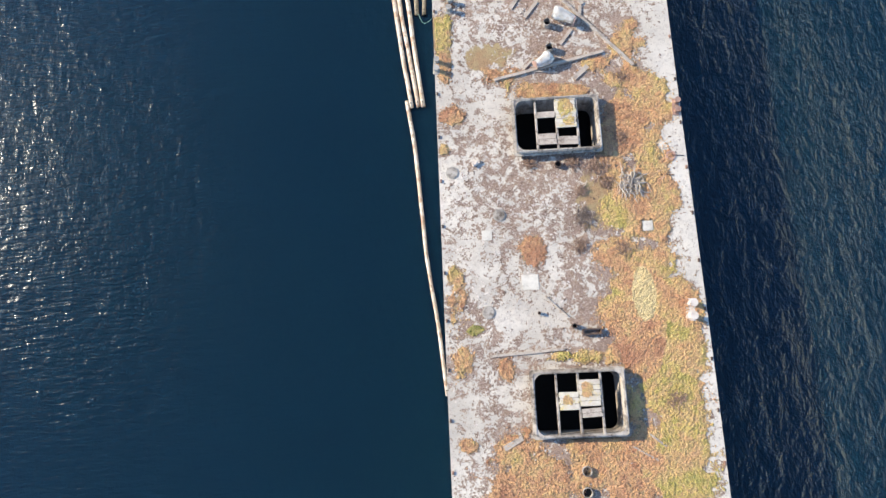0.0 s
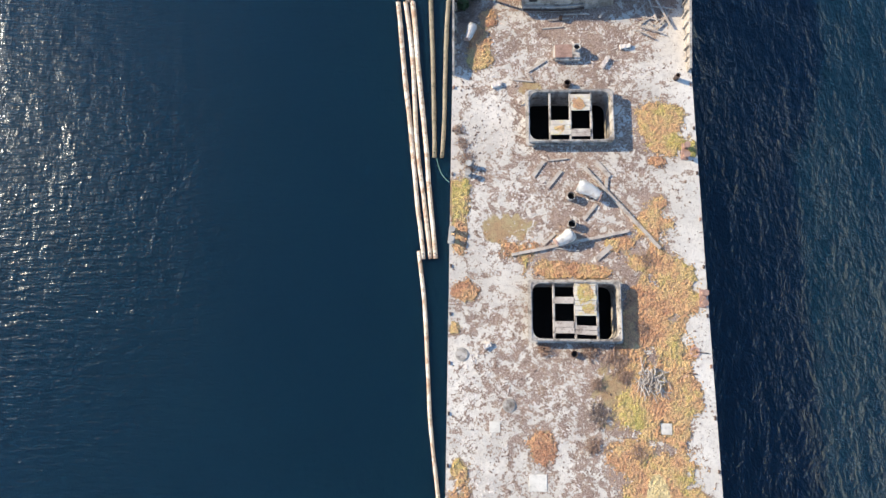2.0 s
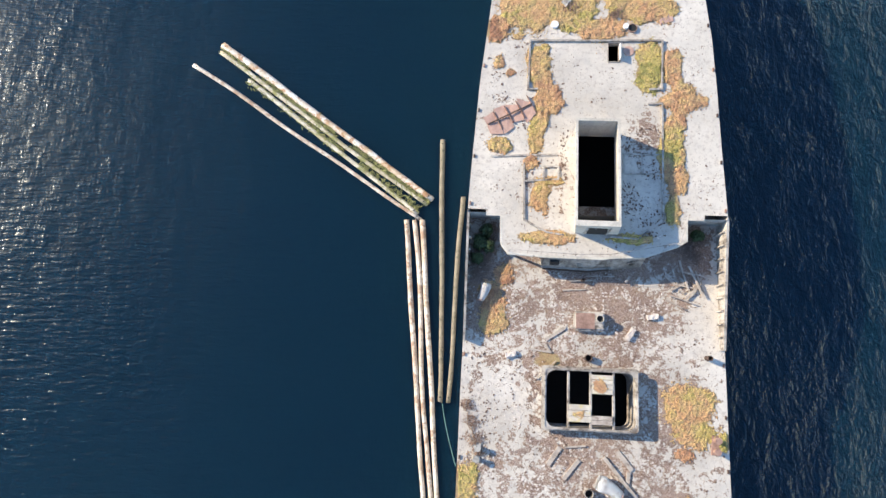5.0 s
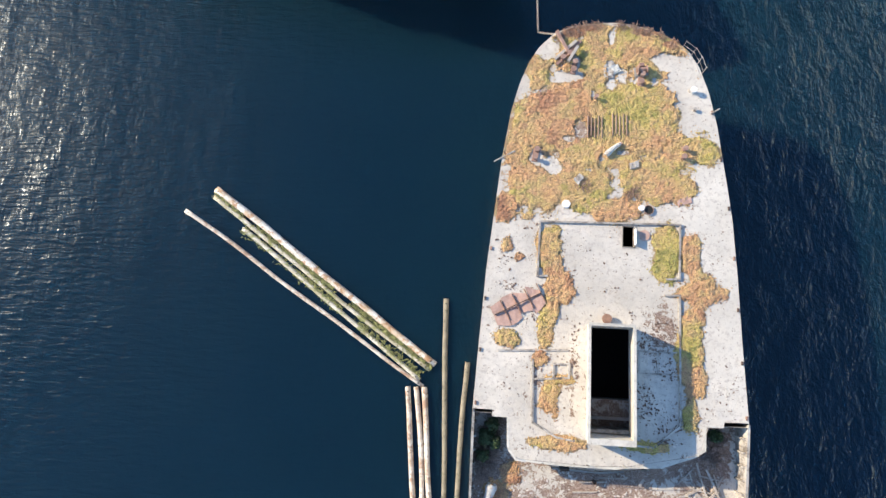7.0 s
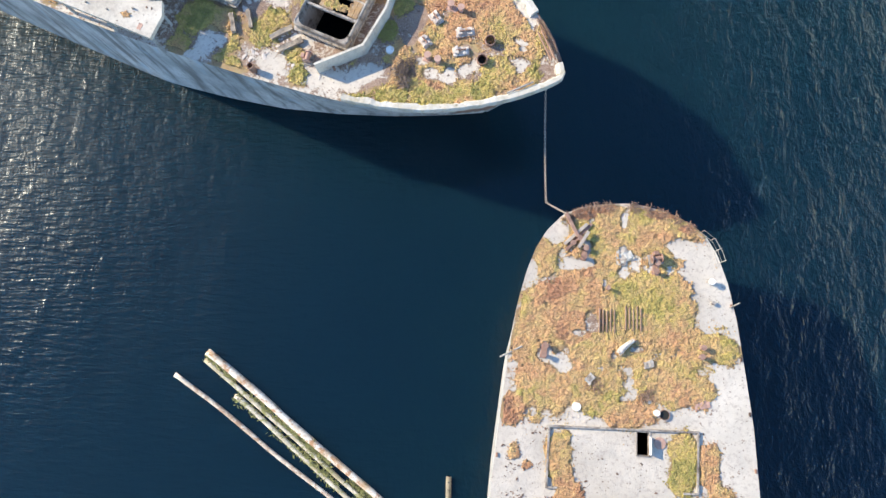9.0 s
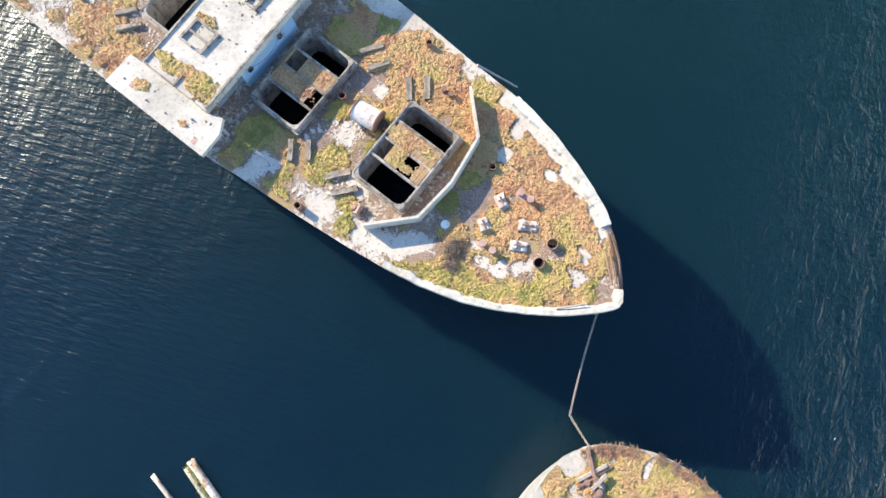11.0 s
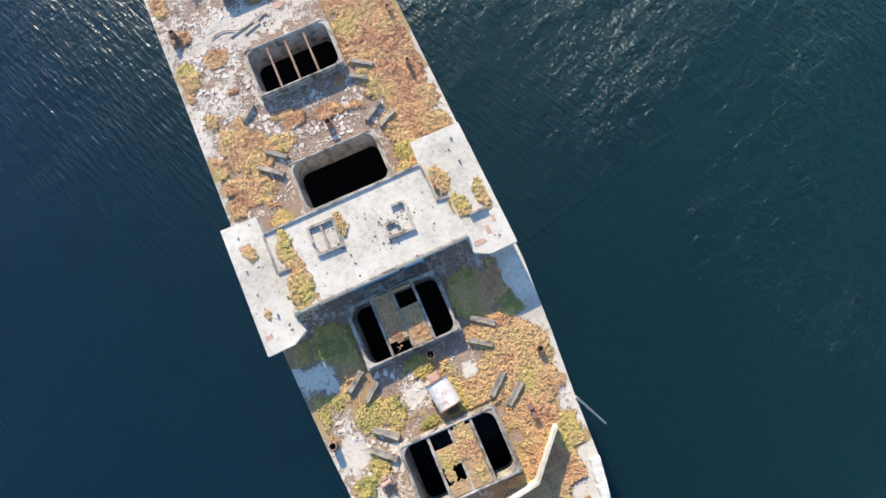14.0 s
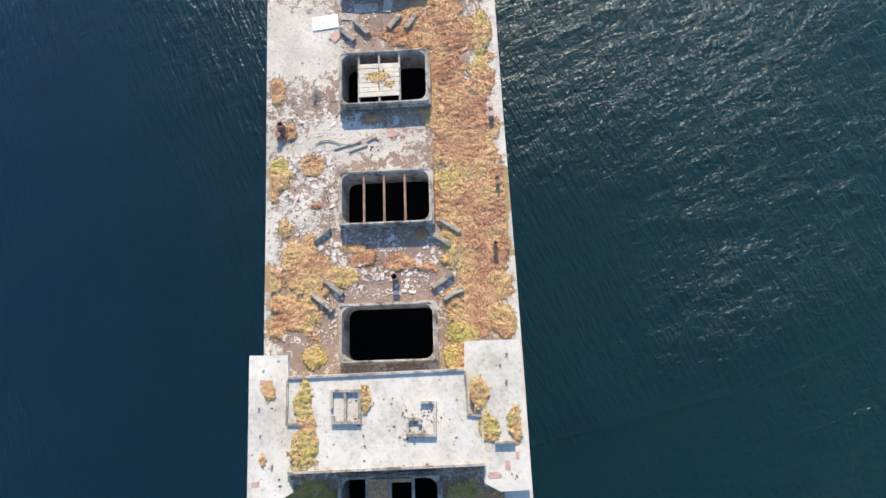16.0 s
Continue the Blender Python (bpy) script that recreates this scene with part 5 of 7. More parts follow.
# mossy covers left on the two forward hatches
for co, x0, x1, (a, c), z, gap in ((COAM_B1, -1.15, 1.3, B1, 8.1, ((0.25, 1.2, 24.3, 25.0), (-0.95, 0.1, 21.75, 22.3))), (COAM_B2, -1.05, 1.35, B2, 8.7, ((-0.95, 0.05, 15.9, 16.4), (-0.4, 0.55, 14.1, 14.75)))):
    for x in (x0 - 0.1, (x0 + x1) / 2, x1 + 0.1):
        beam(co, x, a + 0.1, c - 0.1, z, 0.16)
    y = a + 0.14
    while y < c - 0.3:
        for p, q in ((x0, (x0 + x1) / 2 - 0.06), ((x0 + x1) / 2 + 0.06, x1)):
            if not any(p < (g[0] + g[1]) / 2 < q and g[2] - 0.1 < y + 0.17 < g[3] + 0.1 for g in gap):
                part("hatch_board", solid(p, q, y, y + 0.32, z - 0.02, z + 0.05, 0.01), M_MOSSBOARD, co)
        y += 0.335
inside_2 = lambda x, y: 0.35 - half_l(y) < x < half(y) - (1.0 + 0.35 * noise.noise(Vector((3, y * 0.9, 0))) if 2.5 < y < 13 else 0.3) and not (-3.05 < x < 3.1 and any(a - 0.3 < y < c + 0.3 for a, c in HATCH2 + [B1, B2])) and not (abs(x) < 4.8 and 26.0 < y < 31.2)
stonecrop("stonecrop", "thick orange stonecrop cushions on the ship deck", GROWTH_AFT, lambda x, y: z2(x, y) + 0.01, M2, inside_2, 13, zones=ZONE_AFT, thin=0.12, thick=0.15, grain=0.85, lumps=2.0)
stonecrop("stonecrop", "orange and green stonecrop over the foredeck", GROWTH_FORE, lambda x, y: z2(x, y) + 0.01, M2, inside_2, 14, BARE_BOW, zones=ZONE_FORE, thin=0.42)
stonecrop("stonecrop", "tufts of straw coloured stonecrop on the bridge roof", GROWTH_ROOF, lambda x, y: 9.73 if abs(x) < 5.45 else 9.48, M2, lambda x, y: True, 15, thick=0.2, grain=0.7)
stonecrop("stonecrop", "rusty stonecrop on the forward hatch covers", [(-0.5, 23.7, 0.55, 1.5, 0.15), (0.8, 22.8, 0.5, 1.2, 0.4)], lambda x, y: 8.13, M2, lambda x, y: -1.1 < x < 1.25 and not (0.2 < x < 1.25 and 24.2 < y < 25.1), 16, thick=0.06)
stonecrop("stonecrop", "yellow lichen and moss on the loose hatch boards", [(-0.3, 50.2, 0.75, 0.45, 0.5), (0.4, 49.6, 0.4, 0.3, 0.45)], lambda x, y: C2 - 0.035, M2, lambda x, y: -1.5 < x < 1.0 and 48.9 < y < 51.0, 18, thick=0.035)
stonecrop("stonecrop", "yellow stonecrop on the foremost hatch cover", [(-0.4, 15.0, 0.7, 1.3, 0.5), (0.8, 15.0, 0.6, 1.7, 0.45)], lambda x, y: 8.73, M2, lambda x, y: -1.0 < x < 1.3 and not (-1.0 < x < 0.1 and 15.85 < y < 16.45) and not (-0.45 < x < 0.6 and 14.05 < y < 14.8), 17, thick=0.08)

# ---------------------------------------------------------------- logs
LOGS = [((-3.05, 21.9), (-0.9, -0.4), 0.15, M_LOG), ((-5.1, 42.1), (-2.75, 21.3), 0.19, M_LOG), ((-4.5, 42.1), (-2.25, 21.35), 0.18, M_LOG), ((-3.93, 42.1), (-1.8, 21.35), 0.2, M_LOG), ((-2.7, 48.4), (-1.95, 29.1), 0.19, M_LOG_DARK), ((-0.95, 44.0), (-1.5, 29.1), 0.18, M_LOG_DARK), ((-22.87, 54.14), (-4.04, 42.2), 0.16, M_LOG), ((-20.66, 55.9), (-3.25, 43.73), 0.27, M_LOG_RED), ((-20.75, 55.3), (-3.7, 43.2), 0.17, M_LOG_MOSS), ((-18.25, 52.93), (-4.29, 42.6), 0.18, M_LOG_MOSS)]
LOG_WORDS = {"pale_log": "long pale peeled boom log afloat beside the barge", "wet_log": "long dark wet boom log afloat beside the barge", "weathered_log": "thick weathered boom log with orange bark patches, afloat", "mossy_log": "boom log grown with green weed, afloat"}
for n, (a, b, r, mat) in enumerate(LOGS):
    length = math.hypot(b[0] - a[0], b[1] - a[1])
    bm = tube(bmesh.new(), (0, 0, 0), (length, 0, 0), r, r * 0.82, 12, 30, 0.16, n)
    for v in bm.verts:
        v.co.y += 0.22 * noise.noise(Vector((v.co.x * 0.12, n * 9.0, 0)))
    for v in bm.verts:
        if v.co.x < 0.02 or v.co.x > length - 0.02:
            v.co.x += 0.12 * noise.noise(Vector((v.co.y * 9, v.co.z * 9, n)))
    ob = part("log", bm, mat, smooth=True)
    for end, sgn in ((0.0, -1), (length, 1)):
        y = 0.22 * noise.noise(Vector((end * 0.12, n * 9.0, 0)))
        # no hole is cut; a black plug shows the shade inside one
        part("hole_shade_plug", tube(bmesh.new(), (end - sgn * 0.35, y, r * 0.80), (end - sgn * 0.35, y, r * 0.98), 0.055, sides=10), M_HOLE_SHADE, ob, "black plug for the shade in a chain hole")
    ob.matrix_world = pose(a[0], a[1], 0.1, 0, 0, math.degrees(math.atan2(b[1] - a[1], b[0] - a[0])))
    tagged(ob, LOG_WORDS[mat.name], "log", "boom logs")

# weed between the slanted logs
rng = random.Random(77)
verts, faces = [], []
for k in range(5200):
    s, o = rng.random(), rng.gauss(0, 0.16)
    if noise.noise(Vector((s * 9, 3, 0))) + 0.35 < rng.random() * 0.9:
        continue
    a, b = Vector((-20.7, 55.6, 0.12)), Vector((-3.5, 43.45, 0.12))
    if k % 3 == 0:
        a, b = Vector((-18.25, 52.93, 0.12)), Vector((-4.2, 42.9, 0.12))
    c = a.lerp(b, s) + Vector((0.58, 0.81, 0)) * o + Vector((0, 0, rng.uniform(0, 0.15)))
    w, l = rng.uniform(0, 6.28), rng.uniform(0.06, 0.2)
    d = Vector((math.cos(w), math.sin(w), rng.uniform(-0.3, 0.5))) * l
    e = Vector((-d.y, d.x, 0)) * 0.3
    i = len(verts)
    verts += [c - d, c + e, c + d, c - e]
    faces.append((i, i + 1, i + 2, i + 3))
me = bpy.data.meshes.new("seaweed")
me.from_pydata(verts, [], faces)
tagged(link("seaweed", me, plain("seaweed", (0.30, 0.30, 0.10), 0.7, 0.7)), "green weed caught between the floating logs", "seaweed", kind="stuff")


def flakes(name, label, spots, zf, m, mat, seed, small=0.018, large=0.062, keep=None):
    """Loose chips of concrete strewn over a deck: spots are x, y, half width, half length, count."""
    rng = random.Random(seed)
    verts, faces = [], []
    for bx, by, rx, ry, count in spots:
        for k in range(count):
            x, y = bx + rng.uniform(-rx, rx), by + rng.uniform(-ry, ry)
            if noise.noise(Vector((x * 0.55, y * 0.55, seed))) < 0.0 or (keep and not keep(x, y)):
                continue
            r, turn, long = small + (large - small) * rng.random() ** 2, rng.uniform(0, 6.28), rng.uniform(1.0, 2.2)
            i, n, z = len(verts), rng.choice((4, 5, 6)), zf(x, y)
            tip, h = rng.uniform(-0.3, 0.3), rng.uniform(0.012, 0.035)
            ring_pts = []
            for j in range(n):
                w = 6.283 * (j + rng.uniform(-0.3, 0.3)) / n
                p, q = r * long * math.cos(w), r * math.sin(w)
                ring_pts.append((x + p * math.cos(turn) - q * math.sin(turn), y + p * math.sin(turn) + q * math.cos(turn), p * tip))
            verts += [(p, q, z + h + max(0.0, t)) for p, q, t in ring_pts] + [(p, q, z - 0.01) for p, q, t in ring_pts]
            faces.append(tuple(range(i, i + n)))
            faces += [(i + n + j, i + n + (j + 1) % n, i + (j + 1) % n, i + j) for j in range(n)]
    me = bpy.data.meshes.new(name)
    me.from_pydata(verts, [], faces)
    ob = link(name, me, mat)
    ob.matrix_world = m
    return tagged(ob, label, "debris", kind="stuff")


M_CHIP = concrete("concrete_chip", (0.72, 0.65, 0.585), (0.56, 0.49, 0.43), (0.36, 0.28, 0.24), 0.35)
M_SCAB = rusty("rust_scab", (0.21, 0.13, 0.095), (0.10, 0.065, 0.05))
free_1 = lambda x, y: left1(y) + 0.1 < x < right1(y) - 0.1 and not any(4.2 < x < 10.6 and a - 0.3 < y < b + 0.3 for a, b in HATCH1)
flakes("concrete_chips", "pale chips of spalled concrete strewn over the barge deck", [(6.5, 12.0, 7.0, 25.0, 3800), (7.0, 35.0, 6.0, 2.4, 1000), (6.5, 24.0, 5.0, 3.0, 500), (4.0, 10.0, 4.0, 5.0, 900)], lambda x, y: D1, Matrix(), M_CHIP, 41, keep=free_1)
flakes("rust_scabs", "dark scabs of rust and dirt on the barge deck", [(6.5, 12.0, 7.0, 25.0, 3000), (3.0, 29.0, 3.0, 4.0, 500), (14.5, 12.0, 1.2, 22.0, 260)], lambda x, y: D1, Matrix(), M_SCAB, 42, 0.015, 0.06, free_1)
free_p = lambda x, y: pleft(y) + 0.1 < x < pright(y) - 0.1 and not (5.7 < x < 8.95 and 39.9 < y < 46.9) and not (8.1 < x < 9.1 and 51.3 < y < 53.1)
flakes("rust_scabs", "dark scabs and grit on the stern deck", [(7.5, 46.0, 7.0, 7.0, 700), (10.2, 43.0, 1.2, 3.0, 420), (3.2, 44.5, 0.5, 4.0, 160), (5.5, 43.0, 0.25, 3.5, 130), (2.5, 51.5, 1.8, 3.0, 160), (9.5, 46.8, 2.2, 0.8, 200)], lambda x, y: P1, Matrix(), M_SCAB, 43, 0.015, 0.062, free_p)
flakes("concrete_chips", "pale concrete chips on the stern deck", [(10.2, 42.5, 1.2, 3.0, 200), (6.5, 58.0, 4.5, 2.0, 160), (5.2, 62.8, 1.2, 1.2, 120), (4.5, 54.0, 3.0, 1.0, 120)], lambda x, y: P1, Matrix(), M_CHIP, 44, keep=free_p)
free_2 = lambda x, y: 0.35 - half_l(y) < x < half(y) - 0.35 and not (-3.2 < x < 3.2 and any(a - 0.4 < y < c + 0.4 for a, c in HATCH2 + [B1, B2])) and not (abs(x) < 4.8 and 26.0 < y < 31.2)
flakes("concrete_chips", "white chips of spalled concrete over the ship deck", [(-3.0, 38.0, 4.0, 5.0, 2600), (-5.0, 44.0, 2.8, 6.0, 900), (0.0, 37.7, 3.0, 1.8, 700), (-0.5, 55.0, 4.0, 2.0, 500), (0.0, 19.3, 2.4, 1.2, 300), (-4.5, 16.5, 2.5, 3.5, 420), (2.0, 8.0, 3.0, 3.5, 300), (4.0, 46.0, 3.0, 9.0, 350)], z2, M2, M_CHIP, 45, keep=free_2)
flakes("concrete_spalls", "broad white spalls of concrete over brown soil on the ship deck", [(-4.9, 42.0, 2.0, 3.4, 420), (-4.6, 46.4, 2.4, 1.6, 200), (0.0, 37.8, 3.4, 1.8, 340), (-6.0, 36.0, 1.4, 3.0, 160), (-1.5, 19.6, 3.0, 1.5, 160), (-5.0, 16.5, 2.0, 3.0, 150)], z2, M2, M_CHIP, 48, 0.04, 0.16, free_2)
flakes("rust_scabs", "dark scabs of rust and dirt on the ship deck", [(-2.5, 46.5, 4.5, 4.5, 700), (-3.0, 38.0, 4.0, 5.0, 900), (0.0, 20.0, 6.0, 4.0, 420), (0.5, 6.0, 4.0, 5.0, 260)], z2, M2, M_SCAB, 46, 0.015, 0.06, free_2)
flakes("rust_scabs", "dark scabs and stains on the bridge roof", [(0.0, 28.6, 5.2, 2.4, 120), (2.1, 28.5, 1.0, 1.1, 120), (-2.0, 29.4, 1.0, 1.0, 100), (-6.6, 28.4, 0.9, 3.8, 40), (6.5, 29.0, 1.2, 3.6, 60)], lambda x, y: 9.75 if -5.3 < x < 4.6 else 9.5, M2, M_SCAB, 47, 0.012, 0.055, lambda x, y: not (4.5 < x < 5.6) and not (-5.6 < x < -5.2))

# ---------------------------------------------------------------- loose timber: x, y to x, y, width
PLANKS_A = [(3.49, 20.82, 10.98, 22.41, 0.2), (8.27, 26.74, 12.96, 21.27, 0.22), (4.91, 26.13, 5.65, 27.2, 0.3), (5.87, 25.35, 6.79, 26.51, 0.25), (9.05, 27.12, 9.95, 26.08, 0.3), (9.74, 25.97, 9.58, 24.7, 0.22), (8.17, 23.16, 9.02, 24.23, 0.22), (8.9, 20.57, 9.87, 21.45, 0.35), (5.57, 21.52, 6.26, 22.16, 0.15), (6.09, 21.3, 7.81, 21.13, 0.1), (4.68, 33.6, 5.89, 34.39, 0.2), (3.69, 33, 5.05, 32.84, 0.12), (4.98, 32.84, 4.68, 33.33, 0.12), (5.9, 27.2, 7.22, 27.35, 0.12)]
PLANKS_B = [(2.14, 2.24, 6.85, 2.49, 0.18), (2.67, -3.4, 3.83, -2.77, 0.35), (11.49, -2.83, 12.5, -3.6, 0.12), (10.47, -3.52, 11.91, -4.4, 0.1), (5.86, 5.86, 7.19, 4.53, 0.05)]
PLANKS_C = [(12.15, 37.96, 13.31, 36.85, 0.25), (12.42, 37.01, 13.52, 37.61, 0.2), (13.01, 38.94, 13.5, 37.04, 0.18), (13.55, 38.57, 14.38, 36.69, 0.2), (13.86, 37.24, 14.61, 38.21, 0.2), (12.79, 37.4, 14.39, 37.07, 0.16), (13.3, 36.47, 14.23, 37.44, 0.22), (12.05, 36.44, 13.11, 35.9, 0.12), (12.6, 38.4, 13.0, 36.9, 0.14), (14.0, 38.3, 14.5, 36.9, 0.15), (12.3, 36.7, 13.9, 36.2, 0.13), (13.1, 38.2, 14.8, 37.9, 0.12), (11.9, 37.6, 12.9, 38.6, 0.12), (6.1, 37.35, 7.6, 37.45, 0.14), (7.2, 37.7, 8.9, 37.75, 0.1), (9.6, 37.4, 9.9, 37.8, 0.25), (5.69, 36.76, 7.16, 36.87, 0.14), (4.12, 31.18, 5.36, 32.32, 0.1)]


def plank(a, b, w, z, m=None, h=0.07, seed=0, label="weathered grey plank lying on the deck", mat=None, lift=0.0):
    """A worn plank from a to b, with split, uneven ends."""
    length = math.hypot(b[0] - a[0], b[1] - a[1])
    bm = bmesh.new()
    rows, n = [], max(4, int(length / 0.6))
    for i in range(n + 1):
        s = i / n
        x = length * s
        wob = 0.03 * noise.noise(Vector((x * 0.8, seed * 3.1, 0)))
        rows.append([bm.verts.new((x + (0.06 * noise.noise(Vector((k * 2.3, seed, i * 9.0))) if i in (0, n) else 0), dy * w / 2 + wob, dz * h + wob * 0.3)) for k, (dy, dz) in enumerate(((-1, 0), (-0.93, 1), (0.93, 1), (1, 0)))])
    for p, q in zip(rows, rows[1:]):
        for j in range(4):
            bm.faces.new((p[j], p[(j + 1) % 4], q[(j + 1) % 4], q[j]))
    bm.faces.new(rows[0])
    bm.faces.new(rows[-1][::-1])
    bmesh.ops.recalc_face_normals(bm, faces=bm.faces)
    ob = part("plank", bm, mat or M_WOOD)
    ob.matrix_world = (m or Matrix()) @ pose(a[0], a[1], z, 0, -lift, math.degrees(math.atan2(b[1] - a[1], b[0] - a[0])))
    return tagged(ob, label, "plank", "loose planks")


for n, (xa, ya, xb, yb, w) in enumerate(PLANKS_A + PLANKS_B):
    plank((xa, ya), (xb, yb), w, D1 + 0.005, h=0.16 if w in (0.2, 0.22) and n < 2 else 0.09, seed=n, label="long grey timber baulk lying across the deck" if n < 2 else "short weathered plank lying on the deck")
for n, (xa, ya, xb, yb, w) in enumerate(PLANKS_C):
    plank((xa, ya), (xb, yb), 0.6 * w, D1 + 0.005 + 0.07 * (n % 4), seed=40 + n, label="splintered plank in a heap below the stern")

# ---------------------------------------------------------------- fittings of the barge
PIPES_1 = [(7.34, 24.68, 0.27, 0.5), (7.36, 22.83, 0.27, 0.5), (7.31, 32.59, 0.22, 0.4), (14.57, 32.91, 0.16, 0.6), (6.97, 37.44, 0.12, 0.4), (7.57, -4.85, 0.3, 0.3), (7.5, -6.08, 0.3, 0.3), (7.33, 14.55, 0.22, 0.3), (7.52, 3.9, 0.16, 0.4), (5.39, 4.82, 0.1, 0.3)]
COWLS = [(7.81, 25.4, 8.91, 24.33, 0.38), (7.38, 22.21, 6.24, 21.89, 0.36), (0.89, 36.98, 0.27, 36.06, 0.28)]
PATCHES = [(4.96, 6.82, 0.55, 0.5), (2.36, 10.05, 0.34, 0.34), (12.79, 10.12, 0.33, 0.33)]
for x, y in ((3.27, 11.35), (0.31, 14.43), (2.2, 5.0)):
    cap = part("manhole_ring", tube(bmesh.new(), (x, y, D1 - 0.01), (x, y, D1 + 0.04), 0.44, 0.42, 20), M_GREYROCK, ship1, "round concrete manhole")
    part("manhole_lid", tube(bmesh.new(), (x, y, D1 + 0.02), (x, y, D1 + 0.07), 0.36, 0.35, 20), M_COAM, cap)
BOLLARDS = [(14.88, 4.59), (15.44, 18.09), (14.89, 27.77), (0.64, 26.61), (10.03, 34.18), (-0.41, 22.14)]
STERN_GEAR = [(2.81, 57.24), (5.11, 63.22), (9.38, 62.49), (9.38, 63.03), (11.96, 57.6), (7.83, 57.51), (8.92, 56.72), (5.51, 55.72), (4.77, 54.09), (9.36, 54.16), (12.46, 61.81), (12.7, 60.53), (4.58, 63.92), (7.34, 63.13), (6.32, 61.14)]
for x, y, r, h in PIPES_1:
    vent = part("vent_pipe", pipe_bm(r, h, 0.035, min(h, 0.45) + 0.2, 18, pose(x, y, D1 - 0.01)), M_IRON if r < 0.25 else M_COAM, ship1, "open standing vent pipe")
    # black disc over the deck stands in for the shade down the pipe
    part("bore_shade_disc", tube(bmesh.new(), (x, y, D1), (x, y, D1 + 0.05), r - 0.036, sides=18), M_HOLE_SHADE, vent)
for x, y, w, h in PATCHES:
    part("deck_plate", solid(x - w, x + w, y - h, y + h, D1 - 0.01, D1 + 0.03, 0.01), M_WHITE, ship1, "white painted plate let into the deck")
BOX = solid(6.4, 8.3, 34.25, 35.45, D1 - 0.02, D1 + 0.45)
bmesh.ops.bevel(BOX, geom=BOX.edges[:], offset=0.12, segments=3, affect="EDGES")
vent_box = part("vent_housing", BOX, M_COAM, ship1, "low concrete vent housing with a reddish top")
part("vent_pipe", pipe_bm(0.24, 0.3, 0.04, 0.45, 18, pose(7.95, 35.0, D1 + 0.44)), M_COAM, vent_box)
# shade inside the pipe, put in as a black disc
part("bore_shade_disc", tube(bmesh.new(), (7.95, 35.0, D1 + 0.46), (7.95, 35.0, D1 + 0.6), 0.2, sides=18), M_HOLE_SHADE, vent_box)
part("plate", solid(6.5, 7.66, 34.36, 35.34, D1 + 0.44, D1 + 0.465, 0.01), M_RUSTGREY, vent_box, "faded red plate")


def bollard(parent, x, y, z, ang, s=1.0, mat=None):
    base = part("bollard_base", solid(-0.5 * s, 0.5 * s, -0.2 * s, 0.2 * s, 0, 0.08, 0.02, pose(x, y, z - 0.01, 0, 0, ang)), mat or M_RUST, parent)
    for k in (-0.28, 0.28):
        bm = bmesh.new()
        tube(bm, (k * s, 0, 0.05), (k * s, 0, 0.4 * s), 0.13 * s, sides=12)
        tube(bm, (k * s, 0, 0.4 * s), (k * s, 0, 0.47 * s), 0.18 * s, sides=12)
        bm.transform(pose(x, y, z, 0, 0, ang))
        part("bollard_post", bm, mat or M_RUST, base)


for n, (x, y) in enumerate(BOLLARDS):
    if x > 14 or x < 1:
        bollard(ship1, x, y, D1, 85, 1.45 if n == 0 else 1.15, M_CHIP if n == 0 else M_GREYROCK if n in (3, 5) else M_RUSTGREY)
part("winch_bed", ring(rounded(8.0, 9.2, 3.3, 3.7, 0.04), rounded(8.08, 9.12, 3.38, 3.62, 0.03), D1 - 0.01, D1 + 0.3, D1), M_IRON, ship1)


def cowl(a, b, r, z=D1):
    """A fallen ventilator cowl: a short neck that bends and widens to an open mouth."""
    ang = math.degrees(math.atan2(b[1] - a[1], b[0] - a[0]))
    length = math.hypot(b[0] - a[0], b[1] - a[1])
    ob = thing("ventilator_cowl", "white sheet metal ventilator cowl lying on the deck", "ventilator", pose(a[0], a[1], z, 0, 0, ang), "fallen cowls")
    bm = bmesh.new()
    rows, n = [], 10
    for i in range(n + 1):
        s = i / n
        c = Vector((length * s, 0.25 * length * math.sin(s * 1.6), r * 0.95))
        rad = r * (1.05 - 0.45 * s) if s > 0.2 else r * (0.85 + s)
        d = Vector((1, 0.4 * math.cos(s * 1.6), 0)).normalized()
        side = Vector((-d.y, d.x, 0))
        rows.append([bm.verts.new(c + side * rad * math.cos(w) + Vector((0, 0, rad * math.sin(w) * 0.95))) for w in [2 * math.pi * j / 16 for j in range(16)]])
    for p, q in zip(rows, rows[1:]):
        for j in range(16):
            bm.faces.new((p[j], p[(j + 1) % 16], q[(j + 1) % 16], q[j]))
    bmesh.ops.solidify(bm, geom=bm.faces[:], thickness=0.02)
    part("hood", bm, M_PALE, ob, smooth=True)
    bm = bmesh.new()
    tube(bm, (length * 0.98, 0.25 * length, r * 0.9), (length * 1.02, 0.27 * length, r * 0.9), r * 0.68, sides=16)
    part("collar", bm, M_RUST_PALE, ob)


for xa, ya, xb, yb, r in COWLS:
    cowl((xa, ya), (xb, yb), r * 1.25)


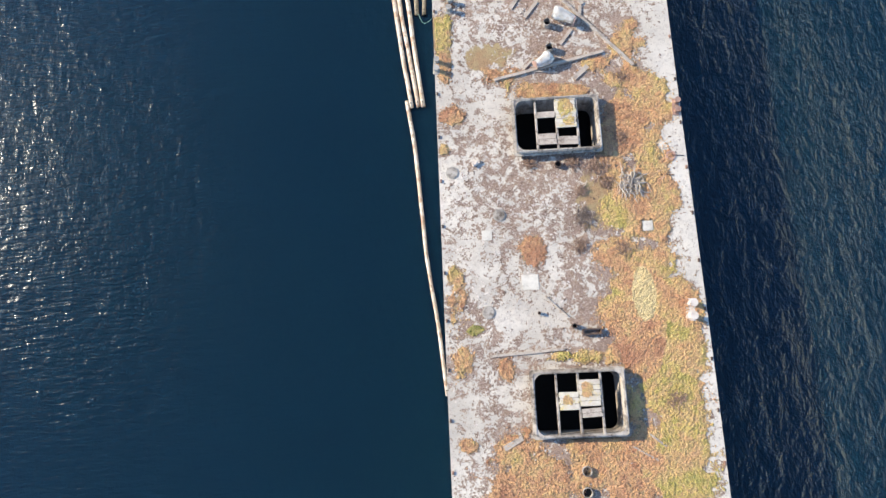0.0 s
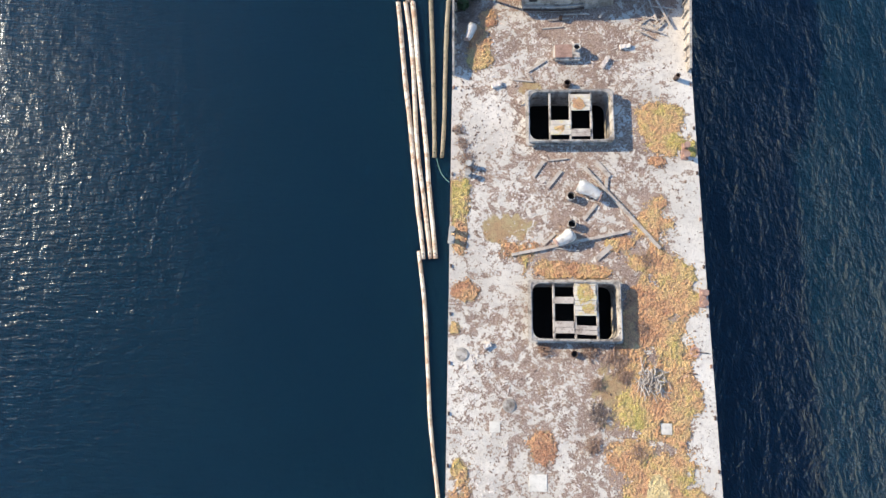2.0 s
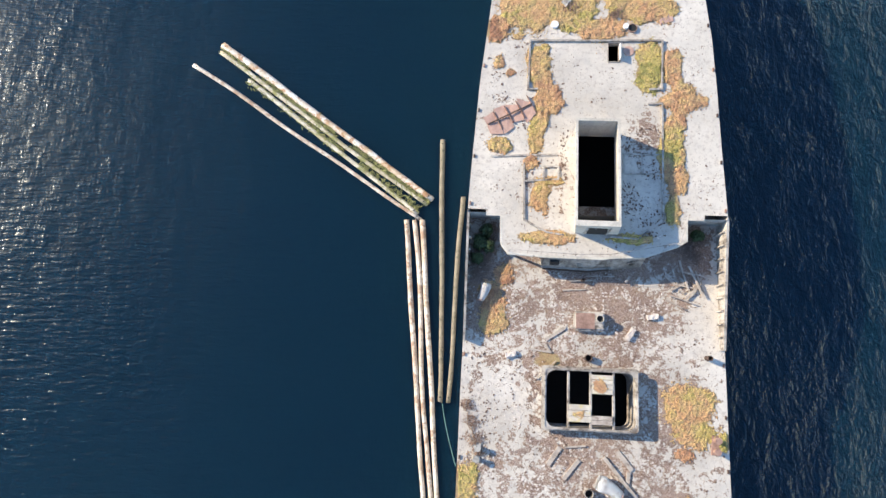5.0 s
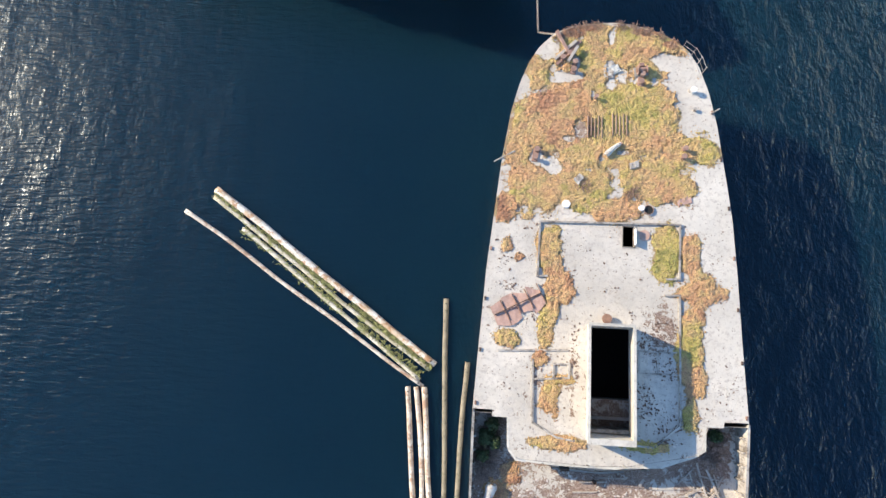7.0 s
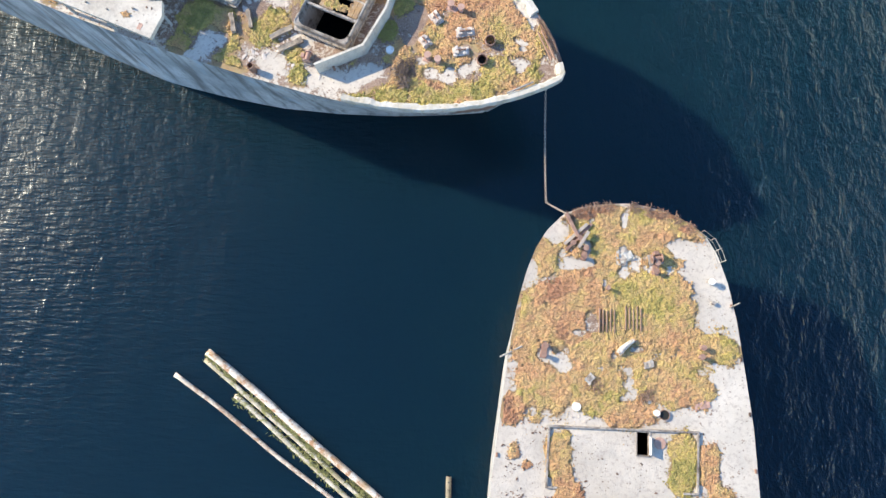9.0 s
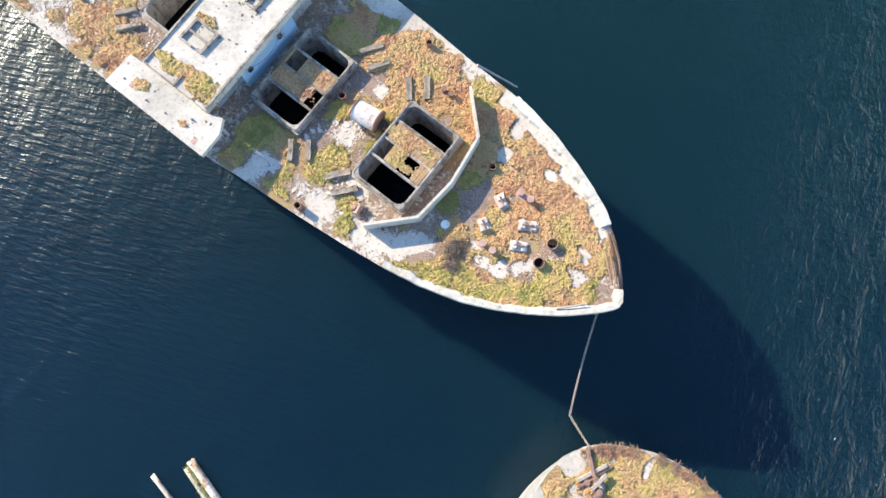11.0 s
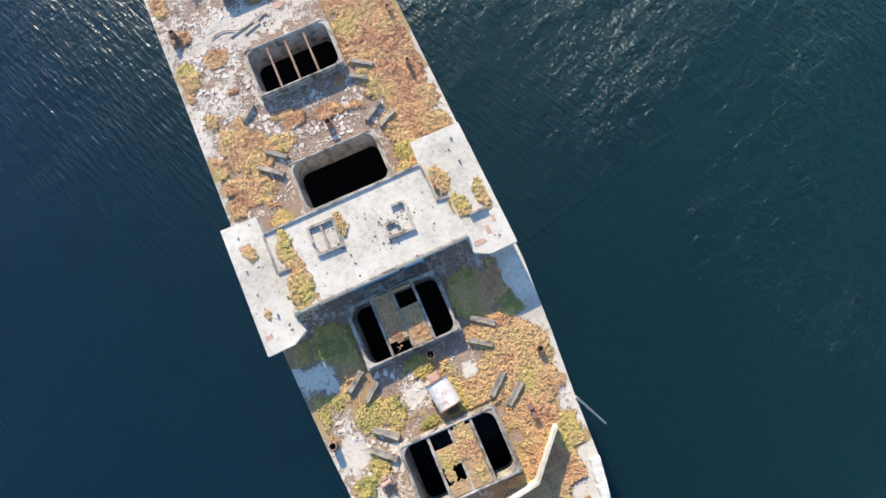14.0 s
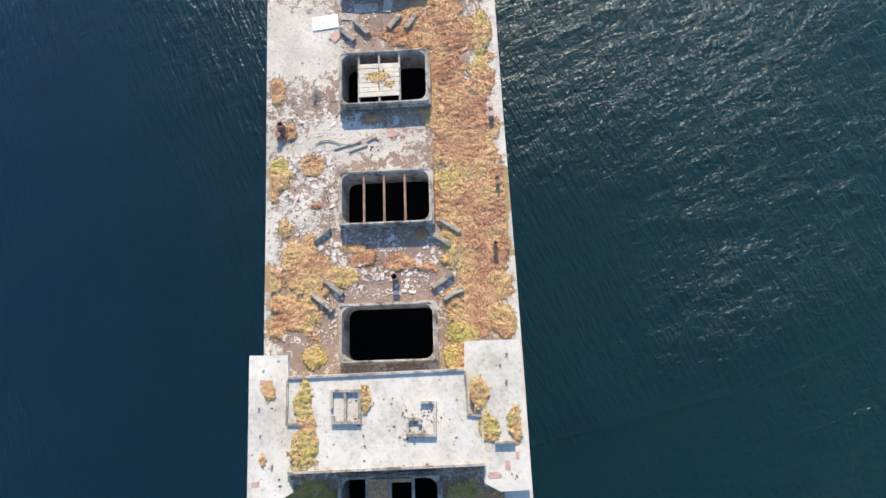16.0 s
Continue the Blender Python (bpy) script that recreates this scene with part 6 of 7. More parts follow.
def brush(x, y, z, r, seed, m=None, count=70, label="heap of dead grey brushwood on the deck", mat=None, thick=1.0, rise=0.22):
    """A low tangle of short bent twigs."""
    rng = random.Random(seed)
    bm = bmesh.new()
    for k in range(count):
        a, d = rng.uniform(0, 6.28), r * math.sqrt(rng.random()) * (0.75 + 0.3 * noise.noise(Vector((k * 0.1, seed, 0))))
        p = Vector((d * math.cos(a), d * math.sin(a), rng.uniform(0.02, rise) * (1 - d / r * 0.6)))
        w, l = rng.uniform(0, 6.28), rng.uniform(0.15, 0.42) * r
        for j in range(2):
            w += rng.uniform(-0.7, 0.7)
            q = p + Vector((l * math.cos(w), l * math.sin(w), rng.uniform(-0.08, 0.08)))
            q.z = max(0.02, q.z)
            tube(bm, p, q, thick * rng.uniform(0.014, 0.026) * (1 - 0.3 * j), thick * 0.010, 4, caps=False)
            p = q
    ob = part("brushwood", bm, mat or M_TWIG)
    ob.matrix_world = (m or Matrix()) @ pose(x, y, z)
    return tagged(ob, label, "brushwood", kind="stuff")


for n, (x, y, r) in enumerate(((8.25, 14.7, 0.6), (10.0, 14.3, 0.95), (10.4, 13.2, 0.5), (8.74, 12.7, 0.45), (8.8, 10.9, 0.85), (8.3, 9.0, 0.6), (11.0, 8.7, 0.6), (11.6, 16.2, 0.5), (5.5, 14.8, 0.5), (12.1, 20.5, 0.6), (13.4, -0.9, 0.7))):
    brush(x, y, D1, r, 100 + n, count=110, label="low tangle of dead brown plants on the deck", mat=M_DEAD if n != 4 else M_TWIG)
brush(12.04, 12.99, D1, 1.05, 3, count=120, label="heap of grey sticks piled on the deck", mat=M_STICK, thick=2.2, rise=0.45)


def shrub(x, y, z, r, seed, m=None):
    """A leafy shrub: some stems and many small leaves."""
    rng = random.Random(seed)
    ob = thing("shrub", "dark green shrub growing in the sheltered recess", "shrub", (m or Matrix()) @ pose(x, y, z))
    bm = bmesh.new()
    for k in range(9):
        a = rng.uniform(0, 6.28)
        tube(bm, (0, 0, 0), (0.7 * r * math.cos(a), 0.7 * r * math.sin(a), rng.uniform(0.5, 1.0)), 0.03, 0.01, 5)
    part("stem", bm, M_TWIG, ob)
    bm = bmesh.new()
    for k in range(900):
        a, d = rng.uniform(0, 6.28), r * math.sqrt(rng.random())
        d *= 0.75 + 0.45 * noise.noise(Vector((math.cos(a) * 1.7, math.sin(a) * 1.7, seed)))
        c = Vector((d * math.cos(a), d * math.sin(a), rng.uniform(0.05, 0.8) * (1.15 - (d / r) ** 2 * 0.8)))
        e = Euler((rng.uniform(-0.9, 0.9), rng.uniform(-0.9, 0.9), rng.uniform(0, 6.28))).to_matrix()
        s = rng.uniform(0.05, 0.11)
        bm.faces.new([bm.verts.new(c + e @ Vector(v) * s) for v in ((-1, 0, 0), (0, -0.5, 0), (1, 0, 0.1), (0, 0.5, 0))])
    part("foliage", bm, M_LEAF, ob)


for n, (x, y, r) in enumerate(((0.35, 39.6, 0.6), (0.8, 40.4, 0.55), (0.25, 38.6, 0.45), (0.95, 39.4, 0.5), (14.1, 40.5, 0.45))):
    shrub(x, y, D1, r, 5 + n)
for n, (x, y, r) in enumerate(((0.4, 38.1, 0.9), (0.7, 39.2, 1.0), (0.9, 40.3, 0.9), (13.8, 39.4, 0.8), (14.3, 40.4, 0.7))):
    brush(x, y, D1, r, 30 + n, count=90, label="tangle of dark dead brushwood in the recess")

for n, (x, y, r) in enumerate(((-0.05, 29.4, 0.45), (0.25, 28.4, 0.5), (0.5, 27.4, 0.5), (0.7, 26.6, 0.4))):
    brush(x, y, D1, r, 130 + n, count=70, label="rusty tangle of wire and dead plants by the deck edge", mat=M_DEAD)
rope = bmesh.new()
pts = [Vector((-1.82, 29.0, 0.35)).lerp(Vector((-0.62, 25.75, 4.95)), k / 14) - Vector((0.15, 0, 0.9)) * math.sin(math.pi * k / 14) for k in range(15)]
for p, q in zip(pts, pts[1:]):
    tube(rope, p, q, 0.022, 0.022, 6)
tagged(part("mooring_rope", rope, plain("green_rope", (0.16, 0.30, 0.27), 0.8, 0.3)), "faded green mooring rope from deck edge to floating log", "rope")
for x, y, ang, l in ((2.55, 32.6, 20, 0.35), (9.9, 34.15, 60, 0.4), (11.3, 35.3, 10, 0.35), (1.9, 15.0, 30, 0.25)):
    loose(part("concrete_lump", worn(solid(-l, l, -0.14, 0.14, 0, 0.2), 0.06, x), M_CHIP), "broken pale lump of concrete on the deck", "rubble", pose(x, y, D1, 0, 0, ang), "concrete lumps")
for x, y in ((14.76, 14.77), (13.99, 13.48)):
    fl = part("mooring_ring", pipe_bm(0.32, 0.06, 0.1, 0.05, 18, pose(x, y, D1 - 0.005)), M_RUST_PALE, ship1)
    part("ring_bar", tube(bmesh.new(), (x, y, D1 + 0.08), (x + 0.85, y - 0.08, D1 + 0.06), 0.03, sides=6), M_IRON, fl)

# rusty sheet of bent plating on the stern
sheet = thing("steel_sheet", "torn sheet of rusty red ribbed plating on the stern", "steel sheet", pose(0.75, 46.5, P1 + 0.02, 0, 0, 28) @ Matrix.Scale(1.12, 4))
for k in range(4):
    bm = bmesh.new()
    x0, x1 = k * 0.72, k * 0.72 + 0.68
    pts = [(x0, -0.1 - 0.35 * (k % 2)), (x1, -0.2 + 0.2 * k * 0.5 - 0.25), (x1 + 0.05, 1.05 + 0.25 * (k == 1) - 0.15 * k), (x0 + 0.05, 1.15 - 0.2 * (k == 0))]
    v = [bm.verts.new((x, y, 0.05 + 0.05 * math.sin(3 * x + y))) for x, y in pts]
    bm.faces.new(v)
    bmesh.ops.subdivide_edges(bm, edges=bm.edges[:], cuts=3, use_grid_fill=True)
    for w in bm.verts:
        w.co += Vector((0.05 * noise.noise(w.co * 3), 0.07 * noise.noise(w.co * 2.5 + Vector((5, 0, 0))), 0.05 * noise.noise(w.co * 2)))
    bmesh.ops.solidify(bm, geom=bm.faces[:], thickness=0.015)
    part("plate", bm, M_RUST_PALE, sheet)
    part("rib", solid(x1 + 0.0, x1 + 0.04, -0.1, 1.05, 0.04, 0.14, 0.005), M_RUST, sheet)
part("rib", solid(0.1, 2.9, 0.42, 0.48, 0.1, 0.17, 0.005), M_IRON, sheet)

# gear on the stern


def capstan(parent, x, y, z, s=1.0, mat=None):
    """Winch gear: a bed, a drum with two cheeks and a motor box."""
    mat = mat or M_RUST
    bed = part("winch_bed", solid(-0.5 * s, 0.5 * s, -0.35 * s, 0.35 * s, 0, 0.12, 0.02, pose(x, y, z - 0.02, 0, 0, 10)), M_GREYROCK, parent)
    bm = bmesh.new()
    tube(bm, (-0.35 * s, 0, 0.38 * s), (0.35 * s, 0, 0.38 * s), 0.17 * s, sides=14)
    for k in (-0.35, 0.3):
        tube(bm, (k * s, 0, 0.38 * s), ((k + 0.05) * s, 0, 0.38 * s), 0.3 * s, sides=16)
    bm.transform(pose(x, y, z, 0, 0, 10))
    part("winch_drum", bm, mat, bed)
    part("winch_motor", solid(-0.15 * s, 0.2 * s, 0.22 * s, 0.5 * s, 0.05, 0.5 * s, 0.03, pose(x, y, z, 0, 0, 10)), mat, bed)


def stump(parent, x, y, z, r=0.16, h=0.45, mat=None):
    bm = bmesh.new()
    tube(bm, (x, y, z - 0.02), (x, y, z + h), r, r * 0.9, 12)
    tube(bm, (x, y, z + h), (x, y, z + h + 0.07), r * 1.35, r * 1.3, 12)
    part("mooring_post", bm, mat or M_RUST, parent)


for n, (x, y) in enumerate(STERN_GEAR):
    if n in (0, 1, 2, 4, 12):
        bollard(ship1, x, y, P1, 80 if n != 12 else 35, 0.95, M_RUSTGREY)
    elif n in (3,):
        capstan(ship1, x, y, P1, 0.9, M_RUSTGREY)
    elif n == 5:
        cowl((x - 0.7, y - 0.25), (x + 0.4, y + 0.3), 0.19, P1)
    elif n in (6, 7):
        loose(part("concrete_block", worn(solid(-0.28, 0.28, -0.2, 0.2, 0, 0.22), 0.08, n), M_COAM), "chipped grey concrete block lying among the stonecrop", "block", pose(x, y, P1 - 0.02, 0, 0, 20 + 30 * n))
    elif n == 8:
        part("deck_cap", tube(bmesh.new(), (x, y, P1 - 0.01), (x, y, P1 + 0.14), 0.27, 0.25, 20), M_PALE, ship1, "white round cap")
    elif n in (10, 11):
        stump(ship1, x, y, P1, 0.10, 0.14, M_COAM)
    elif n == 13:
        part("slab", worn(solid(x - 0.3, x + 0.3, y - 0.6, y + 0.55, P1 - 0.03, P1 + 0.1), 0.07, 4.0), M_COAM, ship1)
part("deck_cap", tube(bmesh.new(), (9.35, 54.0, P1 - 0.01), (9.35, 54.0, P1 + 0.22), 0.19, 0.18, 18), M_PALE, ship1, "white round cap")
vent = part("vent_pipe", pipe_bm(0.30, 0.14, 0.03, 0.5, 18, pose(9.8, 53.9, P1 - 0.005)), M_RUSTGREY, ship1)
# black disc in place of the dark inside the pipe
part("bore_shade_disc", tube(bmesh.new(), (9.8, 53.9, P1), (9.8, 53.9, P1 + 0.09), 0.27, sides=18), M_HOLE_SHADE, vent)
stump(ship1, 7.26, 47.1, P1, 0.22, 0.3)
for x, y in ((6.5, 59.2), (8.05, 59.4)):
    grate = part("skid_frame", solid(x - 0.5, x + 0.5, y - 0.05, y + 0.05, P1, P1 + 0.09, 0.01), M_DEAD, ship1)
    for k in range(5):
        part("skid_bar", solid(x - 0.5 + 0.22 * k, x - 0.43 + 0.22 * k, y - 0.75 + 0.1 * (k % 2), y + 0.7 - 0.08 * (k % 3), P1 + 0.02, P1 + 0.17, 0.015), M_DEAD, grate)
loose(part("concrete_slab", worn(solid(-0.55, 0.55, -0.3, 0.3, 0, 0.12), 0.06, 31), M_RIM), "pale broken concrete slab lying among the stonecrop", "slab", pose(7.51, 63.05, P1 - 0.01, 0, 0, 24))
stump(ship1, 6.5, 61.12, P1, 0.10, 0.42, M_RUSTGREY)
stump(ship1, 12.58, 61.77, P1, 0.15, 0.34, M_PALE)
loose(part("steel_plate", worn(solid(-0.45, 0.45, -0.3, 0.3, 0, 0.05), 0.04, 33), M_RUST_PALE), "faded red steel plate lying on the stern deck", "plate", pose(11.95, 54.64, P1 + 0.005, 0, 0, 15))
for n, (x, y, r) in enumerate(((5.76, 55.28, 0.6), (8.79, 54.95, 0.5))):
    brush(x, y, P1, r, 170 + n, count=90, label="dead brown brushwood on the stern deck", mat=M_DEAD)
# broken rail and fallen brush along the stern's rim
RAIL = [(12.0, 64.75), (12.6, 64.3), (12.95, 63.7), (13.2, 63.0)]
for k in range(3):
    rail = bmesh.new()
    for p, q in zip(RAIL, RAIL[1:]):
        tube(rail, (p[0] - 0.1 * k, p[1] - 0.06 * k, P1 + 0.9 - 0.3 * k), (q[0] - 0.1 * k, q[1] - 0.06 * k, P1 + 0.85 - 0.3 * k), 0.018, sides=6)
    part("rail_bar", rail, M_COAM, ship1)
for p in RAIL:
    part("rail_post", tube(bmesh.new(), (*p, P1 - 0.02), (p[0], p[1], P1 + 0.95), 0.02, sides=6), M_COAM, ship1)
for n, (x, y) in enumerate(((4.2, 65.3), (4.7, 65.6), (5.3, 65.85), (5.9, 66.0), (6.5, 66.1), (8.1, 66.15), (9.0, 66.0), (9.8, 65.8), (10.6, 65.5), (11.4, 65.0))):
    brush(x, y, P1, 0.45, 60 + n, count=75, label="dry brown weeds along the stern rim", mat=M_DEAD)
for k, (x, y, ang, l) in enumerate(((4.75, 64.2, 48, 2.3), (4.55, 64.35, 44, 1.9), (4.3, 64.9, 118, 1.6), (5.0, 64.0, 60, 1.2))):
    loose(part("iron_beam", solid(-l / 2, l / 2, -0.1, 0.1, 0, 0.16, 0.01), M_STICK if k % 2 else M_RUSTGREY), "rusty grey beam heaped on the stern", "beam", pose(x, y, P1 + 0.02 + 0.1 * k, 0, 0, ang), "heaped beams")
# spars that stick out over the side
part("spar", tube(bmesh.new(), (1.5, 57.4, P1 + 0.1), (0.2, 56.7, P1 + 0.0), 0.07, 0.05, 8), M_GREYROCK, ship1)
part("spar", tube(bmesh.new(), (13.7, 60.3, P1 + 0.1), (14.2, 60.6, P1 + 0.2), 0.05, 0.04, 8), M_COAM, ship1)
# fairleads along the rims
for k in range(26):
    y = -14 + 3.1 * k
    for x in (left1(y) + 0.12, right1(y) - 0.12):
        if y < 33 or (41.6 < y < 62):
            part("fairlead", solid(x - 0.06, x + 0.06, y - 0.12, y + 0.12, (D1 if y < 33 else P1) - 0.01, (D1 if y < 33 else P1) + 0.1, 0.02), M_IRON if k % 3 else M_RUST, ship1)

# ---------------------------------------------------------------- fittings of the second ship
CHOCKS = [(-3.88, 36.92, -2.88, 36.11, 0.35), (-4.66, 36.1, -3.48, 35.14, 0.35), (2.87, 36.3, 3.95, 37.04, 0.35), (3.55, 35.58, 4.57, 36.1, 0.35), (3.43, 40.52, 4.54, 39.74, 0.3), (2.86, 39.63, 3.91, 38.97, 0.3), (-4.51, 39.59, -3.68, 40.29, 0.25), (0.41, 54.02, 1.08, 54.82, 0.4), (1.56, 53.94, 2.16, 54.74, 0.35), (-1.9, 54.59, -1.13, 53.7, 0.35), (-2.87, 54.02, -2.1, 53.26, 0.35), (-3.97, 36.96, -2.89, 36.1, 0.35), (-4.5, 35.95, -3.5, 35.22, 0.35), (3.87, 21.91, 4.93, 21.14, 0.35), (3.22, 20.75, 4.27, 20.06, 0.3), (3.17, 17.39, 4.18, 18.29, 0.4), (3.87, 16.54, 4.93, 17.38, 0.4), (-3.89, 18.26, -2.8, 17.41, 0.4), (-4.48, 17.32, -3.34, 16.33, 0.4)]
CHOCKS_1 = [(-4.44, 20.88, -3.46, 21.61, 0.35), (-3.7, 19.97, -2.81, 20.66, 0.3)]
PIPES_2 = [(0.5, 36.95, 0.2, 0.7), (6.77, 38.76, 0.14, 0.6), (0.76, 20.92, 0.25, 0.3), (6.79, 18.69, 0.2, 0.4), (-6.38, 18.38, 0.22, 0.6), (-6.84, 47.27, 0.2, 0.5), (2.72, 10.52, 0.22, 0.3), (-6.05, 18.47, 0.22, 0.6), (-4.31, 13.39, 0.08, 0.3)]
for n, (xa, ya, xb, yb, w) in enumerate(CHOCKS[:11] + CHOCKS[13:] + CHOCKS_1):
    ang, length = math.degrees(math.atan2(yb - ya, xb - xa)), math.hypot(xb - xa, yb - ya)
    z = z2(0, (ya + yb) / 2)
    bm = worn(solid(-0.1, length + 0.1, -w * 0.42, w * 0.42, -0.02, 0.26), 0.06, n * 1.7)
    bm.transform(pose(xa, ya, z, 0, 0, ang))
    part("hatch_chock", bm, M_CHOCK, ship2, "grey concrete chock beside a hatch")
for x, y, r, h in PIPES_2:
    if (x, y) != (-6.05, 18.47):
        vent = part("vent_pipe", pipe_bm(r, h + 0.1, 0.035, h + 0.3, 18, pose(x, y, z2(x, y) - 0.01)), M_RUST, ship2, "rusty open vent pipe")
        # the pipe's inner shade is a black disc on the deck
        part("bore_shade_disc", tube(bmesh.new(), (x, y, z2(x, y)), (x, y, z2(x, y) + 0.06), r - 0.036, sides=18), M_HOLE_SHADE, vent)
gx, gy = 0.6, 18.55
winch = thing("winch", "rust streaked white winch drum between the hatches", "winch", M2 @ pose(gx, gy, z2(gx, gy), 0, 0, -82))
bm = tube(bmesh.new(), (-0.85, 0, 0.7), (0.75, 0, 0.7), 0.68, 0.68, 28)
part("drum", bm, M_DRUM, winch, "white drum streaked with rust", smooth=False)
for k in (-0.9, 0.75):
    part("cheek", tube(bmesh.new(), (k, 0, 0.7), (k + 0.06, 0, 0.7), 0.74, 0.74, 28), M_RUST, winch)
part("bed", solid(-0.9, 0.8, -0.55, 0.55, 0, 0.12, 0.03), M_GREYROCK, winch)
part("motor", solid(0.72, 1.2, -0.3, 0.35, 0, 0.55, 0.05), M_IRON, winch)
part("gear_case", solid(-1.35, -0.85, -0.35, 0.3, 0, 0.5, 0.05), M_RUST_PALE, winch)


def windlass_bed(parent, x, y, z, ang, length, width, seed):
    """The crumbling pale seat of a windlass: a lumpy base, two worn cheeks and a broken shaft."""
    base = None
    for k, (dx, dy, l, w, h) in enumerate(((0, 0, length, width, 0.16), (-0.28 * length, 0.05, 0.22 * length, width * 0.85, 0.36), (0.25 * length, -0.04, 0.26 * length, width * 0.7, 0.30))):
        bm = solid(dx - l / 2, dx + l / 2, dy - w / 2, dy + w / 2, 0, h)
        bmesh.ops.subdivide_edges(bm, edges=bm.edges[:], cuts=3, use_grid_fill=True)
        for v in bm.verts:
            v.co += 0.07 * noise.noise_vector(v.co * 4.1 + Vector((seed, k, 0)))
            v.co.z = max(0.0, v.co.z)
        bm.transform(pose(x, y, z - 0.02, 0, 0, ang))
        ob = part("windlass_seat" if k == 0 else "cheek", bm, M_CHIP, parent if k == 0 else base)
        base = base or ob
    bm = tube(bmesh.new(), (-0.3 * length, 0, 0.34), (0.32 * length, 0, 0.32), 0.06, 0.05, 10)
    bm.transform(pose(x, y, z, 0, 0, ang))
    part("shaft", bm, M_RUST, base)


for n, (x, y, ang, l, w) in enumerate(((1.36, 8.8, 60, 0.95, 0.6), (-0.41, 8.75, 60, 0.9, 0.6), (1.11, 6.65, -60, 1.15, 0.6), (-0.19, 6.35, -60, 1.0, 0.6))):
    windlass_bed(ship2, x, y, z2(x, y), ang, l, w, 3.7 * n)
for x, y, s1, mat in ((2.42, 7.85, 1.25, M_RUST_PALE), (-1.38, 7.75, 1.25, M_RUST_PALE), (4.9, 15.7, 1.0, M_RUST)):
    bollard(ship2, x, y, z2(x, y), 90, s1, mat)
capstan(ship2, -4.3, 15.3, z2(0, 15.3), 0.9, M_RUST_PALE)
for x, y in ((-0.23, 4.9), (1.14, 4.95)):
    pipe = part("hawse_pipe", pipe_bm(0.33, 0.5, 0.045, 0.52, 22, pose(x, y, z2(x, y) - 0.02, 9, -12, 0)), M_RUSTGREY, ship2, "rusty rimmed hawse pipe")
    # black disc drawn as the shade inside the hawse pipe
    part("bore_shade_disc", tube(bmesh.new(), (x, y, z2(x, y)), (x, y, z2(x, y) + 0.05), 0.27, sides=20), M_HOLE_SHADE, pipe)
part("deck_cap", tube(bmesh.new(), (-1.79, 10.6, z2(0, 10.6) - 0.01), (-1.79, 10.6, z2(0, 10.6) + 0.22), 0.28, 0.26, 18), M_PALE, ship2, "white round cap")
for n, (x, y, r) in enumerate(((-2.4, 9.2, 0.7), (-3.4, 8.8, 0.5), (-2.9, 9.3, 0.6))):
    brush(x, y, z2(x, y), r, 90 + n, M2, 130, "dark dead shrub on the foredeck", rise=0.5)
for k, (xa, ya, xb, yb) in enumerate(((2.8, 2.2, 1.3, 0.7), (2.6, 2.35, 1.15, 0.85), (-1.85, 2.5, -0.6, 1.3))):
    part("broken_rail", tube(bmesh.new(), (xa, ya, z2(0, ya) + 0.45), (xb, yb, z2(0, yb) + 0.5), 0.06, sides=7), M_RUST if k < 2 else M_COAM, ship2)
bollard(ship2, -7.0, 46.9, 7.2, 90, 1.0)
bollard(ship2, 6.9, 47.6, 7.2, 90, 1.0, M_RUST_PALE)
bollard(ship2, 7.1, 43.0, 7.2, 90, 0.9)
for k, (x, y) in enumerate(((6.6, 31.5), (7.0, 32.1), (6.9, 30.6), (-6.9, 31.6), (-7.1, 29.5), (-6.3, 26.4), (-7.0, 28.0))):
    part("roof_stub", tube(bmesh.new(), (x, y, 9.48), (x, y, 9.58 + 0.04 * (k % 3)), 0.07 + 0.02 * (k % 2), 0.05, 8), M_GREYROCK, ship2)
part("spar", tube(bmesh.new(), (7.5, 15.4, z2(0, 15) + 0.1), (8.75, 13.0, 5.6), 0.08, 0.06, 9), M_STICK, ship2, "grey spar hanging over the side")
# scraps beyond the last open hatch
for n, (x, y, ang, w, l, mat) in enumerate(((-4.0, 54.7, 6, 0.9, 0.5, M_PALE), (-2.3, 55.0, -8, 0.6, 0.25, M_WOOD), (-1.2, 55.6, 3, 0.8, 0.3, M_WOOD), (0.3, 55.7, 80, 0.5, 0.3, M_WOOD), (2.6, 54.6, 88, 0.8, 0.25, M_RUST_PALE), (-3.3, 53.6, 50, 0.35, 0.3, M_RUST_PALE))):
    ob = part("scrap_board", solid(-w, w, -l, l, 0, 0.05, 0.01), mat)
    ob.matrix_world = M2 @ pose(x, y, 7.215, 0, 0, ang)
    tagged(ob, "pale scrap board lying flat on the deck" if mat is M_PALE else "weathered scrap board lying on the deck", "board", "scrap boards")
for n, (xa, ya, xb, yb, w) in enumerate(((-3.4, 45.6, -0.9, 46.2, 0.12), (-1.6, 45.9, -0.6, 46.4, 0.3), (-2.4, 45.4, -1.2, 45.8, 0.2))):
    plank((xa, ya), (xb, yb), w, 7.22, M2, seed=70 + n)

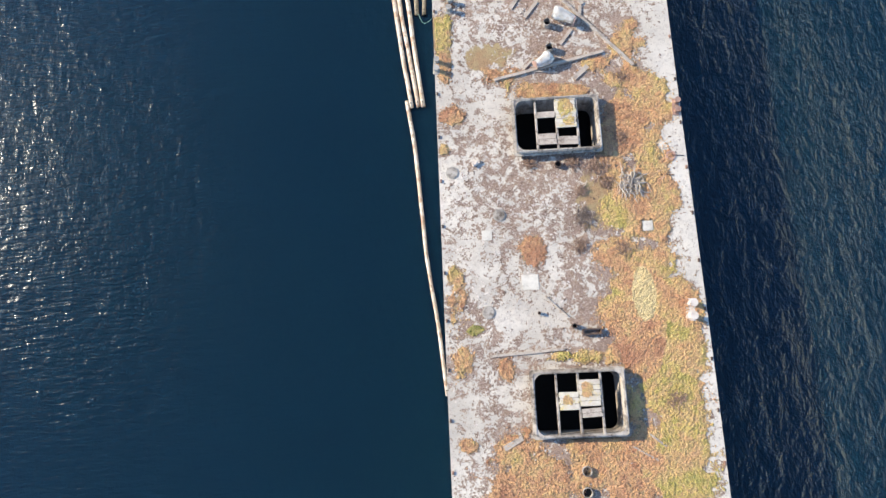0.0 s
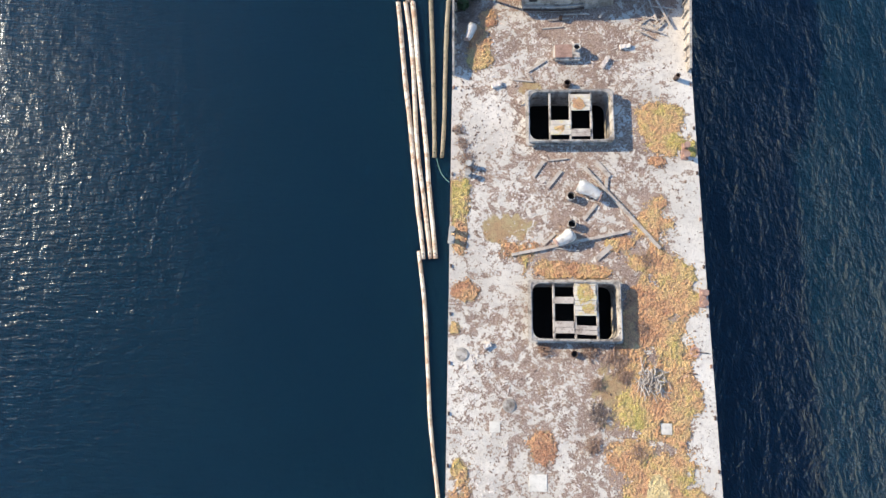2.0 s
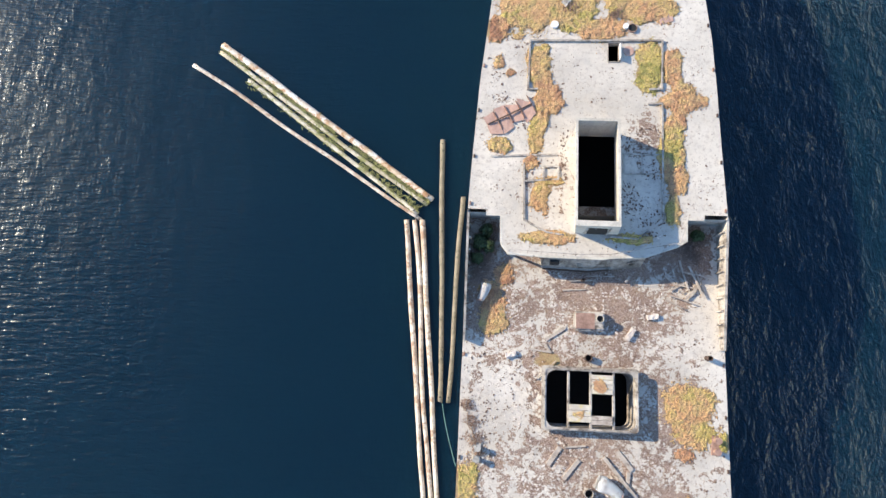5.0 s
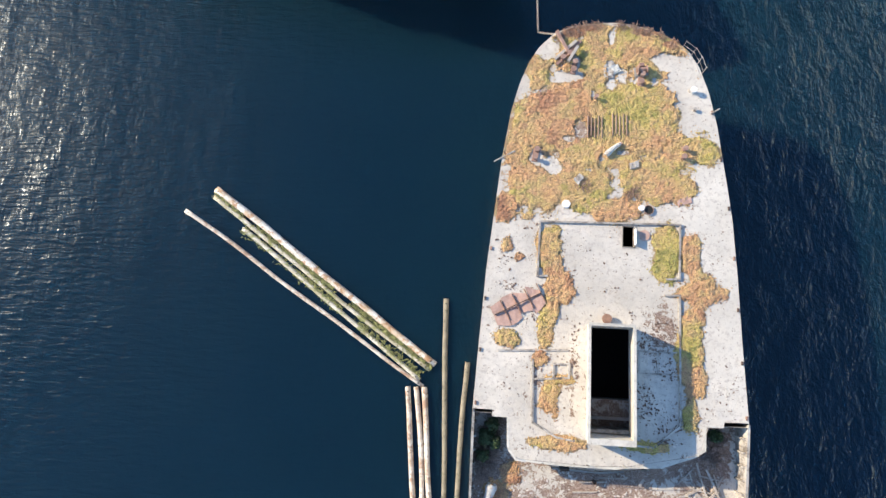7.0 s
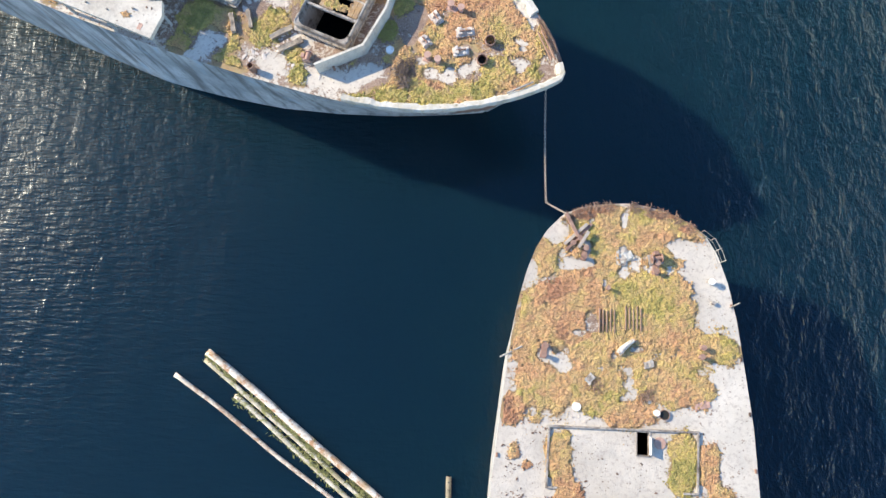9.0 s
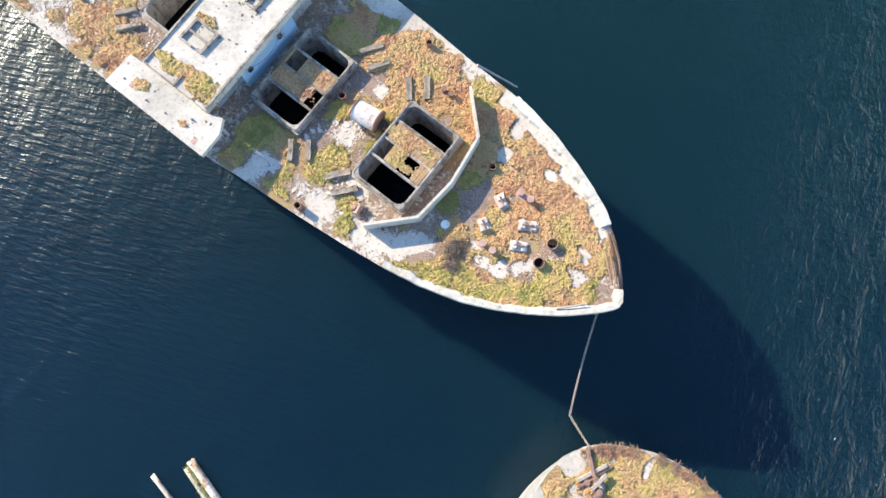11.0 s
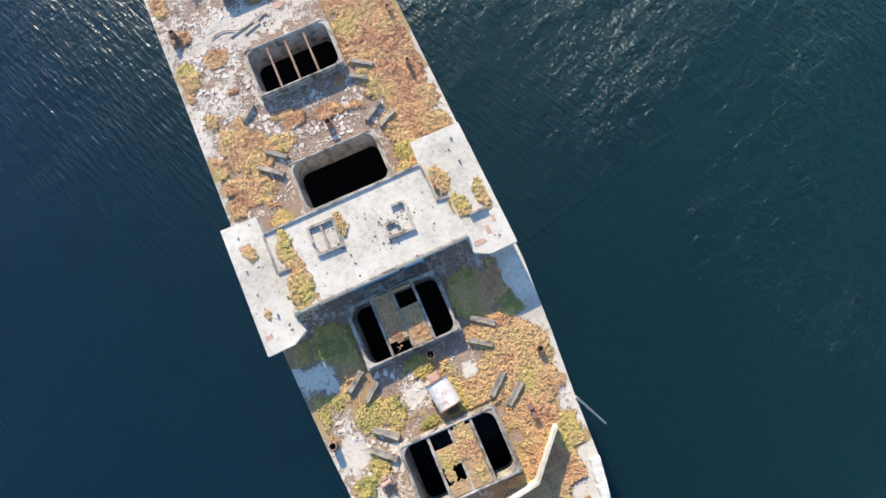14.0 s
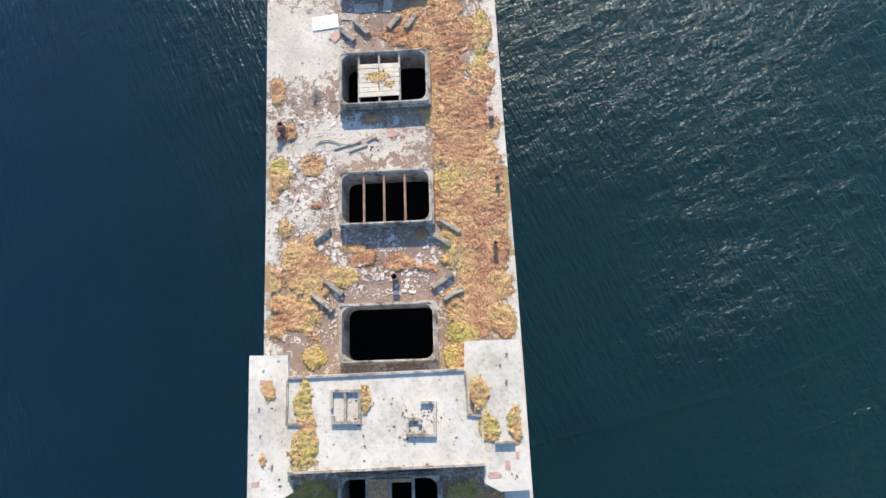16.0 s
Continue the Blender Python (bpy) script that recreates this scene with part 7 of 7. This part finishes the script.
wire = bmesh.new()
run = [Vector((-4.6 + 0.42 * k, 46.0 + 0.22 * math.sin(k * 0.9) + 0.2 * noise.noise(Vector((k, 1, 0))), 0.05)) for k in range(11)]
for p, q in zip(run, run[1:]):
    tube(wire, p, q, 0.035, 0.035, 5, caps=False)
loose(part("old_hose", wire, M_CHOCK), "bent grey hose lying on the bare deck", "hose", M2 @ pose(0, 0, 7.22))
for n, (x, y, r) in enumerate(((-4.6, 49.4, 0.5), (-6.7, 46.8, 0.5))):
    brush(x, y, 7.2, r, 150 + n, M2, 80, "tangle of grey wire and dead plants on the deck", mat=M_STICK if n == 0 else M_DEAD)
loose(part("deck_plate", tube(bmesh.new(), (0, 0, 0), (0, 0, 0.03), 0.3, 0.29, 20), M_RUST_PALE), "round faded red plate lying on the deck", "plate", M2 @ pose(0.4, 46.5, 7.21))

# ---------------------------------------------------------------- chain from the bow to the stern
P0, PM, PE = Vector((2.35, 73.7, 8.2)), Vector((2.95, 66.9, 4.6)), Vector((4.2, 65.55, 6.75))
chain = thing("mooring_chain", "rusty mooring chain sagging from the ship's bow", "chain")


def link_bm():
    bm = bmesh.new()
    pts = [(0.07 * math.cos(w) + math.copysign(0.06, math.cos(w)), 0.055 * math.sin(w), 0) for w in [2 * math.pi * (j + 0.5) / 10 for j in range(10)]]
    rows = []
    for j, p in enumerate(pts):
        d = (Vector(pts[(j + 1) % 10]) - Vector(pts[j - 1])).normalized()
        s = Vector((-d.y, d.x, 0))
        rows.append([bm.verts.new(Vector(p) + s * 0.016 * math.cos(a) + Vector((0, 0, 0.016 * math.sin(a)))) for a in (0, 1.57, 3.14, 4.71)])
    for j in range(10):
        p, q = rows[j], rows[(j + 1) % 10]
        for k in range(4):
            bm.faces.new((p[k], p[(k + 1) % 4], q[(k + 1) % 4], q[k]))
    return bm


first = part("chain_link", link_bm(), M_STICK, chain)
pts = [P0.lerp(PM, s) + Vector((0, 0, -0.5 * math.sin(math.pi * s))) for s in np.linspace(0, 1, 43)] + [PM.lerp(PE, s) + Vector((0, 0, -0.1 * math.sin(math.pi * s))) for s in np.linspace(0.06, 1, 16)]
for n, (p, q) in enumerate(zip(pts, pts[1:])):
    ob = first if n == 0 else link("chain_link", first.data, None, chain)
    ob.matrix_basis = Matrix.Translation((p + q) / 2) @ (q - p).to_track_quat("X", "Z").to_matrix().to_4x4() @ pose(0, 0, 0, 90 * (n % 2), 0, 0)
